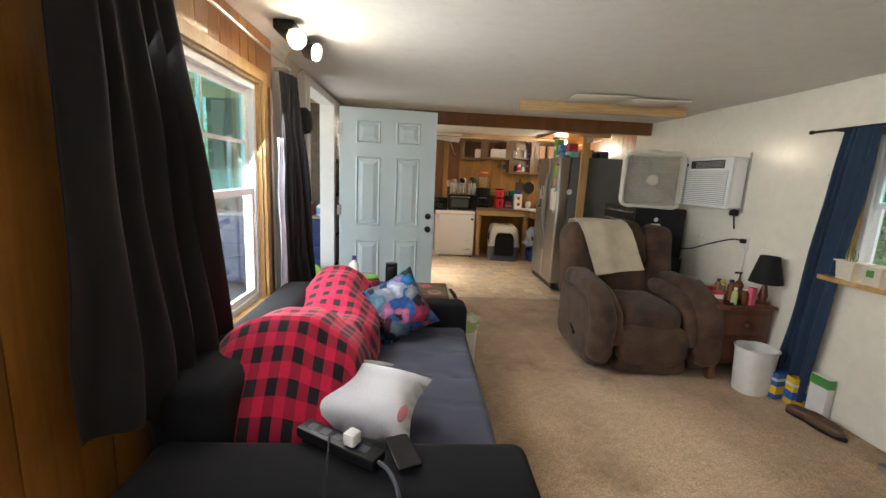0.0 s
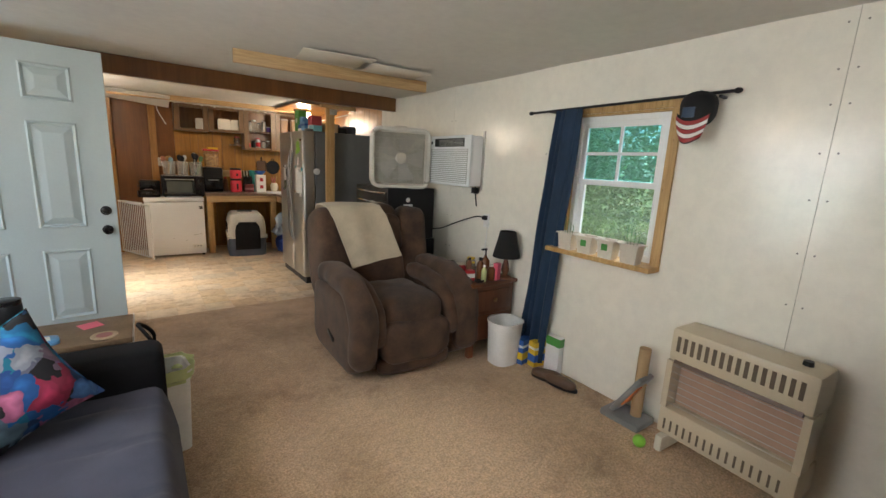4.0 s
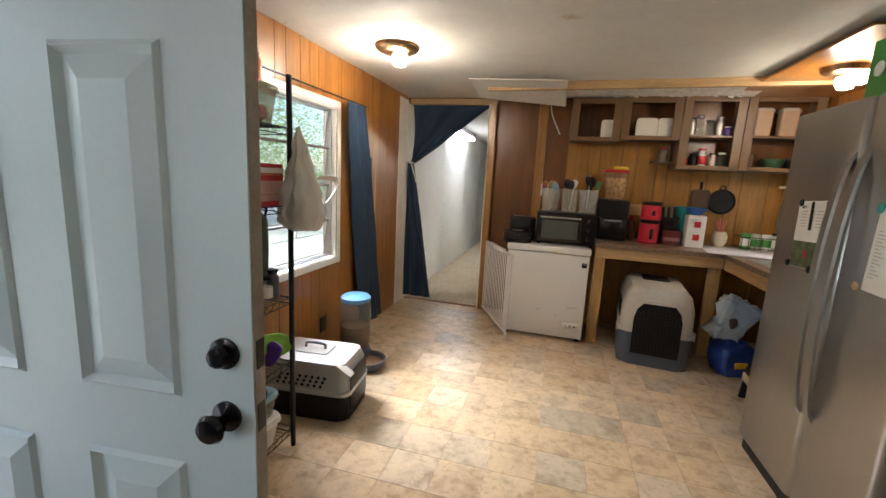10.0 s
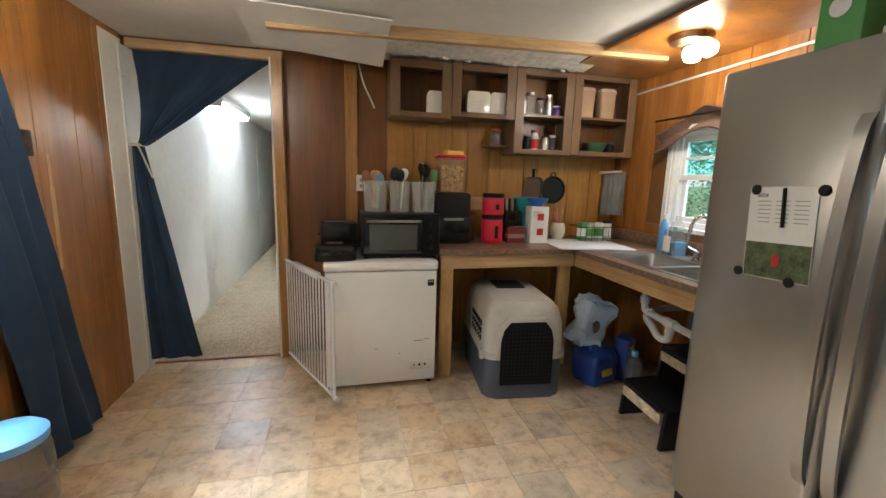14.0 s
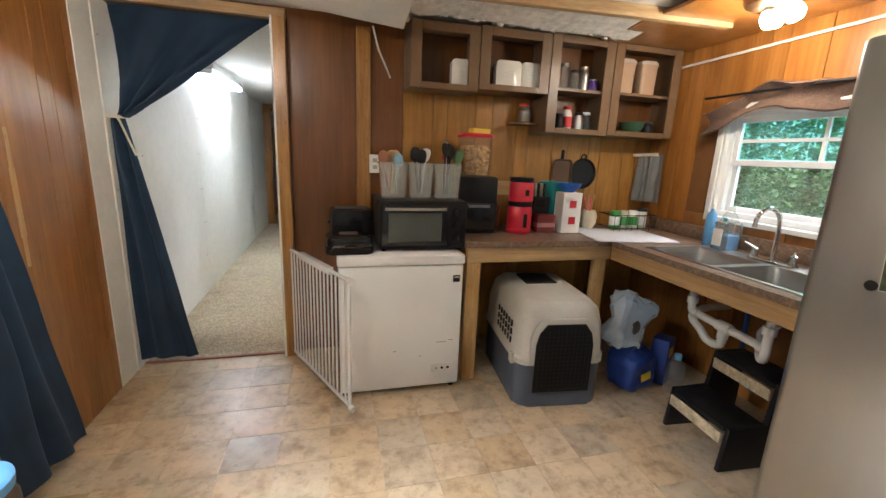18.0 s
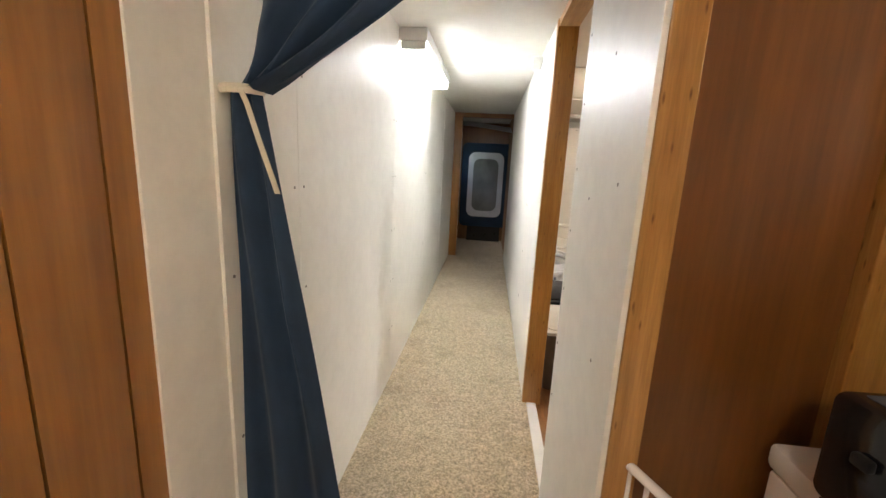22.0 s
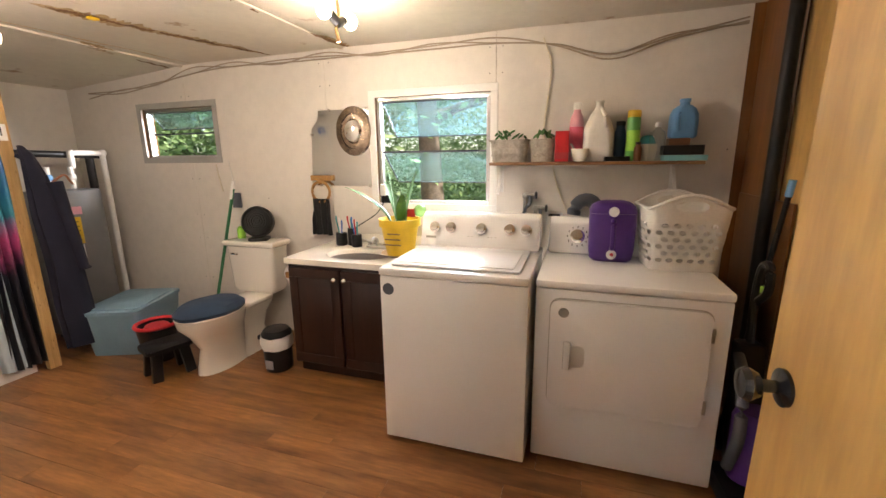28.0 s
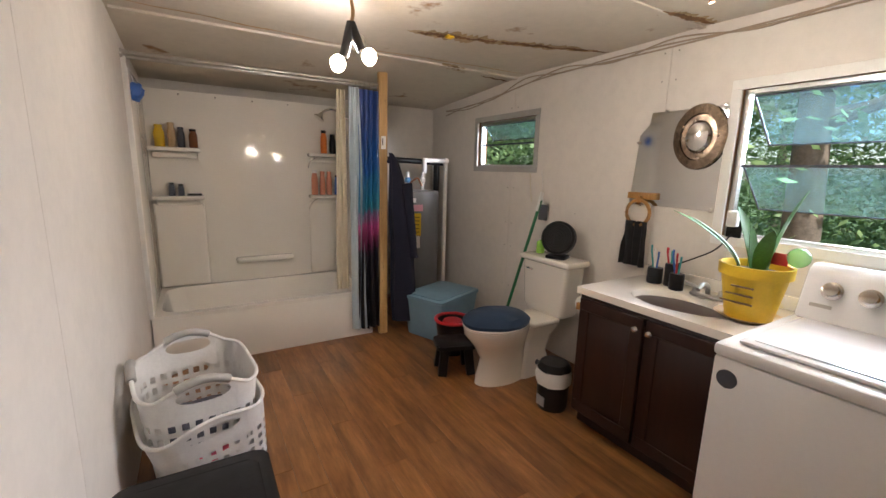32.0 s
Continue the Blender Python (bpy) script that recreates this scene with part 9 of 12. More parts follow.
part("hopper", lathe([(0.09, 0.096), (0.11, 0.13), (0.11, 0.2), (0.1, 0.205), (0.112, 0.215), (0.112, 0.3), (0.103, 0.305), (0.112, 0.315), (0.11, 0.41), (0.1, 0.44)], 26), M["clear_plastic"], fe)
part("kibble", lathe([(0.085, 0.098), (0.1, 0.14), (0.102, 0.26), (0, 0.27)], 24), surf("kibble", (0.28, 0.15, 0.08), 0.9, var=0.5, scale=60), fe)
part("lid", lathe([(0.106, 0.441), (0.108, 0.47), (0.09, 0.485), (0, 0.487)], 26), SKYBLUE, fe)
part("bowl", lathe([(0.10, 0), (0.125, 0.03), (0.13, 0.07), (0.12, 0.07), (0.11, 0.03), (0, 0.02)], 26, at=(0.19, 0, 0)), M["dark_grey"], fe)
part("food", lathe([(0.11, 0.035), (0, 0.045)], 20, at=(0.19, 0, 0)), bpy.data.materials["kibble"], fe)
wbk = thing("water_bucket", "round grey metal water bowl on the floor", "bowl", 0.36, 5.50, 0)
part("bowl", lathe([(0.11, 0), (0.13, 0.1), (0.14, 0.17), (0.147, 0.175), (0.135, 0.172), (0.12, 0.1), (0, 0.015)], 30), M["steel"], wbk)
kc = thing("curtain", "navy blue curtain pulled aside at the kitchen window", "curtain", 0.25, 6.07, 0, 90)
part("cloth", drape(-0.13, 0.13, 0.07, 1.86, 2.6, 0.030, 0.33, 1.45, seed=3), M["navy"], kc)
crk = thing("curtain_rod", "thin rod over the kitchen window", "curtain rod")
part("rod", rod((0.235, 4.95, 1.87), (0.235, 6.25, 1.87), 0.006), M["iron"], crk)
for y in (5.0, 6.2):
    part("bracket", box(WX, y - 0.008, 1.862, 0.24, y + 0.008, 1.878), M["iron"], crk)
wbx = thing("wall_basket", "small flat brown wooden holder on the panelling", "holder", WX + 0.002, 6.425, 1.44)
part("pocket", box(0, -0.032, -0.055, 0.025, 0.032, 0.055, 0.006), surf("dark_woven", (0.06, 0.035, 0.02), 0.8, var=0.5, scale=40), wbx)
for z0, z1, y in ((0.86, 1.40, 6.585), (0.2, 0.58, 6.60)):
    wp = part("worn_patch", join(box(WX - 0.001, y - 0.012, z0, WX + 0.0015, y + 0.008, z1), box(WX - 0.001, y - 0.017, z0 + 0.12, WX + 0.002, y + 0.012, z1 - 0.15)), M["pine"], wall_west, "bare torn strip in the panelling", False)

gate = thing("pet_gate", "white metal pet gate swung open against the freezer", "gate", 1.065, 7.38, 0)
gate.matrix_world = pose(1.065, 7.38, 0, 0, 0, -64.5)
part("gate_frame", join(rod((0, 0, 0.035), (0.82, 0, 0.035), 0.011), join(rod((0, 0, 0.735), (0.82, 0, 0.735), 0.011), join(rod((0, 0, 0.02), (0, 0, 0.75), 0.011), rod((0.82, 0, 0.02), (0.82, 0, 0.75), 0.011)))), M["enamel"], gate)
for k in range(1, 17):
    part("bar", rod((0.0482 * k, 0, 0.036), (0.0482 * k, 0, 0.734), 0.0055, 8), M["enamel"], gate)
part("latch_bar", box(0.20, -0.018, 0.715, 0.62, 0.018, 0.755, 0.006), M["enamel"], gate)
for z in (0.03, 0.735):
    part("bumper", at(lathe([(0.016, 0), (0.016, 0.03)], 12), 0.83, 0, z, 0, 90), M["white_paint"], gate)

hc = thing("curtain", "navy blue curtain tied back in the hall opening", "curtain", 0, 7.345, 0)
def _swag(u, v):
    x = 0.19 + 0.87 * u * (1 - v) ** 0.9 + 0.045 * v + 0.03 * u * v
    z = 2.115 - 0.62 * v - 0.10 * math.sin(math.pi * v) * (1 - u) * 0.3 + 0.17 * math.sin(math.pi * v) * u * 0.2
    return (x, 0.115 * (1 - v ** 3) + 0.02 * math.sin(18 * u + 4 * v) * (0.4 + v) + 0.01 * noise.noise(Vector((u * 6, v * 6, 0))), z)
part("swag", sheet(50, 30, _swag, 0.004), M["navy"], hc)
part("tail", drape(0.17, 0.255, 0.05, 1.50, 2, 0.024, 0.125, 3.7, seed=8, n=36), M["navy"], hc)
part("tie", tube([(0.215 + 0.04 * math.cos(k * 0.63), 0.035 * math.sin(k * 0.63), 1.495) for k in range(10)], 0.01, 6, None, True), CREAM, hc, "cream cloth tie")
for s in (-1, 1):
    part("tie_end", sheet(2, 8, lambda u, v, s=s: (0.222 + s * 0.012 + s * (0.062 + 0.004 * s) * v ** 0.8 + 0.011 * (u - 0.5), (0.03 if s < 0 else -0.034) - 0.006 * math.sin(4 * v), 1.49 - 0.20 * v), 0.003), CREAM, hc, "cream cloth tie")
hl = thing("fluorescent_lamp", "white fluorescent wrap lamp along the hall's top corner", "lamp", 0.185, 9.53, 0)
part("tray", box(0.0, -0.62, 2.02, 0.16, 0.62, CH - 0.002, 0.006), M["enamel"], hl)
TUBE = glow("lit_tube", (0.95, 0.98, 1.0), 22)
for x in (0.045, 0.115):
    part("tube", rod((x, -0.59, 2.0), (x, 0.59, 2.0), 0.015, 10), TUBE, hl, "lit fluorescent tube")
for y in (-0.61, 0.60):
    part("end_cap", box(0.01, y - 0.01, 1.975, 0.15, y + 0.01, 2.019, 0.004), WHITE, hl)
lamp("fluorescent_light", "AREA", look((0.27, 9.53, 1.975), (0.55, 9.53, 0.5)), 3.2, COOL, 0.14, 1.15)
hb = thing("junction_box", "white junction box with a looped wire near the hall ceiling", "junction box", HX - 0.03, 9.42, 2.03)
part("box", box(-0.03, -0.03, -0.04, 0.029, 0.03, 0.04, 0.004), WHITE, hb)
part("wire", tube(smooth_line([(0, 0, -0.04), (-0.02, -0.08, -0.1), (0.01, -0.16, -0.06), (0.015, -0.4, 0.04)], 6), 0.004, 6), WHITE, hb)
wso = thing("wall_outlet", "white outlet beside the hall curtain", "outlet", WX + 0.015, 7.42, 0.72)
part("plate", box(0, -0.03, -0.05, 0.008, 0.03, 0.05, 0.002), WHITE, wso)

# back room at the hall's end
bed = thing("mattress", "navy bordered pad standing on end at the hall's end", "mattress", 0.68, 14.06, 0.28)
part("border", slab(rounded(0.45, 0.74, 0.08), -0.05, 0.05, 0.02), M["navy"], bed).matrix_basis = pose(0, 0, 0.73, 90, 0, 0)
part("piping", slab(rounded(0.31, 0.57, 0.12), 0.0502, 0.065, 0.006), M["white_cloth"], bed, "white padded ring").matrix_basis = pose(-0.02, 0, 0.74, 90, 0, 0)
part("centre", slab(rounded(0.22, 0.46, 0.12), 0.0652, 0.072, 0.004), M["grey_cloth"], bed, "grey mesh centre").matrix_basis = pose(-0.02, 0, 0.74, 90, 0, 0)
part("stand", box(-0.3, -0.03, -0.28, 0.3, 0.08, 0.0), M["black_wood"], bed)
setting("back_room_panel", box(WX, 14.16, 0, EX, 14.2, 2.1), M["panel_dark"], "brown panelled wall behind the pad", "wall")
cn = thing("ceiling_cloth", "sagging white cloth under the back room ceiling", "cloth", 0.7, 13.5, 1.92)
part("cloth", sheet(16, 8, lambda u, v: (-0.5 + 1.1 * u, -0.3 + 0.6 * v, 0.12 * v + 0.05 * math.cos(3 * u)), 0.006), M["white_cloth"], cn)


# ---- bathroom ----
wm = thing("washing_machine", "white top-loading washing machine with five knobs", "washing machine", 2.72, 8.895, 0)
part("cabinet", box(0, -0.343, 0.02, 0.66, 0.343, 0.862, 0.008), M["enamel"], wm)
part("top_deck", box(-0.008, -0.346, 0.864, 0.66, 0.346, 0.902, 0.012), M["enamel"], wm)
part("lid", box(0.035, -0.30, 0.903, 0.47, 0.30, 0.917, 0.01), M["enamel"], wm)
part("lid_panel", slab([(0.06, -0.27), (0.44, -0.27), (0.44, 0.27), (0.06, 0.27)], 0.9172, 0.921, 0.0015), M["enamel"], wm)
con = slab([(0.50, 0.902), (0.66, 0.902), (0.66, 1.085), (0.60, 1.09), (0.56, 1.07)], -0.335, 0.335, 0.012)
part("console", moved(con, Matrix(((1, 0, 0, 0), (0, 0, 1, 0), (0, 1, 0, 0), (0, 0, 0, 1)))), M["enamel"], wm)
for y in (0.25, 0.155, -0.02, -0.175, -0.265):
    k = part("knob", lathe([(0.03, 0), (0.03, 0.006), (0.022, 0.008), (0.02, 0.025), (0, 0.026)], 20), M["chrome"], wm, "silver control knob")
    k.matrix_basis = pose(0.531, y, 1.01, 0, -70, 0)
for y in (-0.06, -0.08, -0.1, 0.03, 0.05):
    part("light_mark", at(box(-0.0006, -0.004, -0.0015, 0.0006, 0.004, 0.0015), 0.519, y, 0.965, 0, 20), M["grey_plastic"], wm, "", False)
part("badge", at(box(-0.0008, -0.03, -0.006, 0.0008, 0.03, 0.006), 0.517, 0.27, 0.955, 0, 20), M["grey_plastic"], wm, "small grey maker's mark", False)
part("sticker", at(lathe([(0.028, 0), (0.028, 0.0012), (0, 0.0013)], 20), -0.0002, 0.30, 0.80, 0, -90), M["dark_grey"], wm, "round dark warranty sticker")
for sx in (0.05, 0.6):
    for sy in (-0.3, 0.3):
        part("foot", lathe([(0.022, 0), (0.022, 0.021)], 10, at=(sx, sy, 0)), M["black"], wm)

dy = thing("dryer", "white front-loading clothes dryer", "dryer", 2.80, 8.16, 0)
part("cabinet", box(0, -0.37, 0.02, 0.70, 0.37, 0.84, 0.008), M["enamel"], dy)
part("top_deck", box(-0.006, -0.373, 0.842, 0.70, 0.373, 0.878, 0.012), M["enamel"], dy)
dd = part("dryer_door", slab(rounded(0.305, 0.25, 0.04), 0, 0.018, 0.006), M["enamel"], dy)
dd.matrix_basis = pose(-0.0005, 0.0, 0.55, 90, 0, -90)
gd = part("door_gap", join(slab(rounded(0.309, 0.254, 0.044), 0, 0.001), bmesh.new()), M["grey_plastic"], dy)
gd.matrix_basis = pose(-0.0002, 0.0, 0.55, 90, 0, -90)
part("handle", box(-0.045, 0.215, 0.49, -0.0187, 0.245, 0.62, 0.008), M["enamel"], dy)
part("handle_recess", at(puff(0.002, 0.03, 0.05, 0.6, 14, 8), -0.0185, 0.185, 0.55), M["white_paint"], dy)
for z in (0.40, 0.71):
    part("hinge", box(-0.021, -0.312, z - 0.03, -0.017, -0.300, z + 0.03), M["steel"], dy, "", False)
part("sticker", at(lathe([(0.022, 0), (0.022, 0.0012), (0, 0.0013)], 18), -0.019, 0.25, 0.745, 0, -90), M["grey_plastic"], dy, "round grey sticker")
con = slab([(0.53, 0.879), (0.70, 0.879), (0.70, 1.06), (0.64, 1.065), (0.59, 1.04)], 0.0, 0.36, 0.012)
part("console", moved(con, Matrix(((1, 0, 0, 0), (0, 0, 1, 0), (0, 1, 0, 0), (0, 0, 0, 1)))), M["enamel"], dy)
con = slab([(0.53, 0.879), (0.70, 0.879), (0.70, 1.06), (0.64, 1.065), (0.59, 1.04)], -0.36, -0.001, 0.012)
part("console", moved(con, Matrix(((1, 0, 0, 0), (0, 0, 1, 0), (0, 1, 0, 0), (0, 0, 0, 1)))), M["enamel"], dy)
k = part("dial", lathe([(0.038, 0), (0.038, 0.006), (0.028, 0.008), (0.026, 0.03), (0, 0.031)], 24), M["chrome"], dy, "silver timer dial")
k.matrix_basis = pose(0.562, 0.21, 0.97, 0, -70, 0)
for j in range(12):
    a = j * math.pi / 6
    part("dial_mark", at(box(-0.0006, -0.002, -0.006, 0.0006, 0.002, 0.006), 0.559 + 0.018 * math.sin(a), 0.21 + 0.052 * math.cos(a), 0.97 + 0.049 * math.sin(a), 0, 20), M["ink"], dy, "", False)
for sx in (0.05, 0.65):
    for sy in (-0.33, 0.33):
        part("foot", lathe([(0.022, 0), (0.022, 0.021)], 10, at=(sx, sy, 0)), M["black"], dy)


def hamper(label, x, y, z, sx, sy, h, rz, ends=(0.0, 0.5), low=0.83, square=False, rows=6, per=24, grip=None, e=0.30):
    """A square-shouldered basket: rows of holes in its sides, a raised grip over a long hole at each of its ends (shares of the way round)."""
    t = thing("laundry_basket", label, "laundry basket", x, y, z, rz)
    n = 720
    loop = [Vector((math.copysign(abs(math.cos(a)) ** e, math.cos(a)) * sx / 2, math.copysign(abs(math.sin(a)) ** e, math.sin(a)) * sy / 2)) for a in (2 * math.pi * i / n for i in range(n + 1))]
    run = [0.0]
    for p, q in zip(loop, loop[1:]):
        run.append(run[-1] + (q - p).length)
    def along(u):
        d, lo, hi = (u % 1.0) * run[-1], 0, n
        while hi - lo > 1:
            mid = (lo + hi) // 2
            lo, hi = (mid, hi) if run[mid] <= d else (lo, mid)
        return loop[lo].lerp(loop[hi], (d - run[lo]) / max(1e-9, run[hi] - run[lo]))
    def skin_at(u, zz):
        k = 0.80 + 0.20 * (zz / h) ** 0.9
        p = along(u)
        return Vector((p.x * k, p.y * k, zz))
    def off(u):
        return min(abs((u % 1.0) - c - w) for c in ends for w in (-1, 0, 1))
    def crest(u):
        return h * (low + (1 - low) * math.cos(min(1.0, off(u) * run[-1] / 0.17) * math.pi / 2) ** 1.2)
    b = bmesh.new()
    foot = [b.verts.new(skin_at(i / 72, 0.0)) for i in range(72)]
    b.faces.new(foot[::-1])
    z0, z1 = 0.10 * h, 0.66 * h
    def band(zlo, zhi, rows, skip=lambda u: False):
        for i in range(72):
            u0, u1 = i / 72, (i + 1) / 72
            if skip((u0 + u1) / 2):
                continue
            for r in range(rows):
                lo0, lo1 = zlo + (zhi(u0) - zlo) * r / rows, zlo + (zhi(u1) - zlo) * r / rows
                hi0, hi1 = zlo + (zhi(u0) - zlo) * (r + 1) / rows, zlo + (zhi(u1) - zlo) * (r + 1) / rows
                b.faces.new([b.verts.new(skin_at(*q)) for q in ((u0, lo0), (u1, lo1), (u1, hi1), (u0, hi0))])
    half = 5 / 72
    band(0.0, lambda u: z0, 1)
    band(z1, crest, 3, lambda u: off(u) < half)
    for c in ends:
        edge = [(fu / 10, 0.0) for fu in range(10)] + [(1.0, fv / 4) for fv in range(4)] + [(1 - fu / 10, 1.0) for fu in range(10)] + [(0.0, 1 - fv / 4) for fv in range(4)]
        outer, inner = [], []
        for fu, fv in edge:
            u = c - half + 2 * half * fu
            outer.append(b.verts.new(skin_at(u, z1 + (crest(u) - z1) * fv)))
            a = math.atan2((fv - 0.5) * 0.8, fu - 0.5)
            ui = c + 0.80 * half * math.copysign(abs(math.cos(a)) ** 0.8, math.cos(a))
            zi = z1 + (crest(c) - z1) * (0.60 + 0.20 * math.sin(a))
            inner.append(b.verts.new(skin_at(ui, zi)))
        m = len(edge)
        for i in range(m):
            b.faces.new((outer[i], outer[(i + 1) % m], inner[(i + 1) % m], inner[i]))
    for r in range(rows):
        a0, a1 = z0 + (z1 - z0) * r / rows, z0 + (z1 - z0) * (r + 1) / rows
        for i in range(per):
            stag = 0 if square else 0.5 * (r % 2)
            u0, u1 = (i + stag) / per, (i + 1 + stag) / per
            p = along((u0 + u1) / 2)
            outer = [b.verts.new(skin_at(u0 + (u1 - u0) * fu, a0 + (a1 - a0) * fv)) for fu, fv in ((0, 0), (0.5, 0), (1, 0), (1, 0.5), (1, 1), (0.5, 1), (0, 1), (0, 0.5))]
            if abs(p.x) > 0.42 * sx and abs(p.y) > 0.40 * sy:
                b.faces.new(outer)
                continue
            if square:
                spots = [(0.22, 0.2), (0.5, 0.2), (0.78, 0.2), (0.78, 0.5), (0.78, 0.8), (0.5, 0.8), (0.22, 0.8), (0.22, 0.5)]
            else:
                spots = [(0.5 + 0.34 * math.cos(math.radians(225 + 45 * j)), 0.5 + 0.36 * math.sin(math.radians(225 + 45 * j))) for j in range(8)]
            inner = [b.verts.new(skin_at(u0 + (u1 - u0) * fu, a0 + (a1 - a0) * fv)) for fu, fv in spots]
            for j in range(8):
                b.faces.new((outer[j], outer[(j + 1) % 8], inner[(j + 1) % 8], inner[j]))
    bmesh.ops.remove_doubles(b, verts=b.verts, dist=1e-4)
    bmesh.ops.recalc_face_normals(b, faces=b.faces)
    inside = bmesh.ops.duplicate(b, geom=b.verts[:] + b.edges[:] + b.faces[:])["geom"]
    for v in inside:
        if isinstance(v, bmesh.types.BMVert):
            v.co += Vector((-v.co.x, -v.co.y, 0)).normalized() * 0.003 + Vector((0, 0, 0.002 if v.co.z < 0.001 else 0))
    bmesh.ops.reverse_faces(b, faces=[v for v in inside if isinstance(v, bmesh.types.BMFace)])
    part("pierced_wall", b, WHITE, t)
    part("rim", tube([skin_at(i / 96, crest(i / 96)) * 1.0 + Vector((0, 0, 0.002)) for i in range(96)], 0.008, 8, None, True), WHITE, t)
    if grip:
        for c in ends:
            part("grip", tube([skin_at(c + half * k / 8, crest(c + half * k / 8)) + Vector((0, 0, 0.003)) for k in range(-6, 7)], 0.017, 10), grip, t, "grey soft grip")
    return t


hamper("white pierced laundry basket with arched grips on the dryer", 3.22, 7.92, 0.879, 0.32, 0.36, 0.34, 4)
jg = thing("drink_jug", "purple insulated drink jug with white spouts", "jug", 3.26, 8.21, 0.879, 0)
part("body", loft([(0.058, 0.086, 0.035, 0, 0), (0.070, 0.100, 0.045, 0.012, 0), (0.075, 0.106, 0.048, 0.06, 0), (0.077, 0.109, 0.048, 0.20, 0), (0.076, 0.108, 0.048, 0.238, 0)]), PURPLE, jg)
part("lid", loft([(0.078, 0.110, 0.048, 0.240, 0), (0.078, 0.110, 0.048, 0.252, 0), (0.072, 0.100, 0.05, 0.275, 0), (0.055, 0.076, 0.05, 0.292, 0), (0.03, 0.045, 0.028, 0.299, 0)]), PURPLE, jg)
part("grip", tube(smooth_line([(-0.076, 0.0, 0.07), (-0.105, 0.0, 0.09), (-0.105, 0, 0.19), (-0.076, 0, 0.21)], 5), 0.012), PURPLE, jg)
for z in (0.04, 0.25):
    part("spout", at(lathe([(0.024, 0), (0.02, 0.02), (0, 0.022)], 16), -0.078, 0.0, z, 0, -90), WHITE, jg)
part("button", at(lathe([(0.009, 0), (0.008, 0.006)], 10), -0.1, 0.0, 0.045, 0, -90), RED, jg)
valve = thing("water_valve", "grey washer water pipes with dark valve handles", "valve", EX - 0.03, 8.66, 1.0)
PIPE = surf("old_grey_pipe", (0.34, 0.32, 0.28), 0.5, 0.2, var=0.3, scale=30)
for _dy, _top in ((0.035, 0.155), (-0.03, 0.075)):
    part("pipe", tube(smooth_line([(0, _dy, -0.25), (0, _dy, _top - 0.03), (0, _dy, _top), (-0.012, _dy - 0.03, _top + 0.006), (-0.015, _dy - 0.055, _top + 0.004)], 5), 0.012, 10), PIPE, valve)
    part("elbow", at(puff(0.017, 0.02, 0.019, 0.8, 14, 10), 0, _dy, _top), PIPE, valve)
    part("hose", tube(smooth_line([(-0.015, _dy - 0.03, _top), (-0.02, _dy - 0.03, _top - 0.05), (-0.02, _dy + 0.005, _top - 0.11), (-0.016, _dy + 0.02, -0.22)], 5), 0.011, 8), M["dark_grey"], valve)
    part("valve_handle", at(lathe([(0.004, 0), (0.022, 0.004), (0.024, 0.012), (0.02, 0.018), (0, 0.02)], 12), -0.016, _dy - 0.056, _top + 0.004, 90), M["iron"], valve)
outlet = thing("dryer_outlet", "white dryer outlet box on the wall", "outlet", EX, 8.515, 1.02)
part("plate", box(-0.012, -0.05, -0.05, 0, 0.05, 0.03, 0.004), WHITE, outlet)
part("socket", box(-0.016, -0.035, 0.006, -0.0125, 0.035, 0.022, 0.001), M["black"], outlet)
duct = thing("dryer_duct", "dark flexible dryer duct behind the jug", "duct", EX - 0.07, 8.33, 0.88)
part("duct", tube([(0, 0.07 * math.cos(k * 0.3), 0.17 + 0.09 * math.sin(k * 0.3)) for k in range(11)], 0.04, 12), M["dark_grey"], duct)

# wall shelf
sh = thing("wall_shelf", "wooden wall shelf on white brackets", "shelf", 3.632, 8.33, 1.345)
part("board", box(-0.10, -0.565, 0, 0.10, 0.565, 0.018, 0.003), wood("shelf_wood", (0.22, 0.10, 0.04), (0.4, 0.2, 0.08), 0.4, (26, 1.2, 26), 0.1), sh)
for y in (-0.45, 0.52):
    part("bracket", join(box(0.09, y - 0.01, -0.17, 0.10, y + 0.01, -0.001), at(box(-0.005, -0.008, -0.12, 0.005, 0.008, 0.09), 0.02, y, -0.08, 0, 40)), WHITE, sh)
SZ = 1.364
CONC = surf("carved_concrete", (0.46, 0.42, 0.36), 0.8, var=0.3, scale=30, bump=0.4)
def succulent(x, y, z, sx, sy, h, label):
    t = tub("planter", label, x, y, z, sx, sy, h, CONC, None, 0.9, cat="planter", group="succulent planters", rad=0.45)
    part("soil", slab([(px * 0.92, py * 0.92) for px, py in rounded(sx / 2, sy / 2, min(sx, sy) * 0.44)], h - 0.02, h - 0.012), SOIL, t)
    for s in (-1, 1):
        for k in range(int(sy / 0.03)):
            part("carving", tube([(-(sx / 2) * 0.965, -sy * 0.4 + 0.03 * k + 0.011 * math.cos(j * 0.7), h * 0.5 + s * h * 0.2 + 0.011 * math.sin(j * 0.7)) for j in range(9)], 0.0022, 4, None, True), CONC, t)
    r = random.Random(int(y * 100))
    for k in range(16):
        px, py = r.uniform(-0.35, 0.35) * sx, r.uniform(-0.38, 0.38) * sy
        a = r.uniform(0, 6.28)
        leaf = puff(0.008, 0.022, 0.006, 0.9, 8, 6)
        part("leaf", at(leaf, px, py, h + 0.012 + r.uniform(0, 0.035), r.uniform(20, 60), 0, math.degrees(a)), PLANT, t)
    return t


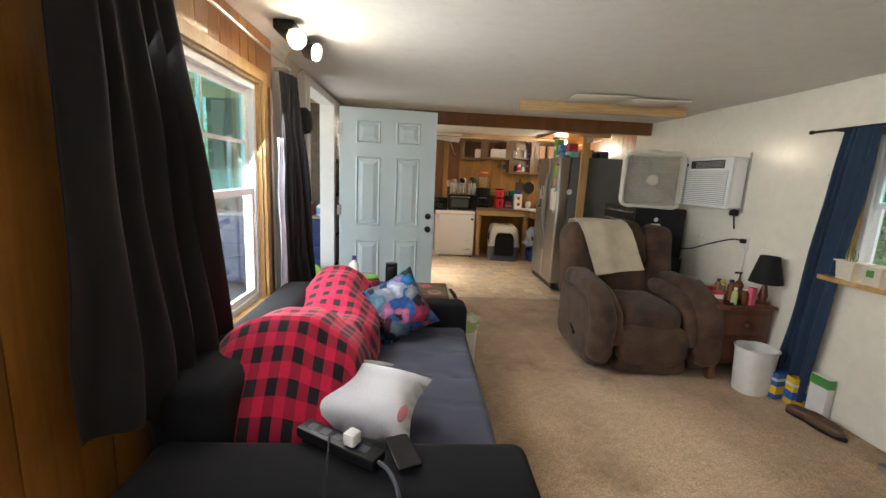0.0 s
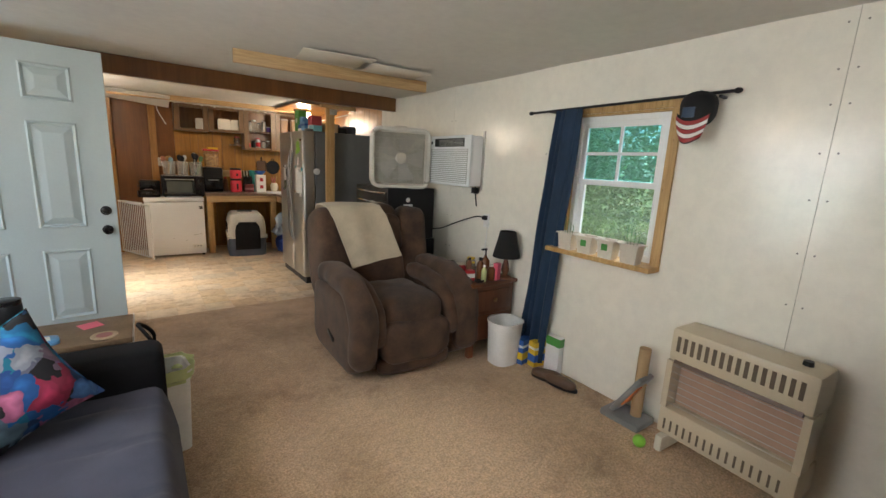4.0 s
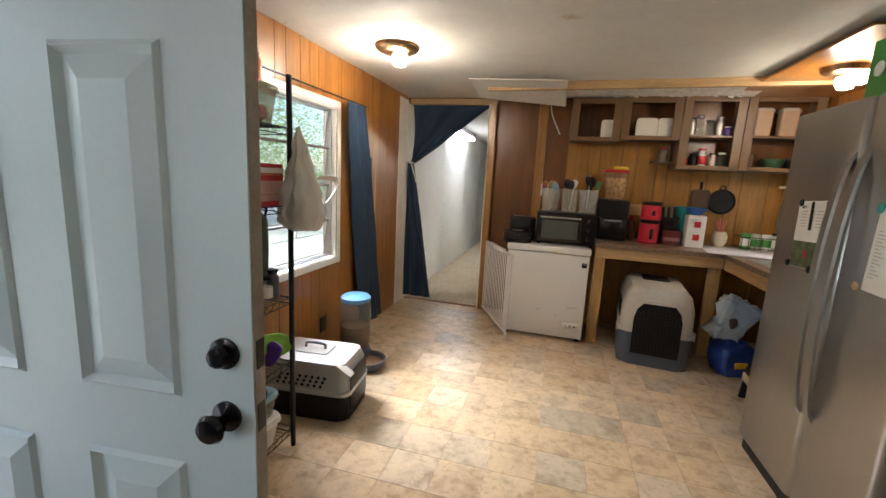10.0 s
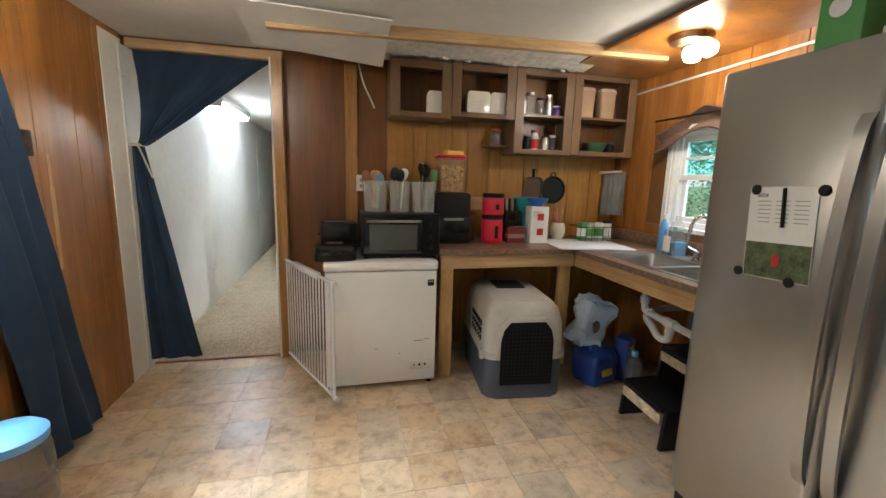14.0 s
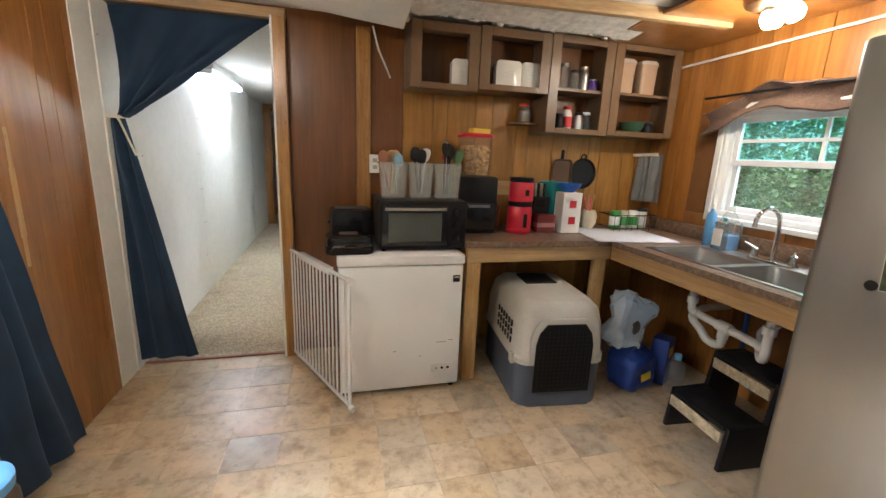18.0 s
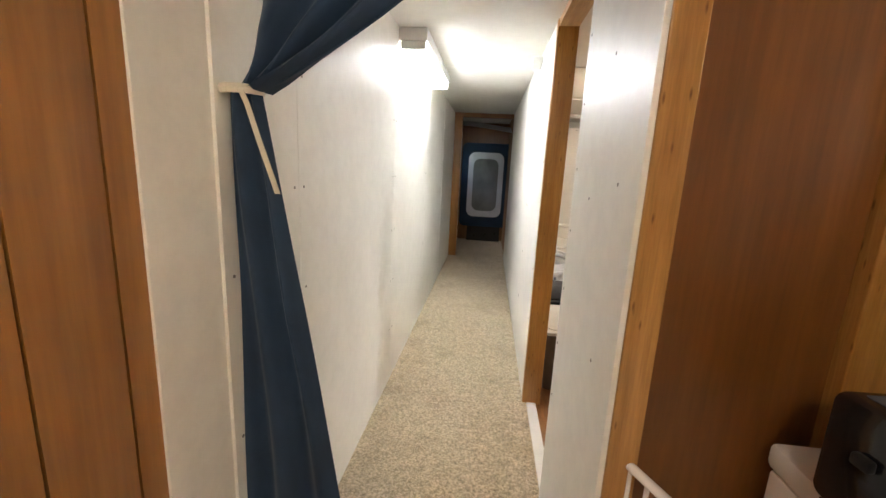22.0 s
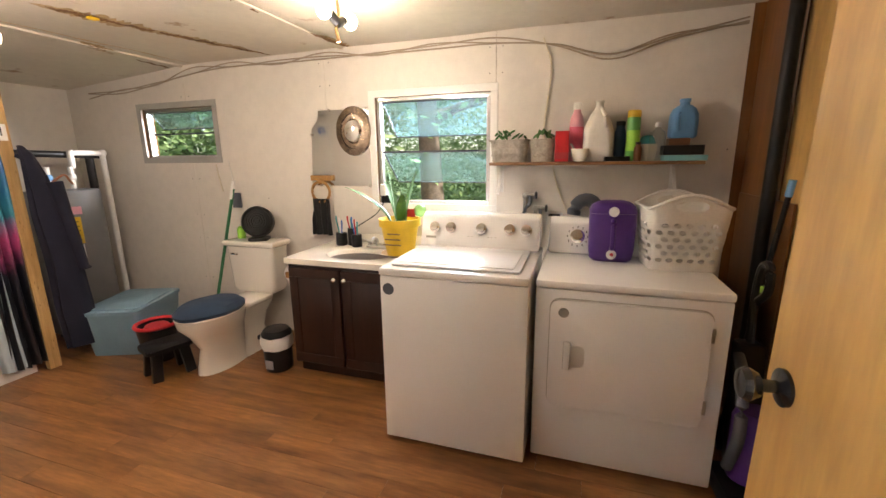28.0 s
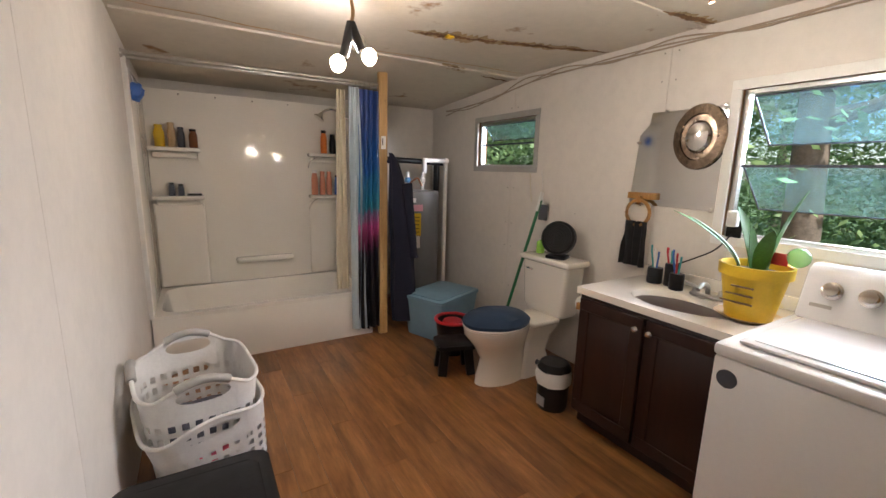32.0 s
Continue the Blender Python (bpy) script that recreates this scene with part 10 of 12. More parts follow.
succulent(3.63, 8.79, SZ, 0.13, 0.23, 0.13, "oval carved concrete planter of small succulents")
succulent(3.63, 8.595, SZ, 0.13, 0.14, 0.13, "round carved concrete planter with a succulent")
carton("box", "red printed carton on the wall shelf", 3.59, 8.485, SZ, 0.06, 0.075, 0.17, RED, 6, [(0.1, 0.3, P("maroon_red_card", 0.4, 0.04, 0.05))])
cup = thing("cup", "small white cup on the shelf", "cup", 3.57, 8.385, SZ)
part("cup", lathe([(0.03, 0), (0.045, 0.03), (0.05, 0.07), (0.046, 0.07), (0.04, 0.03), (0, 0.01)], 20), M["porcelain"], cup)
part("brush", rod((0, 0, 0.02), (0.01, 0.05, 0.10), 0.006, 6), M["grey_plastic"], cup)
bottle("shampoo_bottle", "pale pink bottle on the shelf", 3.67, 8.41, SZ, 0.04, 0.33, P("pale_pink_plastic", 0.75, 0.35, 0.42), WHITE, 0.5, wrap=PINK)
jg2 = thing("milk_jug", "translucent empty gallon jug on the shelf", "jug", 3.645, 8.29, SZ)
MILKY = surf("milky_plastic", (0.74, 0.72, 0.66), 0.3, var=0.06, scale=12, bump=0.05)
part("body", loft([(0.060, 0.066, 0.025, 0, 0), (0.070, 0.078, 0.03, 0.012, 0), (0.071, 0.079, 0.03, 0.10, 0), (0.070, 0.078, 0.035, 0.17, 0), (0.062, 0.068, 0.04, 0.205, 0), (0.047, 0.050, 0.04, 0.25, 0), (0.026, 0.027, 0.024, 0.285, 0), (0.021, 0.021, 0.0205, 0.30, 0)]), MILKY, jg2)
part("neck", lathe([(0.0205, 0.3005), (0.0205, 0.318), (0.024, 0.320), (0.024, 0.330), (0.019, 0.331), (0.018, 0.31)], 18), MILKY, jg2)
part("handle", tube(smooth_line([(-0.052, -0.03, 0.175), (-0.070, -0.035, 0.20), (-0.062, -0.026, 0.25), (-0.030, -0.012, 0.285)], 5), 0.012, 10), MILKY, jg2)
jar("spray_can", "yellow and green aerosol can on the shelf", 3.62, 8.11, SZ, 0.035, 0.27, GREEN, YELLOW, wrap=LIME, cat="can")
jar("dark_bottle", "dark blue bottle at the shelf's back", 3.69, 8.17, SZ, 0.03, 0.22, P("navy_can", 0.02, 0.05, 0.1), M["black"], cat="bottle")
bottle("bottle", "small amber bottle on the shelf", 3.57, 8.085, SZ, 0.02, 0.10, AMBER, M["black"], 0.6)
carton("box", "dark razor case on the shelf", 3.58, 8.19, SZ, 0.06, 0.13, 0.025, M["black"], 8)
bottle("bottle", "clear glass spray bottle on the shelf", 3.60, 7.99, SZ, 0.04, 0.20, M["bottle_clear"], WHITE, 0.35)
gb2 = thing("wire_basket", "small basket of bottles and sponges", "basket", 3.66, 8.03, SZ)
part("basket", lathe([(0.045, 0), (0.055, 0.09), (0.05, 0.09), (0.042, 0.006)], 16), CREAM, gb2)
part("sponge", sway(at(puff(0.04, 0.04, 0.04, 0.6), 0, 0, 0.10), 0.01, 20), TEAL, gb2)
carton("box", "flat teal case on the shelf", 3.58, 7.86, SZ, 0.11, 0.20, 0.028, P("aqua_card", 0.2, 0.5, 0.55), 0)
carton("box", "black zip pouch on the shelf", 3.59, 7.87, SZ + 0.029, 0.10, 0.19, 0.05, M["black"], 0)
carton("box", "brown carton stacked on the pouch", 3.60, 7.89, SZ + 0.08, 0.08, 0.10, 0.035, BROWN, 0)
bj = thing("water_jug", "light blue handled water jug on the shelf", "jug", 3.65, 7.865, SZ + 0.116)
part("body", loft([(0.042, 0.056, 0.02, 0, 0), (0.051, 0.067, 0.028, 0.012, 0), (0.052, 0.068, 0.03, 0.09, 0), (0.050, 0.066, 0.035, 0.125, 0), (0.042, 0.055, 0.036, 0.152, 0), (0.028, 0.032, 0.026, 0.17, 0)]), SKYBLUE, bj)
part("neck", lathe([(0.025, 0.1705), (0.023, 0.185), (0.027, 0.187), (0.027, 0.203), (0, 0.205)], 18), SKYBLUE, bj)
part("handle", tube(smooth_line([(-0.051, 0.03, 0.04), (-0.06, 0.035, 0.09), (-0.051, 0.03, 0.13)], 4), 0.01), SKYBLUE, bj)

# corner beside the dryer
mop = thing("mop", "black mop handle with a blue end leaning in the corner", "mop", 0, 0, 0)
part("handle", rod((3.17, 7.66, 0.03), (3.04, 7.585, 1.24), 0.011), M["black"], mop)
part("end_grip", rod((3.044, 7.586, 1.225), (3.037, 7.582, 1.29), 0.014), SKYBLUE, mop)
part("head", at(box(-0.06, -0.1, 0, 0.06, 0.02, 0.03, 0.008), 3.17, 7.66, 0), M["dark_grey"], mop)
vac = thing("vacuum_cleaner", "black and purple upright vacuum cleaner in the corner", "vacuum cleaner", 2.82, 7.665, 0, 4)
part("floor_head", box(-0.16, -0.11, 0, 0.10, 0.11, 0.09, 0.02), M["black"], vac)
part("bin", lathe([(0.07, 0.1), (0.075, 0.14), (0.075, 0.36), (0.06, 0.4)], 18), PURPLE, vac, "purple dust bin")
part("body", at(box(-0.05, -0.05, 0, 0.05, 0.05, 0.55, 0.02), 0.07, 0, 0.09, 0, 6), M["black"], vac)
part("handle", tube(smooth_line([(0.12, 0, 0.62), (0.14, 0, 0.8), (0.12, 0, 0.95), (0.06, 0, 0.97), (0.05, 0, 0.88), (0.11, 0, 0.82)], 6), 0.016, 8), M["black"], vac)
part("trigger", box(0.05, -0.012, 0.86, 0.09, 0.012, 0.89, 0.005), LIME, vac, "lime green release")
part("hose", tube(smooth_line([(-0.02, 0.08, 0.15), (-0.1, 0.09, 0.35), (-0.04, 0.08, 0.55), (0.06, 0.06, 0.6)], 6), 0.022, 10), M["dark_grey"], vac)
setting("corner_board", box(3.27, NY + 0.1045, 1.15, EX - 0.001, NY + 0.110, CB), M["panel_dark"], "dark brown panel in the corner over the dryer", "trim")
setting("corner_panel", box(3.09, NY + 0.112, 0, 3.715, NY + 0.122, 1.19), M["panel_dark"], "dark brown board leaning behind the dryer", "trim")
setting("corner_pipe", rod((3.255, 7.575, 0.0), (3.255, 7.575, CB), 0.028, 14), M["black"], "black vent pipe rising in the corner", "pipe", True)

# vanity
vn = thing("vanity", "dark brown bathroom vanity with two doors", "vanity", 3.16, 9.72, 0)
VW = wood("espresso_wood", (0.016, 0.005, 0.0035), (0.036, 0.011, 0.007), 0.33, (14, 14, 1.0), 0.1, 0.1)
part("cabinet", box(0, -0.385, 0.08, 0.55, 0.385, 0.755, 0.003), VW, vn)
part("toe_kick", box(0.05, -0.38, 0, 0.54, 0.38, 0.079), VW, vn)
for s in (-1, 1):
    y0, y1 = sorted((s * 0.008, s * 0.37))
    d = part("vanity_door", box(-0.018, y0, 0.10, -0.0005, y1, 0.735, 0.003), VW, vn)
    part("door_panel", frame_bm("x", -0.024, y0 + 0.001, y1 - 0.001, 0.101, 0.734, 0.06, 0.0058), VW, d)
    part("pull", at(lathe([(0.008, 0), (0.008, 0.01), (0.016, 0.018), (0.012, 0.026), (0, 0.028)], 14), -0.024, s * 0.035, 0.68, 0, -90), M["chrome"], d, "round satin knob")
vt = thing("sink_counter", "cream cultured marble vanity top with an oval basin", "sink", 3.16, 9.72, 0.756)
b = bmesh.new()
N = 32
pts_o, pts_i = [], []
for k in range(N):
    a = 2 * math.pi * k / N
    c, s = math.cos(a), math.sin(a)
    m_ = max(abs(c), abs(s))
    pts_o.append((0.275 + 0.295 * c / m_, 0.40 * s / m_))
    pts_i.append((0.23 + 0.16 * c, 0.23 * s))
top = [b.verts.new((x, y, 0.035)) for x, y in pts_o]
low = [b.verts.new((x, y, 0.0)) for x, y in pts_o]
rings = [[b.verts.new((0.23 + (x - 0.23) * k2, y * k2, z)) for x, y in pts_i] for k2, z in ((1.12, 0.035), (1.0, 0.028), (0.85, -0.03), (0.5, -0.09), (0.1, -0.10))]
for p, q in [(low, top), (top, rings[0])] + list(zip(rings, rings[1:])):
    for i in range(N):
        b.faces.new((p[i], p[(i + 1) % N], q[(i + 1) % N], q[i]))
b.faces.new(rings[-1])
bmesh.ops.recalc_face_normals(b, faces=b.faces)
part("top", b, M["porcelain"], vt)
part("backsplash", box(0.552, -0.40, 0.0355, 0.572, 0.40, 0.10, 0.004), M["porcelain"], vt)
vf = thing("faucet", "satin metal bathroom faucet with two levers", "faucet", 3.57, 9.68, 0.791)
part("base", box(-0.02, -0.08, 0, 0.02, 0.08, 0.018, 0.006), M["steel"], vf)
part("spout", tube(smooth_line([(0, 0, 0.015), (-0.01, 0, 0.06), (-0.06, 0, 0.075), (-0.10, 0, 0.055)], 5), 0.012, 10), M["steel"], vf)
for y in (-0.06, 0.06):
    hd = part("handle", lathe([(0.016, 0.018), (0.012, 0.045), (0, 0.05)], 12, at=(0, y, 0)), M["steel"], vf)
    part("lever", rod((0, y, 0.045), (-0.01, y * 1.9, 0.06), 0.006), M["steel"], hd)
for k, (x, y, r, hh, mt) in enumerate(((3.60, 9.98, 0.04, 0.10, M["black"]), (3.62, 9.90, 0.035, 0.14, M["black"]), (3.57, 9.84, 0.036, 0.10, M["black"]))):
    h = jar("brush_cup", "black bathroom cup with brushes", x, y, 0.791, r, hh, mt, None, cat="cup", group="black bathroom cups")
    for j in range(3):
        part("brush", join(rod((0, 0, 0.02), (0.02 * j - 0.02, 0.012 * j, 0.15 + 0.015 * j), 0.005, 6), at(box(-0.006, -0.004, 0, 0.006, 0.004, 0.03, 0.002), 0.02 * j - 0.02, 0.012 * j, 0.15 + 0.015 * j)), (BLUE, WHITE, TEAL, RED)[(j + k) % 4], h)
st2 = thing("straightener_cord", "dark cord and plug looping to the wall outlet", "cable")
part("cord", tube(smooth_line([(3.60, 9.90, 0.90), (3.62, 9.8, 0.96), (3.66, 9.72, 1.02), (3.71, 9.68, 1.10)], 6), 0.004, 6), M["black"], st2)
vo = thing("wall_outlet", "white night light plugged into the wall outlet", "outlet", EX, 9.68, 1.14)
part("plate", box(-0.006, -0.035, -0.057, 0, 0.035, 0.057, 0.002), M["black"], vo)
part("night_light", box(-0.05, -0.025, 0.0, -0.0065, 0.025, 0.08, 0.01), WHITE, vo)
yp = thing("potted_plant", "yellow pot of broad-leaved plant on the vanity", "plant", 3.42, 9.44, 0.791)
part("saucer", lathe([(0.09, 0), (0.125, 0.018), (0.12, 0.018), (0.085, 0.005), (0, 0.004)], 26), TAN, yp)
part("pot", lathe([(0.085, 0.006), (0.118, 0.19), (0.13, 0.19), (0.132, 0.235), (0.122, 0.235), (0.11, 0.19), (0, 0.18)], 30), YELLOW, yp)
part("soil", lathe([(0.112, 0.205), (0, 0.21)], 20), SOIL, yp)
for j in range(3):
    part("pen_line", box(-0.123 + 0.006 * j, -0.05, 0.15 - 0.035 * j, -0.115 + 0.006 * j, 0.03 + 0.02 * j, 0.156 - 0.035 * j), M["brown_paint"], yp, "", False)
for k, (dx, dyy, L, w, lean) in enumerate(((0.0, 0.03, 0.40, 0.035, 0.05), (0.02, -0.03, 0.36, 0.03, 0.1), (-0.02, 0.05, 0.24, 0.04, 0.24), (0.0, 0.06, 0.26, 0.035, 0.32), (-0.03, -0.02, 0.22, 0.03, 0.2), (0.03, 0.02, 0.28, 0.03, 0.15))):
    d = Vector((dx * 6 - 0.1, dyy * 8, 0)).normalized()
    def lf(u, v, d=d, L=L, w=w, lean=lean, dx=dx, dyy=dyy):
        z = 0.20 + L * v * (1 - 0.35 * lean * v)
        o = d * (lean * v ** 1.6 * 0.9)
        ww = w * math.sin(math.pi * min(1, 0.12 + 0.88 * v)) ** 0.7
        side = Vector((-d.y, d.x, 0)) * (u - 0.5) * 2 * ww
        return (dx + o.x + side.x, dyy + o.y + side.y, z + 0.5 * abs(u - 0.5) * ww)
    part("leaf", sheet(4, 12, lf, 0.002), PLANT, yp)
part("glass_globe", at(puff(0.04, 0.04, 0.04, 1.0, 16, 10), 0.05, -0.12, 0.28), clear("green_glass", (0.6, 0.85, 0.5), 0.05, 0.6), yp)
part("small_flag", box(0.04, -0.09, 0.24, 0.042, -0.03, 0.29), RED, yp, "", False)
tr = thing("towel_ring", "wooden towel ring with a dark hand towel", "towel ring", EX - 0.02, 10.19, 1.16)
part("backplate", box(-0.01, -0.09, 0.08, 0.019, 0.09, 0.12, 0.004), M["amber_pine"], tr)
part("ring", tube([(-0.02, 0.075 * math.cos(k * 0.35), 0.0 + 0.075 * math.sin(k * 0.35)) for k in range(18)], 0.011, 8, None, True), M["amber_pine"], tr)
part("arm", box(-0.03, -0.012, 0.06, -0.005, 0.012, 0.10, 0.004), M["amber_pine"], tr)
part("towel", at(drape(-0.07, 0.07, -0.32, -0.05, 3, 0.018, 0, 1.2, seed=5, n=20, m=12), -0.03, 0, 0, 0, 0, 90), M["black_cloth"], tr, "dark hand towel")
MIRROR = surf("mirror_glass", (0.82, 0.83, 0.82), 0.03, 1.0, 0.01, bump=0.0)
mr = thing("mirror", "frameless wall mirror with a clipped corner", "mirror", EX - 0.004, 10.0, 1.47)
o = part("glass", slab([(-0.235, -0.265), (0.28, -0.265), (0.255, 0.14), (0.20, 0.20), (0.19, 0.265), (-0.235, 0.265)], 0, 0.003), MIRROR, mr)
o.matrix_basis = pose(0, 0, 0, 90, 0, -90) @ pose(0, 0, 0, 0, 180, 0)
for y, z in ((-0.2, 0.265), (0.1, 0.265), (-0.2, -0.265), (0.2, -0.265), (0.255, 0.1)):
    part("clip", box(-0.008, y - 0.01, z - 0.008, 0.003, y + 0.01, z + 0.008, 0.002), M["chrome"], mr)
pl = thing("oval_plate", "oval tarnished bronze wall plate with a convex centre", "wall plate", EX - 0.012, 9.905, 1.585)
o = part("rim", sway(moved(lathe([(0.17, 0), (0.165, 0.015), (0.12, 0.02), (0.115, 0.01), (0, 0.012)], 36), Matrix.Diagonal((0.8, 1, 1, 1))), 0.003, 14), surf("tarnished_bronze", (0.35, 0.27, 0.2), 0.22, 1.0, 0.6, 14, 60, 0.1), pl)
o.matrix_basis = pose(0, 0, 0, 90, 0, -90)
o = part("centre", moved(lathe([(0.085, 0.012), (0.07, 0.03), (0.03, 0.036), (0, 0.037)], 30), Matrix.Diagonal((0.8, 1, 1, 1))), M["chrome"], pl, "polished convex centre")
o.matrix_basis = pose(0, 0, 0, 90, 0, -90)

# toilet
tl2 = thing("toilet", "cream toilet with a navy cloth seat cover", "toilet", 3.10, 10.69, 0)
def ring_t(cx, rx, ry, z, n=28):
    return [(cx + rx * math.cos(2 * math.pi * k / n), ry * math.sin(2 * math.pi * k / n), z) for k in range(n)]
def skin(rings_, cap_lo=True, cap_hi=True):
    b = bmesh.new()
    R = [[b.verts.new(p) for p in r] for r in rings_]
    n = len(R[0])
    for p, q in zip(R, R[1:]):
        for i in range(n):
            b.faces.new((p[i], p[(i + 1) % n], q[(i + 1) % n], q[i]))
    if cap_lo:
        b.faces.new(R[0][::-1])
    if cap_hi:
        b.faces.new(R[-1])
    bmesh.ops.recalc_face_normals(b, faces=b.faces)
    return b
part("bowl", skin([ring_t(0.02, 0.20, 0.105, 0), ring_t(0.02, 0.195, 0.10, 0.05), ring_t(0.03, 0.175, 0.095, 0.17), ring_t(0.0, 0.20, 0.13, 0.27), ring_t(-0.03, 0.235, 0.175, 0.35), ring_t(-0.03, 0.24, 0.18, 0.395)]), M["porcelain"], tl2)
part("seat", skin([ring_t(-0.035, 0.232, 0.18, 0.396), ring_t(-0.035, 0.238, 0.184, 0.405), ring_t(-0.035, 0.232, 0.18, 0.415)]), M["porcelain"], tl2)
part("lid_cover", sway(skin([ring_t(-0.035, 0.235, 0.182, 0.412), ring_t(-0.035, 0.24, 0.187, 0.435), ring_t(-0.035, 0.20, 0.155, 0.466), ring_t(-0.035, 0.05, 0.04, 0.474)]), 0.006, 12), M["navy"], tl2, "padded navy cloth cover")
part("seat_deck", box(0.17, -0.13, 0.36, 0.42, 0.13, 0.40, 0.015, seg=3), M["porcelain"], tl2)
part("tank", skin([[(0.475 + px * k, 0.03 + py * k2, z) for px, py in rounded(0.095, 0.22, 0.04)] for k, k2, z in ((0.8, 0.8, 0.401), (0.92, 0.9, 0.44), (1.0, 1.0, 0.755))]), M["porcelain"], tl2)
part("tank_lid", box(0.365, -0.205, 0.757, 0.585, 0.265, 0.80, 0.016, seg=3), M["porcelain"], tl2)
part("foot_back", skin([[(0.27 + c + px * k, py * k2, z) for px, py in rounded(0.15, 0.10, 0.06)] for k, k2, c, z in ((1.1, 1.0, 0.0, 0), (1.05, 0.95, 0.0, 0.04), (0.75, 0.70, 0.0, 0.16), (0.85, 0.80, 0.02, 0.27), (1.05, 1.15, 0.03, 0.34), (1.05, 1.2, 0.03, 0.361))]), M["porcelain"], tl2)
for _sy in (-0.096, 0.096):
    part("bolt_cap", at(puff(0.016, 0.006, 0.02, 0.9, 10, 8), 0.26, _sy, 0.10), M["dark_grey"], tl2)
part("flush_lever", box(0.375, 0.13, 0.69, 0.40, 0.2, 0.705, 0.004), M["chrome"], tl2)
df = thing("desk_fan", "small round black desk fan on the toilet tank", "fan", 3.55, 10.66, 0.801, 25)
o = part("shroud", lathe([(0.02, -0.06), (0.085, -0.055), (0.115, -0.02), (0.115, 0.03), (0.1, 0.045), (0.095, 0.03)], 28), M["black"], df)
o.matrix_basis = pose(0, 0, 0.14, 0, -75, 0)
for k in range(5):
    o = part("grille_ring", tube([((0.02 + 0.018 * k) * math.cos(j * 0.4), (0.02 + 0.018 * k) * math.sin(j * 0.4), 0.042) for j in range(16)], 0.003, 5, None, True), M["black"], df)
    o.matrix_basis = pose(0, 0, 0.14, 0, -75, 0)
part("stand", box(-0.06, -0.07, 0, 0.05, 0.07, 0.025, 0.008), M["black"], df)
part("neck", box(0.0, -0.02, 0.02, 0.04, 0.02, 0.08, 0.006), M["black"], df)
bottle("bottle", "green air freshener bottle on the tank", 3.58, 10.86, 0.801, 0.03, 0.11, LIME, WHITE, 0.5)
pg = thing("toilet_brush", "long green-handled brush leaning by the toilet", "brush", 0, 0, 0)
part("handle", rod((3.45, 11.14, 0.05), (3.62, 10.93, 1.18), 0.012), P("deep_green", 0.02, 0.16, 0.06), pg)
part("end_grip", rod((3.605, 10.948, 1.10), (3.625, 10.925, 1.24), 0.014), WHITE, pg)
part("holder", sway(lathe([(0.05, 0), (0.06, 0.2), (0.05, 0.2), (0.04, 0.02)], 16, at=(3.45, 11.14, 0)), 0.004, 10), WHITE, pg)
fs = thing("fly_swatter", "dark fly swatter hanging on a string", "fly swatter", EX - 0.02, 11.0, 1.12)
part("paddle", box(-0.004, -0.045, -0.10, 0.004, 0.045, 0.02, 0.003), M["dark_grey"], fs)
part("string", rod((0, 0, 0.02), (0.01, 0.05, 0.28), 0.003, 5), WHITE, fs)
ro = thing("toilet_roll", "white toilet roll on a wooden holder", "toilet roll", 3.28, 10.145, 0.66)
o = part("roll", lathe([(0.055, -0.05), (0.055, 0.05), (0.02, 0.05), (0.02, -0.05)], 20), M["paper"], ro)
o.matrix_basis = pose(0, 0, 0, 0, 90, 0)
part("holder", join(rod((-0.08, 0, 0), (0.08, 0, 0), 0.012), box(-0.085, -0.055, -0.02, -0.065, 0.02, 0.02, 0.004)), M["amber_pine"], ro)
wb3 = thing("step_bin", "small dark step bin with a white bag", "bin", 3.18, 10.27, 0)
part("body", lathe([(0.085, 0), (0.09, 0.02), (0.095, 0.24)], 24), M["iron"], wb3)
part("lid", lathe([(0.098, 0.245), (0.098, 0.26), (0.08, 0.285), (0, 0.292)], 24), M["black"], wb3)
part("liner", sway(lathe([(0.1, 0.16), (0.104, 0.2), (0.1, 0.243)], 24), 0.01, 18), WHITE, wb3, "white bag folded over the rim")
part("paper_label", box(-0.099, -0.03, 0.03, -0.0925, 0.03, 0.09, 0.002), P("grey_plastic_bag", 0.35, 0.37, 0.4), wb3)
sto = thing("foot_stool", "low black plastic foot stool", "stool", 2.90, 10.93, 0, -20)
part("seat", slab(rounded(0.14, 0.11, 0.04), 0.19, 0.22, 0.008), M["black"], sto)
for sx in (-1, 1):
    for sy in (-1, 1):
        part("leg", at(box(-0.03, -0.02, 0, 0.03, 0.02, 0.195, 0.006), sx * 0.10, sy * 0.08, 0, sy * 6, sx * -6), M["black"], sto)
bk2 = thing("bucket", "red and black bucket beside the toilet", "bucket", 3.05, 11.20, 0)
part("body", lathe([(0.10, 0), (0.13, 0.26), (0.12, 0.26), (0.09, 0.02)], 26), M["black"], bk2)
part("rim", tube([(0.13 * math.cos(k * 0.25), 0.13 * math.sin(k * 0.25), 0.262) for k in range(25)], 0.013, 8, None, True), RED, bk2, "red rim")
part("pad", lathe([(0.08, 0.24), (0.07, 0.255), (0, 0.258)], 18), RED, bk2)
tub("storage_tote", "grey-blue lidded storage tote beside the water heater", 3.20, 11.63, 0, 0.56, 0.42, 0.33, GREYBLUE, GREYBLUE, 0.86, 22, cat="tote", rad=0.1)

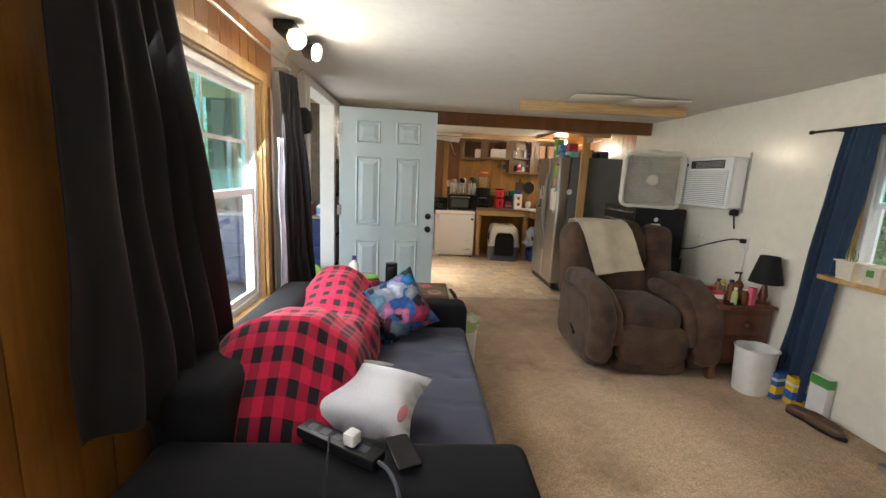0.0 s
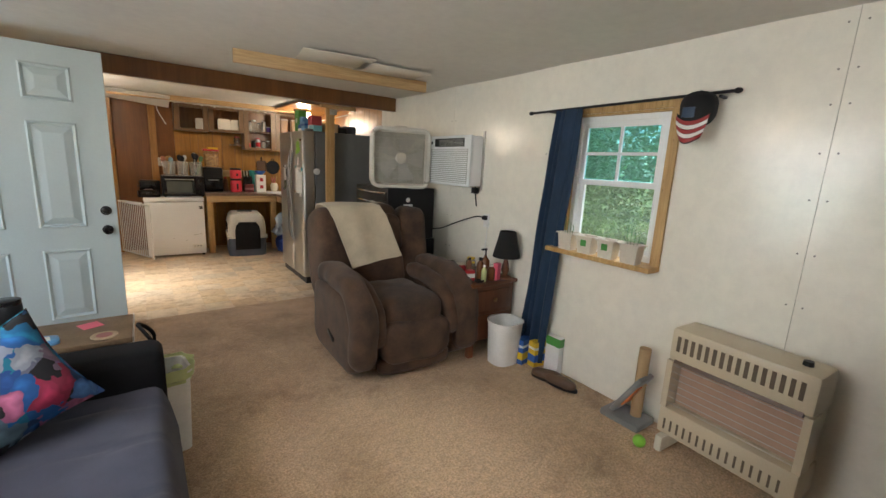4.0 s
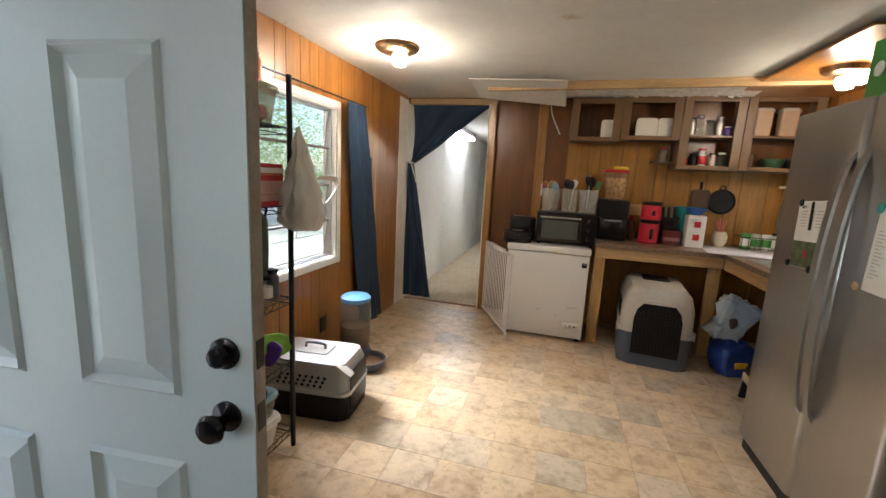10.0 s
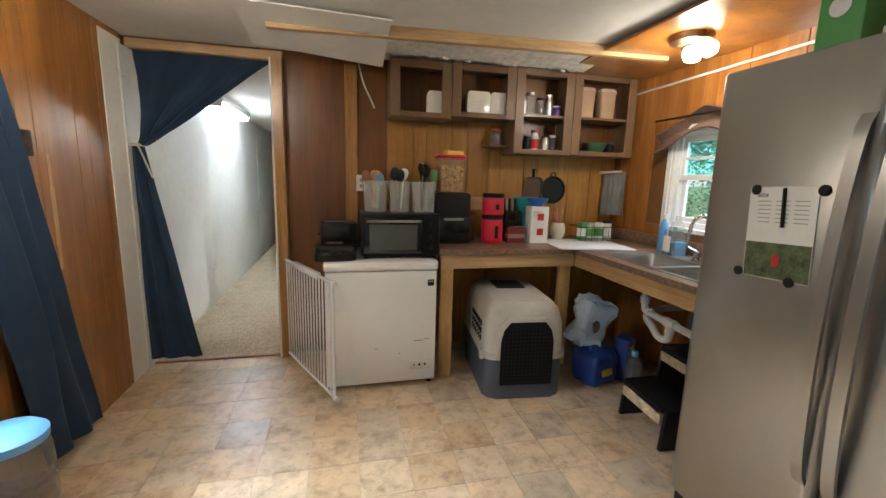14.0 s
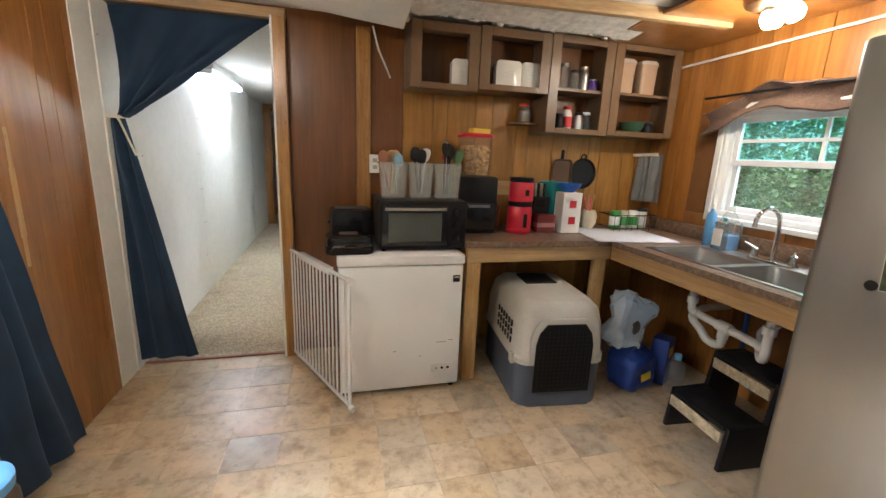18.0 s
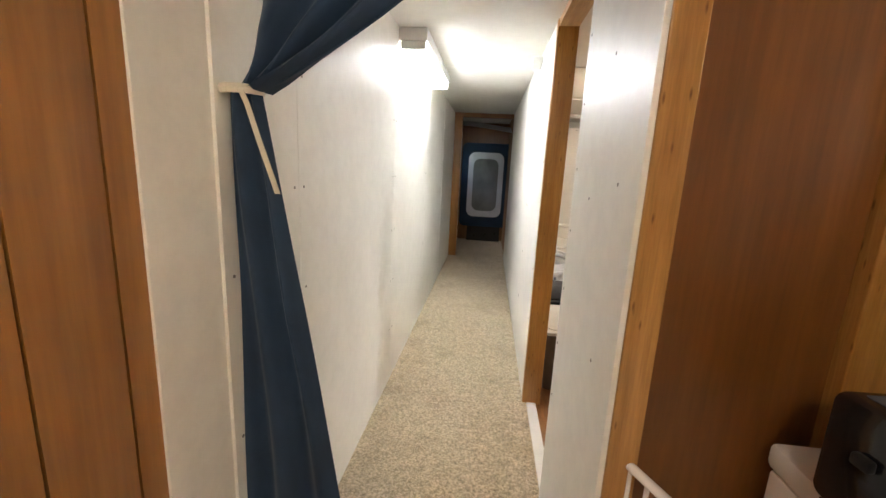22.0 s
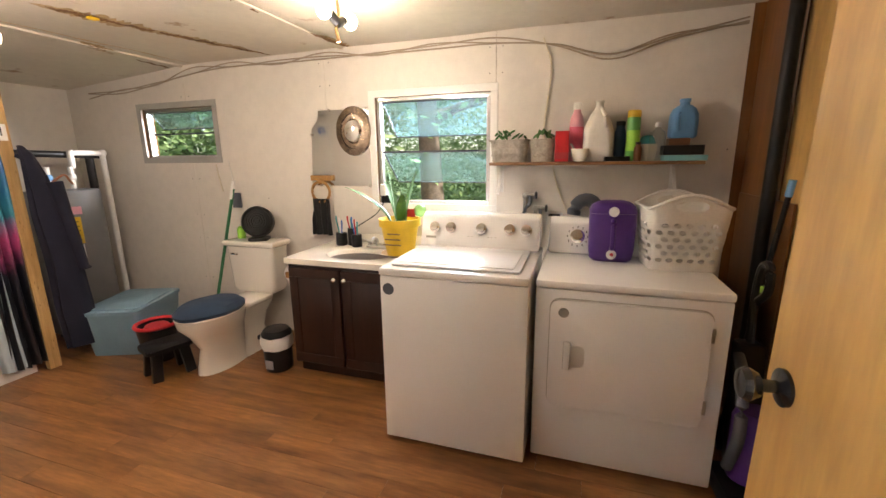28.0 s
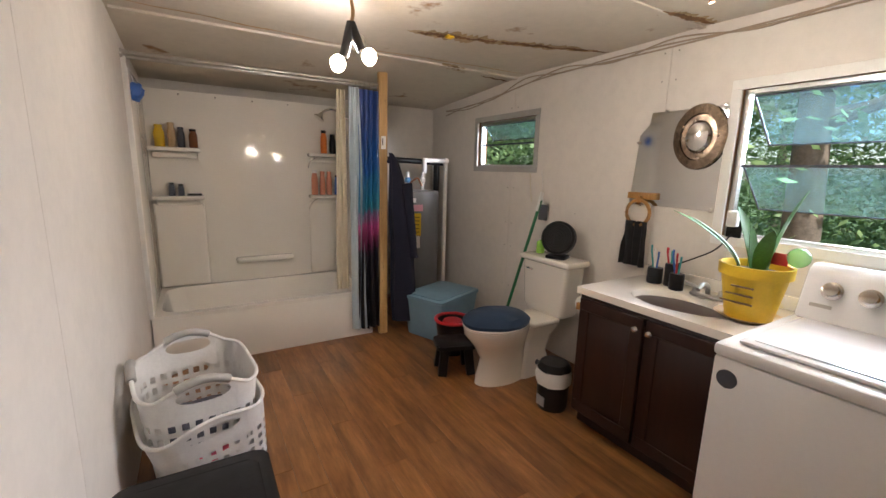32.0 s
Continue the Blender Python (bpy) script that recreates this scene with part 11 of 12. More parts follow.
# water heater
wh = thing("water_heater", "tall grey water heater with yellow energy label", "water heater", 3.27, 12.30, 0)
part("tank", lathe([(0.225, 0.04), (0.235, 0.05), (0.235, 1.16), (0.225, 1.18), (0, 1.19)], 40), surf("grey_heater_paint", (0.16, 0.165, 0.17), 0.4, var=0.08), wh)
part("base", lathe([(0.2, 0), (0.2, 0.041)], 24), M["black"], wh)
def curved(a0, a1, z0, z1, r=0.2365):
    return sheet(8, 1, lambda u, v: (r * math.cos(radians(a0 + (a1 - a0) * u)), r * math.sin(radians(a0 + (a1 - a0) * u)), z0 + (z1 - z0) * v), 0.0012)
part("energy_label", curved(233, 258, 0.77, 0.98), YELLOW, wh, "yellow energy label")
for k in range(5):
    part("print", curved(235, 254, 0.80 + 0.035 * k, 0.806 + 0.035 * k, 0.238), M["ink"], wh, "", False)
part("notice_label", curved(236, 256, 0.65, 0.765), WHITE, wh, "white printed label")
part("notice_label", curved(236, 262, 1.0, 1.06), P("pale_pink_plastic", 0.75, 0.35, 0.42), wh, "pale pink label")
part("badge", curved(222, 246, 1.08, 1.12), WHITE, wh, "small white badge")
for dx in (-0.09, 0.07):
    part("pipe", rod((dx, -0.02, 1.185), (dx, -0.02, 1.36), 0.018, 10), WHITE, wh, "white wrapped pipe")
    part("valve", at(puff(0.03, 0.03, 0.03, 0.9, 12, 8), dx, -0.02, 1.28), SKYBLUE if dx < 0 else WHITE, wh)
part("copper_loop", tube(smooth_line([(-0.09, -0.02, 1.23), (-0.02, -0.08, 1.30), (0.03, -0.06, 1.25), (0.07, -0.02, 1.22)], 5), 0.009, 8), surf("copper", (0.6, 0.28, 0.16), 0.3, 1.0), wh)
pf = thing("pipe_frame", "white and black pipes around the water heater", "pipe", 0, 0, 0)
part("black_pipe", rod((2.92, 12.32, 1.47), (3.60, 12.32, 1.45), 0.026, 12), M["black"], pf, "black insulated pipe")
part("black_pipe", rod((3.53, 12.34, 1.45), (3.53, 12.34, 0.9), 0.03, 12), M["black"], pf, "black insulated pipe")
part("white_pipe", rod((3.60, 12.28, 1.47), (3.60, 12.28, 0.02), 0.022, 12), WHITE, pf, "white plastic pipe")
part("white_pipe", rod((3.36, 12.28, 1.47), (3.60, 12.28, 1.47), 0.022, 12), WHITE, pf, "white plastic pipe")
part("white_pipe", rod((3.36, 12.28, 1.35), (3.36, 12.28, 1.49), 0.022, 12), WHITE, pf, "white plastic pipe")
for y in (12.28,):
    part("elbow", at(puff(0.03, 0.03, 0.03, 0.8, 12, 8), 3.60, y, 1.47), WHITE, pf)

# bathtub with moulded surround
tb = thing("bathtub", "white acrylic bathtub with moulded wall surround", "bathtub", 1.115, 11.82, 0)
TL, TD, TH = 1.53, 0.78, 0.385
part("apron", box(0.002, 0.004, 0, TL - 0.002, 0.03, TH - 0.031, 0.004), M["acrylic"], tb)
b = bmesh.new()
lev = [(1.0, 1.0, TH - 0.03), (1.0, 1.0, TH), (0.93, 0.86, TH), (0.915, 0.83, TH - 0.02), (0.86, 0.74, 0.12), (0.8, 0.6, 0.09)]
R = []
for kx, ky, z in lev:
    rr = rounded(TL / 2 * kx, TD / 2 * ky, 0.012 if kx == 1.0 else 0.12, 5)
    R.append([b.verts.new((TL / 2 + px, TD / 2 + py, z)) for px, py in rr])
for p, q in zip(R, R[1:]):
    for i in range(len(p)):
        b.faces.new((p[i], p[(i + 1) % len(p)], q[(i + 1) % len(p)], q[i]))
b.faces.new(R[-1])
bmesh.ops.recalc_face_normals(b, faces=b.faces)
part("basin", b, M["acrylic"], tb)
part("back_wall", box(0.02, TD - 0.03, TH + 0.002, TL - 0.02, TD - 0.005, 1.93, 0.006), M["acrylic"], tb)
part("end_wall", box(0, 0.02, TH + 0.002, 0.022, TD - 0.03, 1.93, 0.006), M["acrylic"], tb)
part("end_wall", box(TL - 0.022, 0.02, TH + 0.002, TL, TD - 0.03, 1.93, 0.006), M["acrylic"], tb)
for x0, x1 in ((0.022, 0.37), (1.20, TL - 0.022)):
    part("column", box(x0, TD - 0.065, TH + 0.01, x1, TD - 0.0305, 1.07, 0.02, seg=3), M["acrylic"], tb)
    for z in (1.10, 1.47):
        s_ = slab([(x0, TD - 0.031), (x1, TD - 0.031), (x1, TD - 0.12), (x1 - 0.04, TD - 0.15), (x0 + 0.04, TD - 0.15), (x0, TD - 0.12)], z, z + 0.03, 0.008)
        part("moulded_shelf", s_, M["acrylic"], tb)
        part("shelf_brace", box(x0 + 0.02, TD - 0.075, z - 0.05, x1 - 0.02, TD - 0.031, z - 0.0005, 0.02, seg=3), M["acrylic"], tb)
for x0, s_ in ((0.37, 1), (1.20, -1)):
    for z in (1.10, 1.47):
        part("shelf_cheek", sheet(8, 6, lambda u, v, x0=x0, s_=s_, z=z: (x0 - s_ * 0.10 * (1 - math.sin(u * math.pi / 2)), TD - 0.032 - 0.085 * v * (1 - 0.4 * u), z - 0.0005 - 0.10 * (1 - math.cos(u * math.pi / 2))), 0.006), M["acrylic"], tb)
part("soap_ledge", box(0.57, TD - 0.10, 0.55, 1.04, TD - 0.031, 0.60, 0.018, seg=3), M["acrylic"], tb)
for x in (0.1, 0.35, 0.62, 0.9):
    part("screw", at(lathe([(0.006, 0), (0.004, 0.003)], 8), x + 0.15, TD - 0.031, 1.90, 90), M["screw"], tb)
part("drain", at(lathe([(0.03, 0), (0.028, 0.004), (0, 0.004)], 14), TL - 0.25, TD / 2, 0.0905), M["chrome"], tb)
setting("tub_edge_trim", box(1.10, 11.80, 0.38, 1.135, 11.82, 1.98, 0.003), M["white_paint"], "white trim strip beside the tub", "trim")
TX, TY = 1.115, 11.82 + TD - 0.09
for k, (x, z, r, hh, mt, cp, nm) in enumerate(((1.22, 1.502, 0.035, 0.16, YELLOW, YELLOW, "yellow shampoo bottle"), (1.30, 1.502, 0.028, 0.18, TAN, TAN, "tan lotion bottle"), (1.36, 1.502, 0.025, 0.15, M["dark_grey"], M["dark_grey"], "dark grey bottle"), (1.44, 1.502, 0.03, 0.14, AMBER, M["black"], "amber bottle"), (1.27, 1.132, 0.022, 0.10, M["dark_grey"], M["black"], "small dark grey bottle"), (1.33, 1.132, 0.022, 0.09, M["dark_grey"], M["black"], "small dark grey bottle"), (2.45, 1.502, 0.028, 0.20, ORANGE, M["black"], "orange shaving can"), (2.53, 1.502, 0.028, 0.17, M["black"], M["black"], "black bottle"), (2.36, 1.132, 0.028, 0.22, P("peach_plastic", 0.6, 0.25, 0.16), WHITE, "peach bottle"), (2.43, 1.132, 0.026, 0.21, P("peach_plastic", 0.6, 0.25, 0.16), P("peach_plastic", 0.6, 0.25, 0.16), "peach bottle"), (2.49, 1.132, 0.026, 0.21, P("peach_plastic", 0.6, 0.25, 0.16), P("peach_plastic", 0.6, 0.25, 0.16), "peach bottle"), (2.56, 1.132, 0.02, 0.18, BLUE, M["black"], "dark blue bottle"))):
    bottle("shampoo_bottle", nm + " on the tub's moulded shelf", x, TY, z, r, hh, mt, cp, 0.7, group="bottles on the tub shelves")
carton("razor", "dark razor lying on the tub shelf", 1.42, TY, 1.132, 0.10, 0.03, 0.015, M["black"], 0, cat="razor")
sg = thing("bath_sponge", "blue bath sponge hanging at the tub wall", "sponge", 1.155, 11.90, 1.80)
part("mesh", sway(puff(0.045, 0.05, 0.055, 0.9, 20, 14), 0.014, 45), BLUE, sg)
part("loop", tube(smooth_line([(0.0, -0.006, 0.045), (-0.008, -0.008, 0.085), (-0.008, 0.008, 0.085), (0.0, 0.006, 0.045)], 4), 0.0025, 6), WHITE, sg)
sp = thing("shower", "chrome shower head on a curved arm", "shower", 2.50, 12.2, 1.83)
part("arm", tube(smooth_line([(0.15, 0, -0.10), (0.06, 0, -0.03), (0.0, 0, 0.0), (-0.06, 0, 0.02), (-0.12, 0, 0.0), (-0.15, 0, -0.03)], 5), 0.01, 8), M["chrome"], sp)
o = part("head", lathe([(0.015, 0), (0.02, 0.02), (0.045, 0.04), (0.045, 0.05), (0, 0.052)], 18), M["chrome"], sp)
o.matrix_basis = pose(-0.14, 0, -0.02, 0, 215, 0)
part("hose", tube(smooth_line([(-0.02, -0.02, 0), (-0.03, -0.06, -0.25), (-0.01, -0.06, -0.5), (0.0, -0.02, -0.35)], 6), 0.009, 8), M["chrome"], sp)
rd = thing("shower_rod", "double chrome shower curtain rod", "shower rod")
for y, z in ((11.80, 2.0), (11.84, 1.985)):
    part("rod", rod((1.10, y, z), (2.72, y, z + 0.01), 0.0125, 12), M["steel"], rd)
part("flange", at(lathe([(0.03, 0), (0.025, 0.02)], 14), 1.102, 11.81, 1.995, 0, 90), M["steel"], rd)
SHC, nt, bb = graph("printed_shower_cloth", 0.35)
_v = coords(nt)
_s = nt.nodes.new("ShaderNodeSeparateXYZ")
nt.links.new(_v, _s.inputs[0])
_a = nt.nodes.new("ShaderNodeMath")
_a.operation = "MULTIPLY_ADD"
_a.inputs[1].default_value, _a.inputs[2].default_value = 0.5, -0.2
nt.links.new(_s.outputs[2], _a.inputs[0])
_n2 = nt.nodes.new("ShaderNodeMath")
_n2.operation = "MULTIPLY_ADD"
_n2.inputs[1].default_value = 0.25
nt.links.new(noisy(nt, _v, 5, 4), _n2.inputs[0])
nt.links.new(_a.outputs[0], _n2.inputs[2])
nt.links.new(ramp(nt, _n2.outputs[0], [(0.1, (0.01, 0.01, 0.012)), (0.30, (0.012, 0.012, 0.02)), (0.40, (0.5, 0.08, 0.25)), (0.46, (0.03, 0.22, 0.3)), (0.6, (0.02, 0.09, 0.3)), (0.85, (0.02, 0.05, 0.2))]), bb.inputs["Base Color"])
scn = thing("shower_curtain", "printed blue and black shower curtain drawn aside", "shower curtain", 2.60, 11.79, 0)
part("cloth", drape(-0.08, 0.08, 0.07, 1.96, 4, 0.035, 0.0, 1.25, seed=2), SHC, scn, "glossy blue cloth with a dark printed foot")
part("liner", drape(-0.15, -0.075, 0.08, 1.97, 2, 0.024, 0.03, 1.7, seed=4, n=24), P("pale_blue_liner", 0.42, 0.5, 0.54), scn, "pale blue-grey liner")
part("inner_liner", at(drape(-0.21, -0.14, 0.40, 1.96, 2, 0.018, -0.01, 1.4, seed=7, n=24), 0, 0.10, 0), P("cream_liner", 0.62, 0.56, 0.42), scn, "cream inner liner hanging in the tub")
for k in range(6):
    part("hook", tube([(-0.1 + 0.036 * k, 0.02 * math.cos(j * 0.9), 1.985 + 0.025 * math.sin(j * 0.9)) for j in range(7)], 0.003, 5, None, True), M["chrome"], scn)
setting("tub_post", box(2.685, 11.77, 0, 2.755, 11.81, 2.12, 0.003), M["pine"], "raw pine stud at the tub's end", "post")
tg = thing("lumber_tag", "small white tag stapled to the pine stud", "tag", 2.72, 11.769, 1.58)
part("tag", box(-0.02, -0.0012, -0.05, 0.02, 0, 0.05), M["paper"], tg, "", False)
part("print", box(-0.012, -0.0018, -0.02, -0.004, -0.0013, 0.03), M["ink"], tg, "", False)
ctt = thing("coat", "dark navy jacket hanging on the pine stud", "jacket", 2.83, 11.76, 0)
COAT = fabric("navy_jacket", (0.0065, 0.0075, 0.022), 420, 0.25, 0.9, 0.02)
part("body", sway(skin([[(-0.015 + c + rx * math.cos(2 * math.pi * a / 18) * (1 + 0.10 * math.sin(3 * a)), -0.05 + ry * math.sin(2 * math.pi * a / 18), z) for a in range(18)] for c, rx, ry, z in ((0.06, 0.10, 0.055, 0.12), (0.055, 0.105, 0.06, 0.40), (0.04, 0.095, 0.065, 0.75), (0.015, 0.085, 0.06, 1.05), (-0.01, 0.065, 0.05, 1.30), (-0.04, 0.035, 0.035, 1.45), (-0.06, 0.015, 0.015, 1.50))]), 0.018, 7), COAT, ctt)
part("sleeve", sway(skin([[(0.045 + 0.042 * math.cos(a * 0.6283) + 0.022 * j, 0.045 * math.sin(a * 0.6283) - 0.09, 1.27 - 0.20 * j) for a in range(10)] for j in range(4)]), 0.015, 8), COAT, ctt)
part("collar", tube(smooth_line([(-0.09, -0.03, 1.44), (-0.06, -0.075, 1.41), (-0.01, -0.07, 1.38)], 4), 0.014, 8), COAT, ctt)
part("cuff", tube([(0.112 + 0.04 * math.cos(a * 0.6283), 0.043 * math.sin(a * 0.6283) - 0.09, 0.67) for a in range(10)], 0.007, 6, None, True), COAT, ctt)
part("hook", rod((-0.075, 0.0, 1.44), (0.0, -0.02, 1.42), 0.006), M["iron"], ctt)

# baskets and totes along the hall side
tub("storage_tote", "black lidded storage tote by the wall", 1.36, 9.78, 0, 0.42, 0.60, 0.39, M["black"], M["black"], 0.9, cat="tote", rad=0.1)
hamper("white laundry basket with grey grips, stacked in another", 1.37, 10.62, 0.12, 0.44, 0.54, 0.46, 6, (0.25, 0.5, 0.75), 0.86, True, 5, 36, M["grey_plastic"], 0.45)
_low = hamper("white laundry basket holding a second one", 1.42, 10.62, 0.04, 0.46, 0.58, 0.38, 10, (0.25, 0.75), 0.9, True, 5, 36, None, 0.45)
_low.matrix_world = pose(1.42, 10.62, 0.045, 0, -9, 10)
ln = thing("laundry", "folded clothes in the laundry basket", "laundry", 1.37, 10.62, 0.14)
for k, mt in enumerate((PINK, M["white_cloth"], M["quilt"])):
    part("garment", sway(at(puff(0.13, 0.18, 0.03, 0.6), 0, 0, 0.035 + 0.045 * k), 0.02, 9, k), mt, ln)
gt = tub("storage_tote", "dark brown tote with a beige lid inside the bathroom door", 1.33, 9.165, 0, 0.40, 0.53, 0.38, P("taupe_plastic", 0.13, 0.10, 0.08), M["beige_plastic"], 0.86, 0, cat="tote", rad=0.1)
part("paper_label", box(0.02, -0.256, 0.22, 0.10, -0.2475, 0.31, 0.001), M["paper"], gt, "white barcode label", False)
for k in range(5):
    part("barcode", box(0.03 + 0.012 * k, -0.2575, 0.24, 0.036 + 0.012 * k, -0.2562, 0.28), M["ink"], gt, "", False)

# brown water stains and torn seams on the bathroom ceiling
RUST = surf("rust_brown_stain", (0.24, 0.125, 0.05), 0.9, var=0.6, scale=14, fine=60)
def seam(label, a, c, w, seed, material):
    e = thing("ceiling_stain", label, "stain", 0, 0, 0, 0, "ceiling stains", "structure")
    g = random.Random(seed)
    n = 36
    ed = [[w * g.uniform(0.25, 1.0) * (1 - abs(2 * i / n - 1) ** 3) for i in range(n + 1)] for _ in (0, 1)]
    dx, dy = c[0] - a[0], c[1] - a[1]
    l = math.hypot(dx, dy)
    lift = 0.003 if material is RUST else 0.0
    part("strip", sheet(n, 2, lambda u, v: (a[0] + dx * u - dy / l * ((v - 0.5) * 2 * ed[int(v > 0.5)][round(u * n)]), a[1] + dy * u + dx / l * ((v - 0.5) * 2 * ed[int(v > 0.5)][round(u * n)]), CB - 0.006 - lift - 0.004 * math.sin(9 * u) ** 2 - 0.11 * max(0, (a[1] + dy * u - 11.3) / 1.5)), 0.001), material, e, "", False)
TANNED = surf("tan_water_mark", (0.50, 0.37, 0.21), 0.9, var=0.35, scale=9, fine=40)
for k, (a, c, w) in enumerate((((2.50, 10.90), (3.12, 10.74), 0.095), ((2.98, 10.78), (3.66, 10.55), 0.06), ((3.0, 11.37), (3.25, 11.45), 0.07), ((3.3, 9.98), (3.72, 9.88), 0.05), ((1.66, 10.64), (2.04, 10.58), 0.05))):
    seam("tan water mark round a torn ceiling joint", a, c, w, 90 + k, TANNED)
for k, (a, c, w) in enumerate((((2.55, 10.885), (2.86, 10.80), 0.045), ((2.80, 10.83), (3.12, 10.73), 0.03), ((3.02, 10.76), (3.40, 10.64), 0.035), ((3.34, 10.66), (3.71, 10.52), 0.025), ((3.06, 11.40), (3.19, 11.43), 0.035), ((1.7, 10.62), (2.0, 10.6), 0.03), ((3.35, 9.95), (3.71, 9.9), 0.03), ((2.5, 9.96), (3.0, 9.98), 0.02), ((3.42, 11.48), (3.72, 11.5), 0.022))):
    seam("brown torn water stain on the bathroom ceiling", a, c, w, 60 + k, RUST)
for k, (a, c) in enumerate((((1.12, 11.28), (2.3, 11.36)), ((2.3, 11.36), (3.7, 11.28)))):
    seam("thin stained seam across the bathroom ceiling", a, c, 0.012, 80 + k, M["pine_x"])
foam = thing("foam_crumb", "yellow insulation showing in the torn ceiling", "insulation", 2.735, 10.835, CB - 0.014, kind="structure")
part("foam", sway(puff(0.03, 0.02, 0.01, 0.8), 0.008, 40), YELLOW, foam)

# lamps and cords
def cluster_lamp(x, y, z, label, power, bulbs):
    l = thing("ceiling_lamp", label, "lamp", x, y, z)
    part("canopy", lathe([(0.06, 0), (0.055, -0.02), (0.02, -0.03)], 20), M["brass"], l)
    part("stem", tube(smooth_line([(0, 0, -0.03), (0.01, 0, -0.1), (0, 0.01, -0.16), (0, 0, -0.22)], 4), 0.008, 8), M["brass"], l)
    for dx, dyy, dz, lit in bulbs:
        part("socket", rod((0, 0, -0.14), (dx * 0.6, dyy * 0.6, dz * 0.85 - 0.02), 0.02, 12), M["iron"], l)
        part("bulb", at(puff(0.032, 0.032, 0.036, 1.0, 18, 12), dx, dyy, dz), BULB if lit else M["steel"], l, "lit round bulb" if lit else "unlit silvered bulb")
    lamp("ceiling_lamp_light", "POINT", pose(x, y, z - 0.24), power, (1.0, 0.90, 0.79), 0.05)
    return l


cluster_lamp(2.06, 10.55, CB - 0.005, "ceiling lamp with clustered bare bulbs", 15, [(-0.07, -0.03, -0.32, True), (0.06, -0.06, -0.28, True), (0.05, 0.04, -0.20, False)])
cluster_lamp(2.86, 9.46, CB - 0.005, "second ceiling lamp with bare bulbs", 6, [(-0.06, 0.03, -0.10, True), (0.06, -0.03, -0.12, True)])
for k in range(3):
    g = random.Random(300 + k)
    cable("cable", "pale electric cord strung along the top of the wall", [(EX - 0.012, y, z + g.uniform(-0.035, 0.015)) for y, z in ((7.6, 2.06), (7.95, 2.02), (8.25, 1.96), (8.55, 2.04), (8.9, 2.09), (9.3, 2.10), (9.7, 2.085), (10.1, 2.10), (10.5, 2.09), (10.9, 2.10), (11.3, 2.09), (11.7, 2.03), (12.1, 1.99), (12.5, 1.97))], 0.0045, P("old_cord", 0.36, 0.29, 0.21))
cable("cable", "pale cord running down to the dryer outlet", [(EX - 0.012, 8.62, 2.07), (EX - 0.012, 8.57, 1.9), (EX - 0.012, 8.6, 1.55), (EX - 0.012, 8.55, 1.38), (EX - 0.012, 8.5, 1.2), (EX - 0.012, 8.42, 1.02), (EX - 0.03, 8.36, 0.95)], 0.005, CREAM)
cable("cable", "pale cord hanging below the small window", [(EX - 0.01, 11.18, 1.37), (EX - 0.012, 11.16, 1.25), (EX - 0.012, 11.14, 1.15)], 0.004, CREAM)
for y, w in ((9.97, 0.018), (11.42, 0.02)):
    setting("ceiling_batten", box(HX + 0.1, y - w, CB - 0.013 - 0.11 * max(0, (y - 11.3) / 1.5), EX, y + w, CB - 0.004, 0.002), M["bath_ceiling"], "stained batten over a ceiling joint", "trim")


# ---- trees and yard seen through the windows ----
def leaf_mesh(name, seed, n, spread, size):
    """One clump of small leaves: many bent two-triangle blades."""
    r = random.Random(seed)
    vs, fs = [], []
    for _ in range(n):
        c = Vector([max(-1.7, min(1.7, r.gauss(0, 1))) * k for k in (1, 1, 0.8)]) * spread * r.uniform(0.8, 1)
        u = Vector((r.uniform(-1, 1), r.uniform(-1, 1), r.uniform(-0.6, 0.6))).normalized()
        w = u.cross(Vector((r.uniform(-1, 1), r.uniform(-1, 1), 1))).normalized()
        s = size * r.uniform(0.6, 1.4)
        k = len(vs)
        vs += [c - u * s, c + w * s * 0.45, c + u * s, c - w * s * 0.45]
        fs.append((k, k + 1, k + 2, k + 3))
    me = bpy.data.meshes.new(name)
    me.from_pydata(vs, [], fs)
    me.materials.append(LEAF)
    return me


LEAF, _nt, _b = graph("tree_leaf", 0.55)
_g = _nt.nodes.new("ShaderNodeNewGeometry")
_nt.links.new(ramp(_nt, _g.outputs["Random Per Island"], [(0, (0.09, 0.15, 0.06)), (0.5, (0.20, 0.30, 0.12)), (1, (0.34, 0.44, 0.22))]), _b.inputs["Base Color"])
_b.inputs["Transmission Weight"].default_value = 0.0
_tr = _nt.nodes.new("ShaderNodeBsdfTranslucent")
_tr.inputs[0].default_value = (0.38, 0.52, 0.22, 1)
_mx = _nt.nodes.new("ShaderNodeMixShader")
_mx.inputs[0].default_value = 0.45
_nt.links.new(_b.outputs[0], _mx.inputs[1])
_nt.links.new(_tr.outputs[0], _mx.inputs[2])
_nt.links.new(_mx.outputs[0], _nt.nodes["Material Output"].inputs[0])
CROWNS = [leaf_mesh("crown", 3 + k, 3000, (0.85, 1.0, 1.2)[k], 0.052) for k in range(3)]


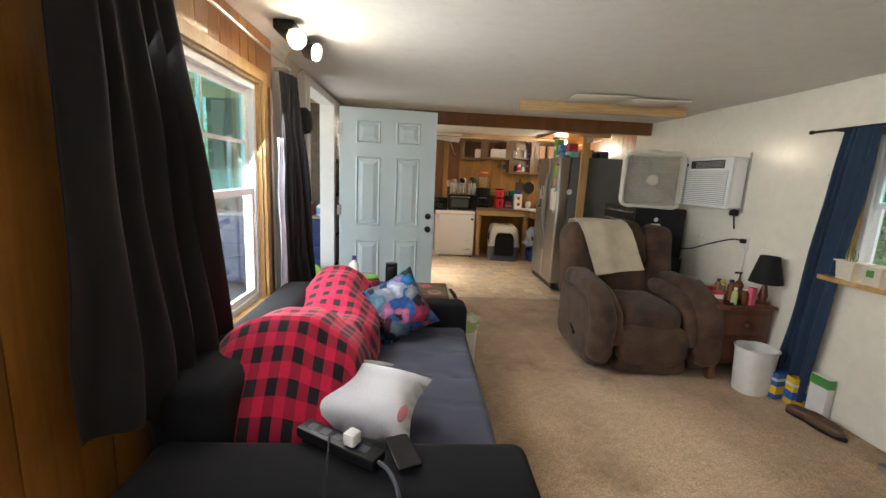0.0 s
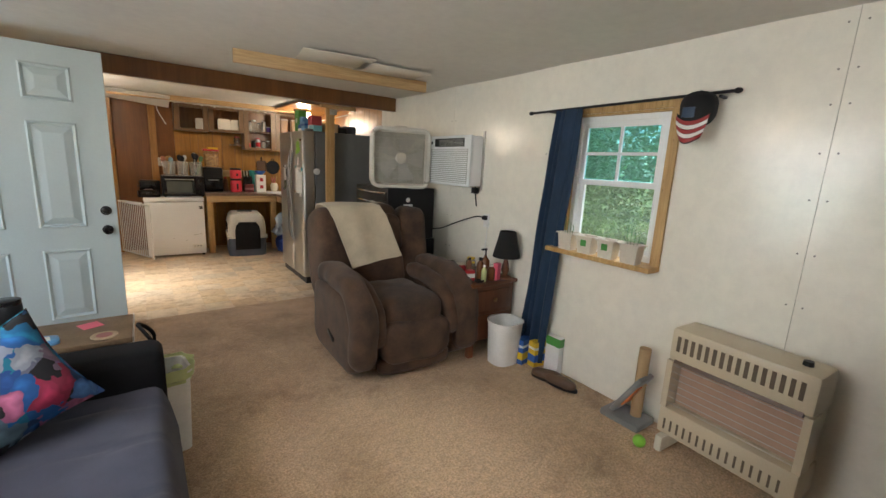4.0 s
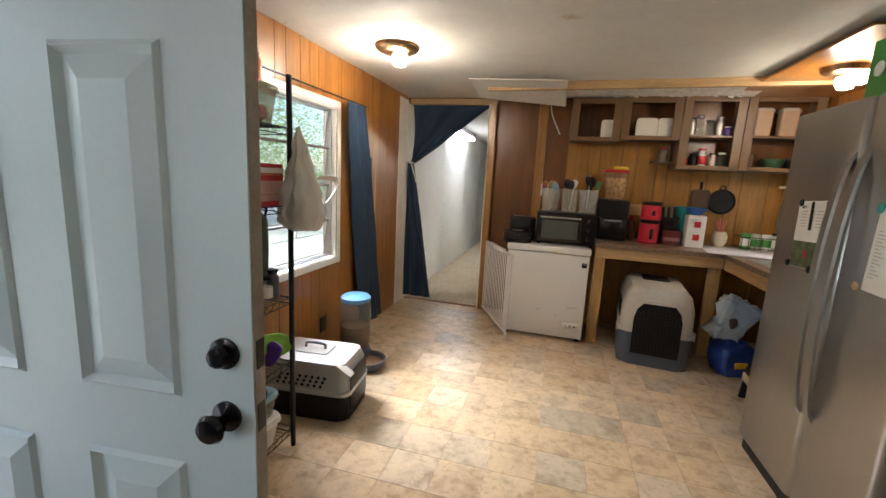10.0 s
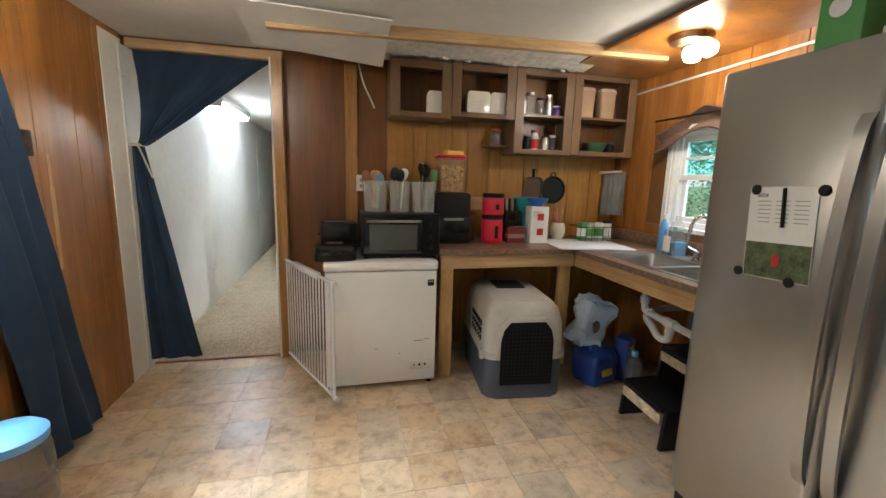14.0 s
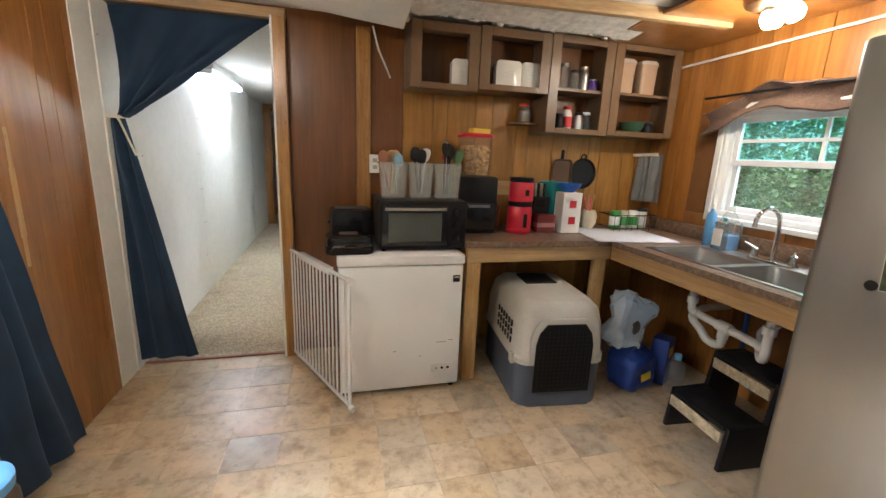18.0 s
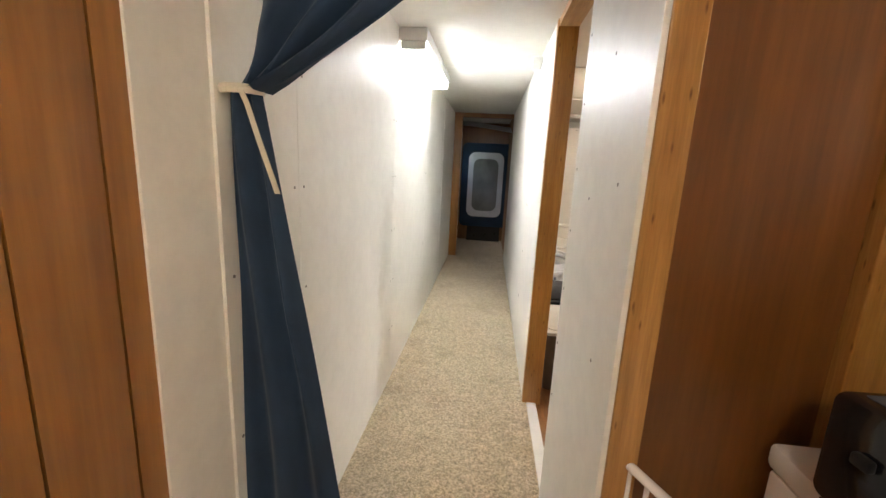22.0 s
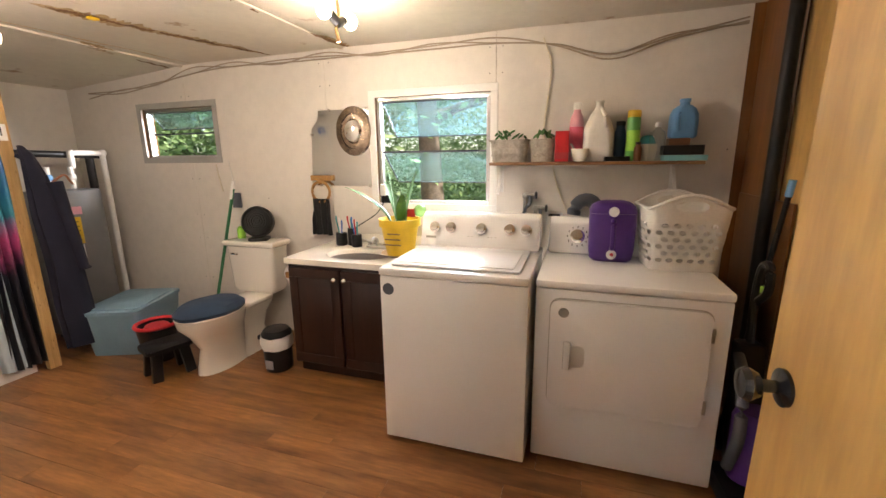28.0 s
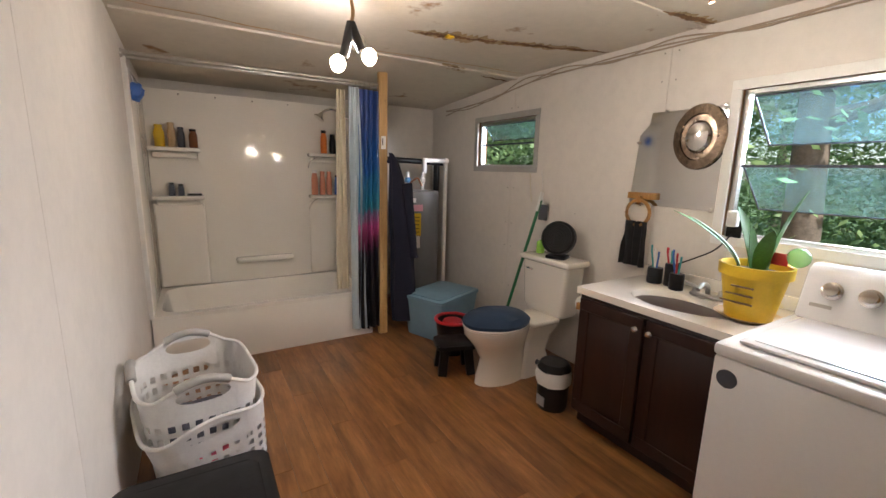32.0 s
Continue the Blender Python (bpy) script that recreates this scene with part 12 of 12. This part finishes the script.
def tree(x, y, h, r, seed, low=0.5, lean=0.0):
    t = thing("tree", "leafy green broadleaf tree in the yard", "tree", x, y, -0.62, 0, "yard trees")
    q = random.Random(seed)
    pts = [(0.15 * q.uniform(-1, 1) * k, 0.15 * q.uniform(-1, 1) * k, h * k / 5) for k in range(6)]
    b = bmesh.new()
    for k in range(5):
        rod(pts[k], pts[k + 1], r * (1 - 0.16 * k), 12, b, r * (1 - 0.16 * (k + 1)))
    for k in range(6):
        a, z = q.uniform(0, 6.28), h * q.uniform(0.35, 0.9)
        rod((0, 0, z), (1.6 * math.cos(a), 1.6 * math.sin(a), z + q.uniform(0.4, 1.2)), r * 0.35, 8, b, r * 0.1)
    part("trunk", b, M["bark"], t)
    for k in range(6):
        a, d = q.uniform(0, 6.28), q.uniform(0.4, 1.6)
        o = new("crown", CROWNS[q.randrange(3)])
        o.parent = t
        o.matrix_basis = pose(lean + d * math.cos(a), d * math.sin(a), h * q.uniform(low, 1.05), 0, 0, q.uniform(0, 360)) @ Matrix.Scale(q.uniform(0.9, 1.3), 4)
    return t


_q = random.Random(21)
tree(6.6, 10.44, 7.0, 0.20, 1, 0.4, 2.4)
for x, y, sd in ((7.6, 15.2, 171), (8.6, 17.2, 172), (9.2, 19.0, 173)):
    tree(x, y, 4.6, 0.14, sd, 0.2)
for k in range(15):
    tree(8.5 + _q.uniform(0, 7), -4 + 1.5 * k + _q.uniform(-0.6, 0.6), _q.uniform(5, 8), _q.uniform(0.1, 0.2), 40 + k, 0.15)
for k in range(4):
    tree(18 + _q.uniform(0, 6), -8 + 8.0 * k, _q.uniform(7, 10), 0.2, 80 + k, 0.1)
for k in range(5):
    tree(-10 - _q.uniform(0, 7), 0.5 + 4.0 * k, _q.uniform(5, 8), 0.18, 120 + k, 0.3)
for x, y, h, r_, sd in ((-9.6, 10.4, 5.2, 0.16, 151), (-8.6, 14.6, 6.0, 0.2, 156)):
    tree(x, y, h, r_, sd, 0.32)
fence = thing("fence", "grey chain-link fence along the west yard", "fence", -5.4, 0, -0.6)
for k in range(9):
    part("post", rod((0, -2 + 2.2 * k, 0), (0, -2 + 2.2 * k, 1.25), 0.025, 10), M["steel"], fence)
part("top_rail", rod((0, -2, 1.23), (0, 15.6, 1.23), 0.018, 8), M["steel"], fence)
_w = bmesh.new()
for k in range(166):
    for _d in (-1, 1):
        _y0 = -2 + 0.1 * k
        rod((0.004 * _d, _y0 + (0 if _d > 0 else 1.0), 0.03), (0.004 * _d, _y0 + (1.0 if _d > 0 else 0), 1.22), 0.003, 4, _w)
part("wire_mesh", _w, M["steel"], fence)
for k in range(9):
    bu = thing("bush", "leafy shrub at the edge of the yard", "bush", 7.6 + _q.uniform(0, 2.5), -2 + 1.9 * k, -0.62, 0, "shrubs")
    for j in range(2):
        o = new("crown", CROWNS[j])
        o.parent = bu
        o.matrix_basis = pose(_q.uniform(-0.4, 0.4), _q.uniform(-0.5, 0.5), 0.7, 0, 0, _q.uniform(0, 360)) @ Matrix.Scale(_q.uniform(0.5, 0.8), 4)


# ---- floor pieces ----
TILE = 0.229
_tiles = []
for _k in range(4):
    _b = slab(rounded(TILE / 2 - 0.0008, TILE / 2 - 0.0008, 0.002, 1), -0.004, 0.0)
    _me = bpy.data.meshes.new("tile")
    _b.to_mesh(_me)
    _b.free()
    _me.materials.append(M["vinyl"])
    _tiles.append(_me)
_nx, _ny = 16, 14
for _i in range(_nx):
    for _j in range(_ny):
        _x, _y = WX + TILE * (_i + 0.5), SEAM + TILE * (_j + 0.5)
        if _x - TILE / 2 > EX or _y + TILE / 2 > NY + 0.05:
            continue
        _o = new("tile", _tiles[(_i * 3 + _j) % 4])
        _o.parent = floor_kitchen
        _o.location = (_x, _y, 0)

_rng = random.Random(5)
PLANK_W, PLANK_L = 0.125, 1.2
_pl = bpy.data.meshes.new("plank")
_b = box(-PLANK_W / 2 + 0.0008, 0.0008, -0.006, PLANK_W / 2 - 0.0008, PLANK_L - 0.0008, 0.0)
_b.to_mesh(_pl)
_b.free()
_pl.materials.append(M["laminate"])
_x = HX + 0.075 + PLANK_W / 2
while _x - PLANK_W / 2 < EX:
    _y = NY + 0.1 - _rng.uniform(0.0, 0.9)
    while _y < BY:
        _a, _c = max(_y, NY + 0.1), min(_y + PLANK_L, BY)
        if _c - _a > 0.03:
            _o = new("plank", _pl)
            _o.parent = floor_bath
            _o.location = (_x, _a, 0)
            _o.scale = (1, (_c - _a) / PLANK_L, 1)
        _y += PLANK_L
    _x += PLANK_W
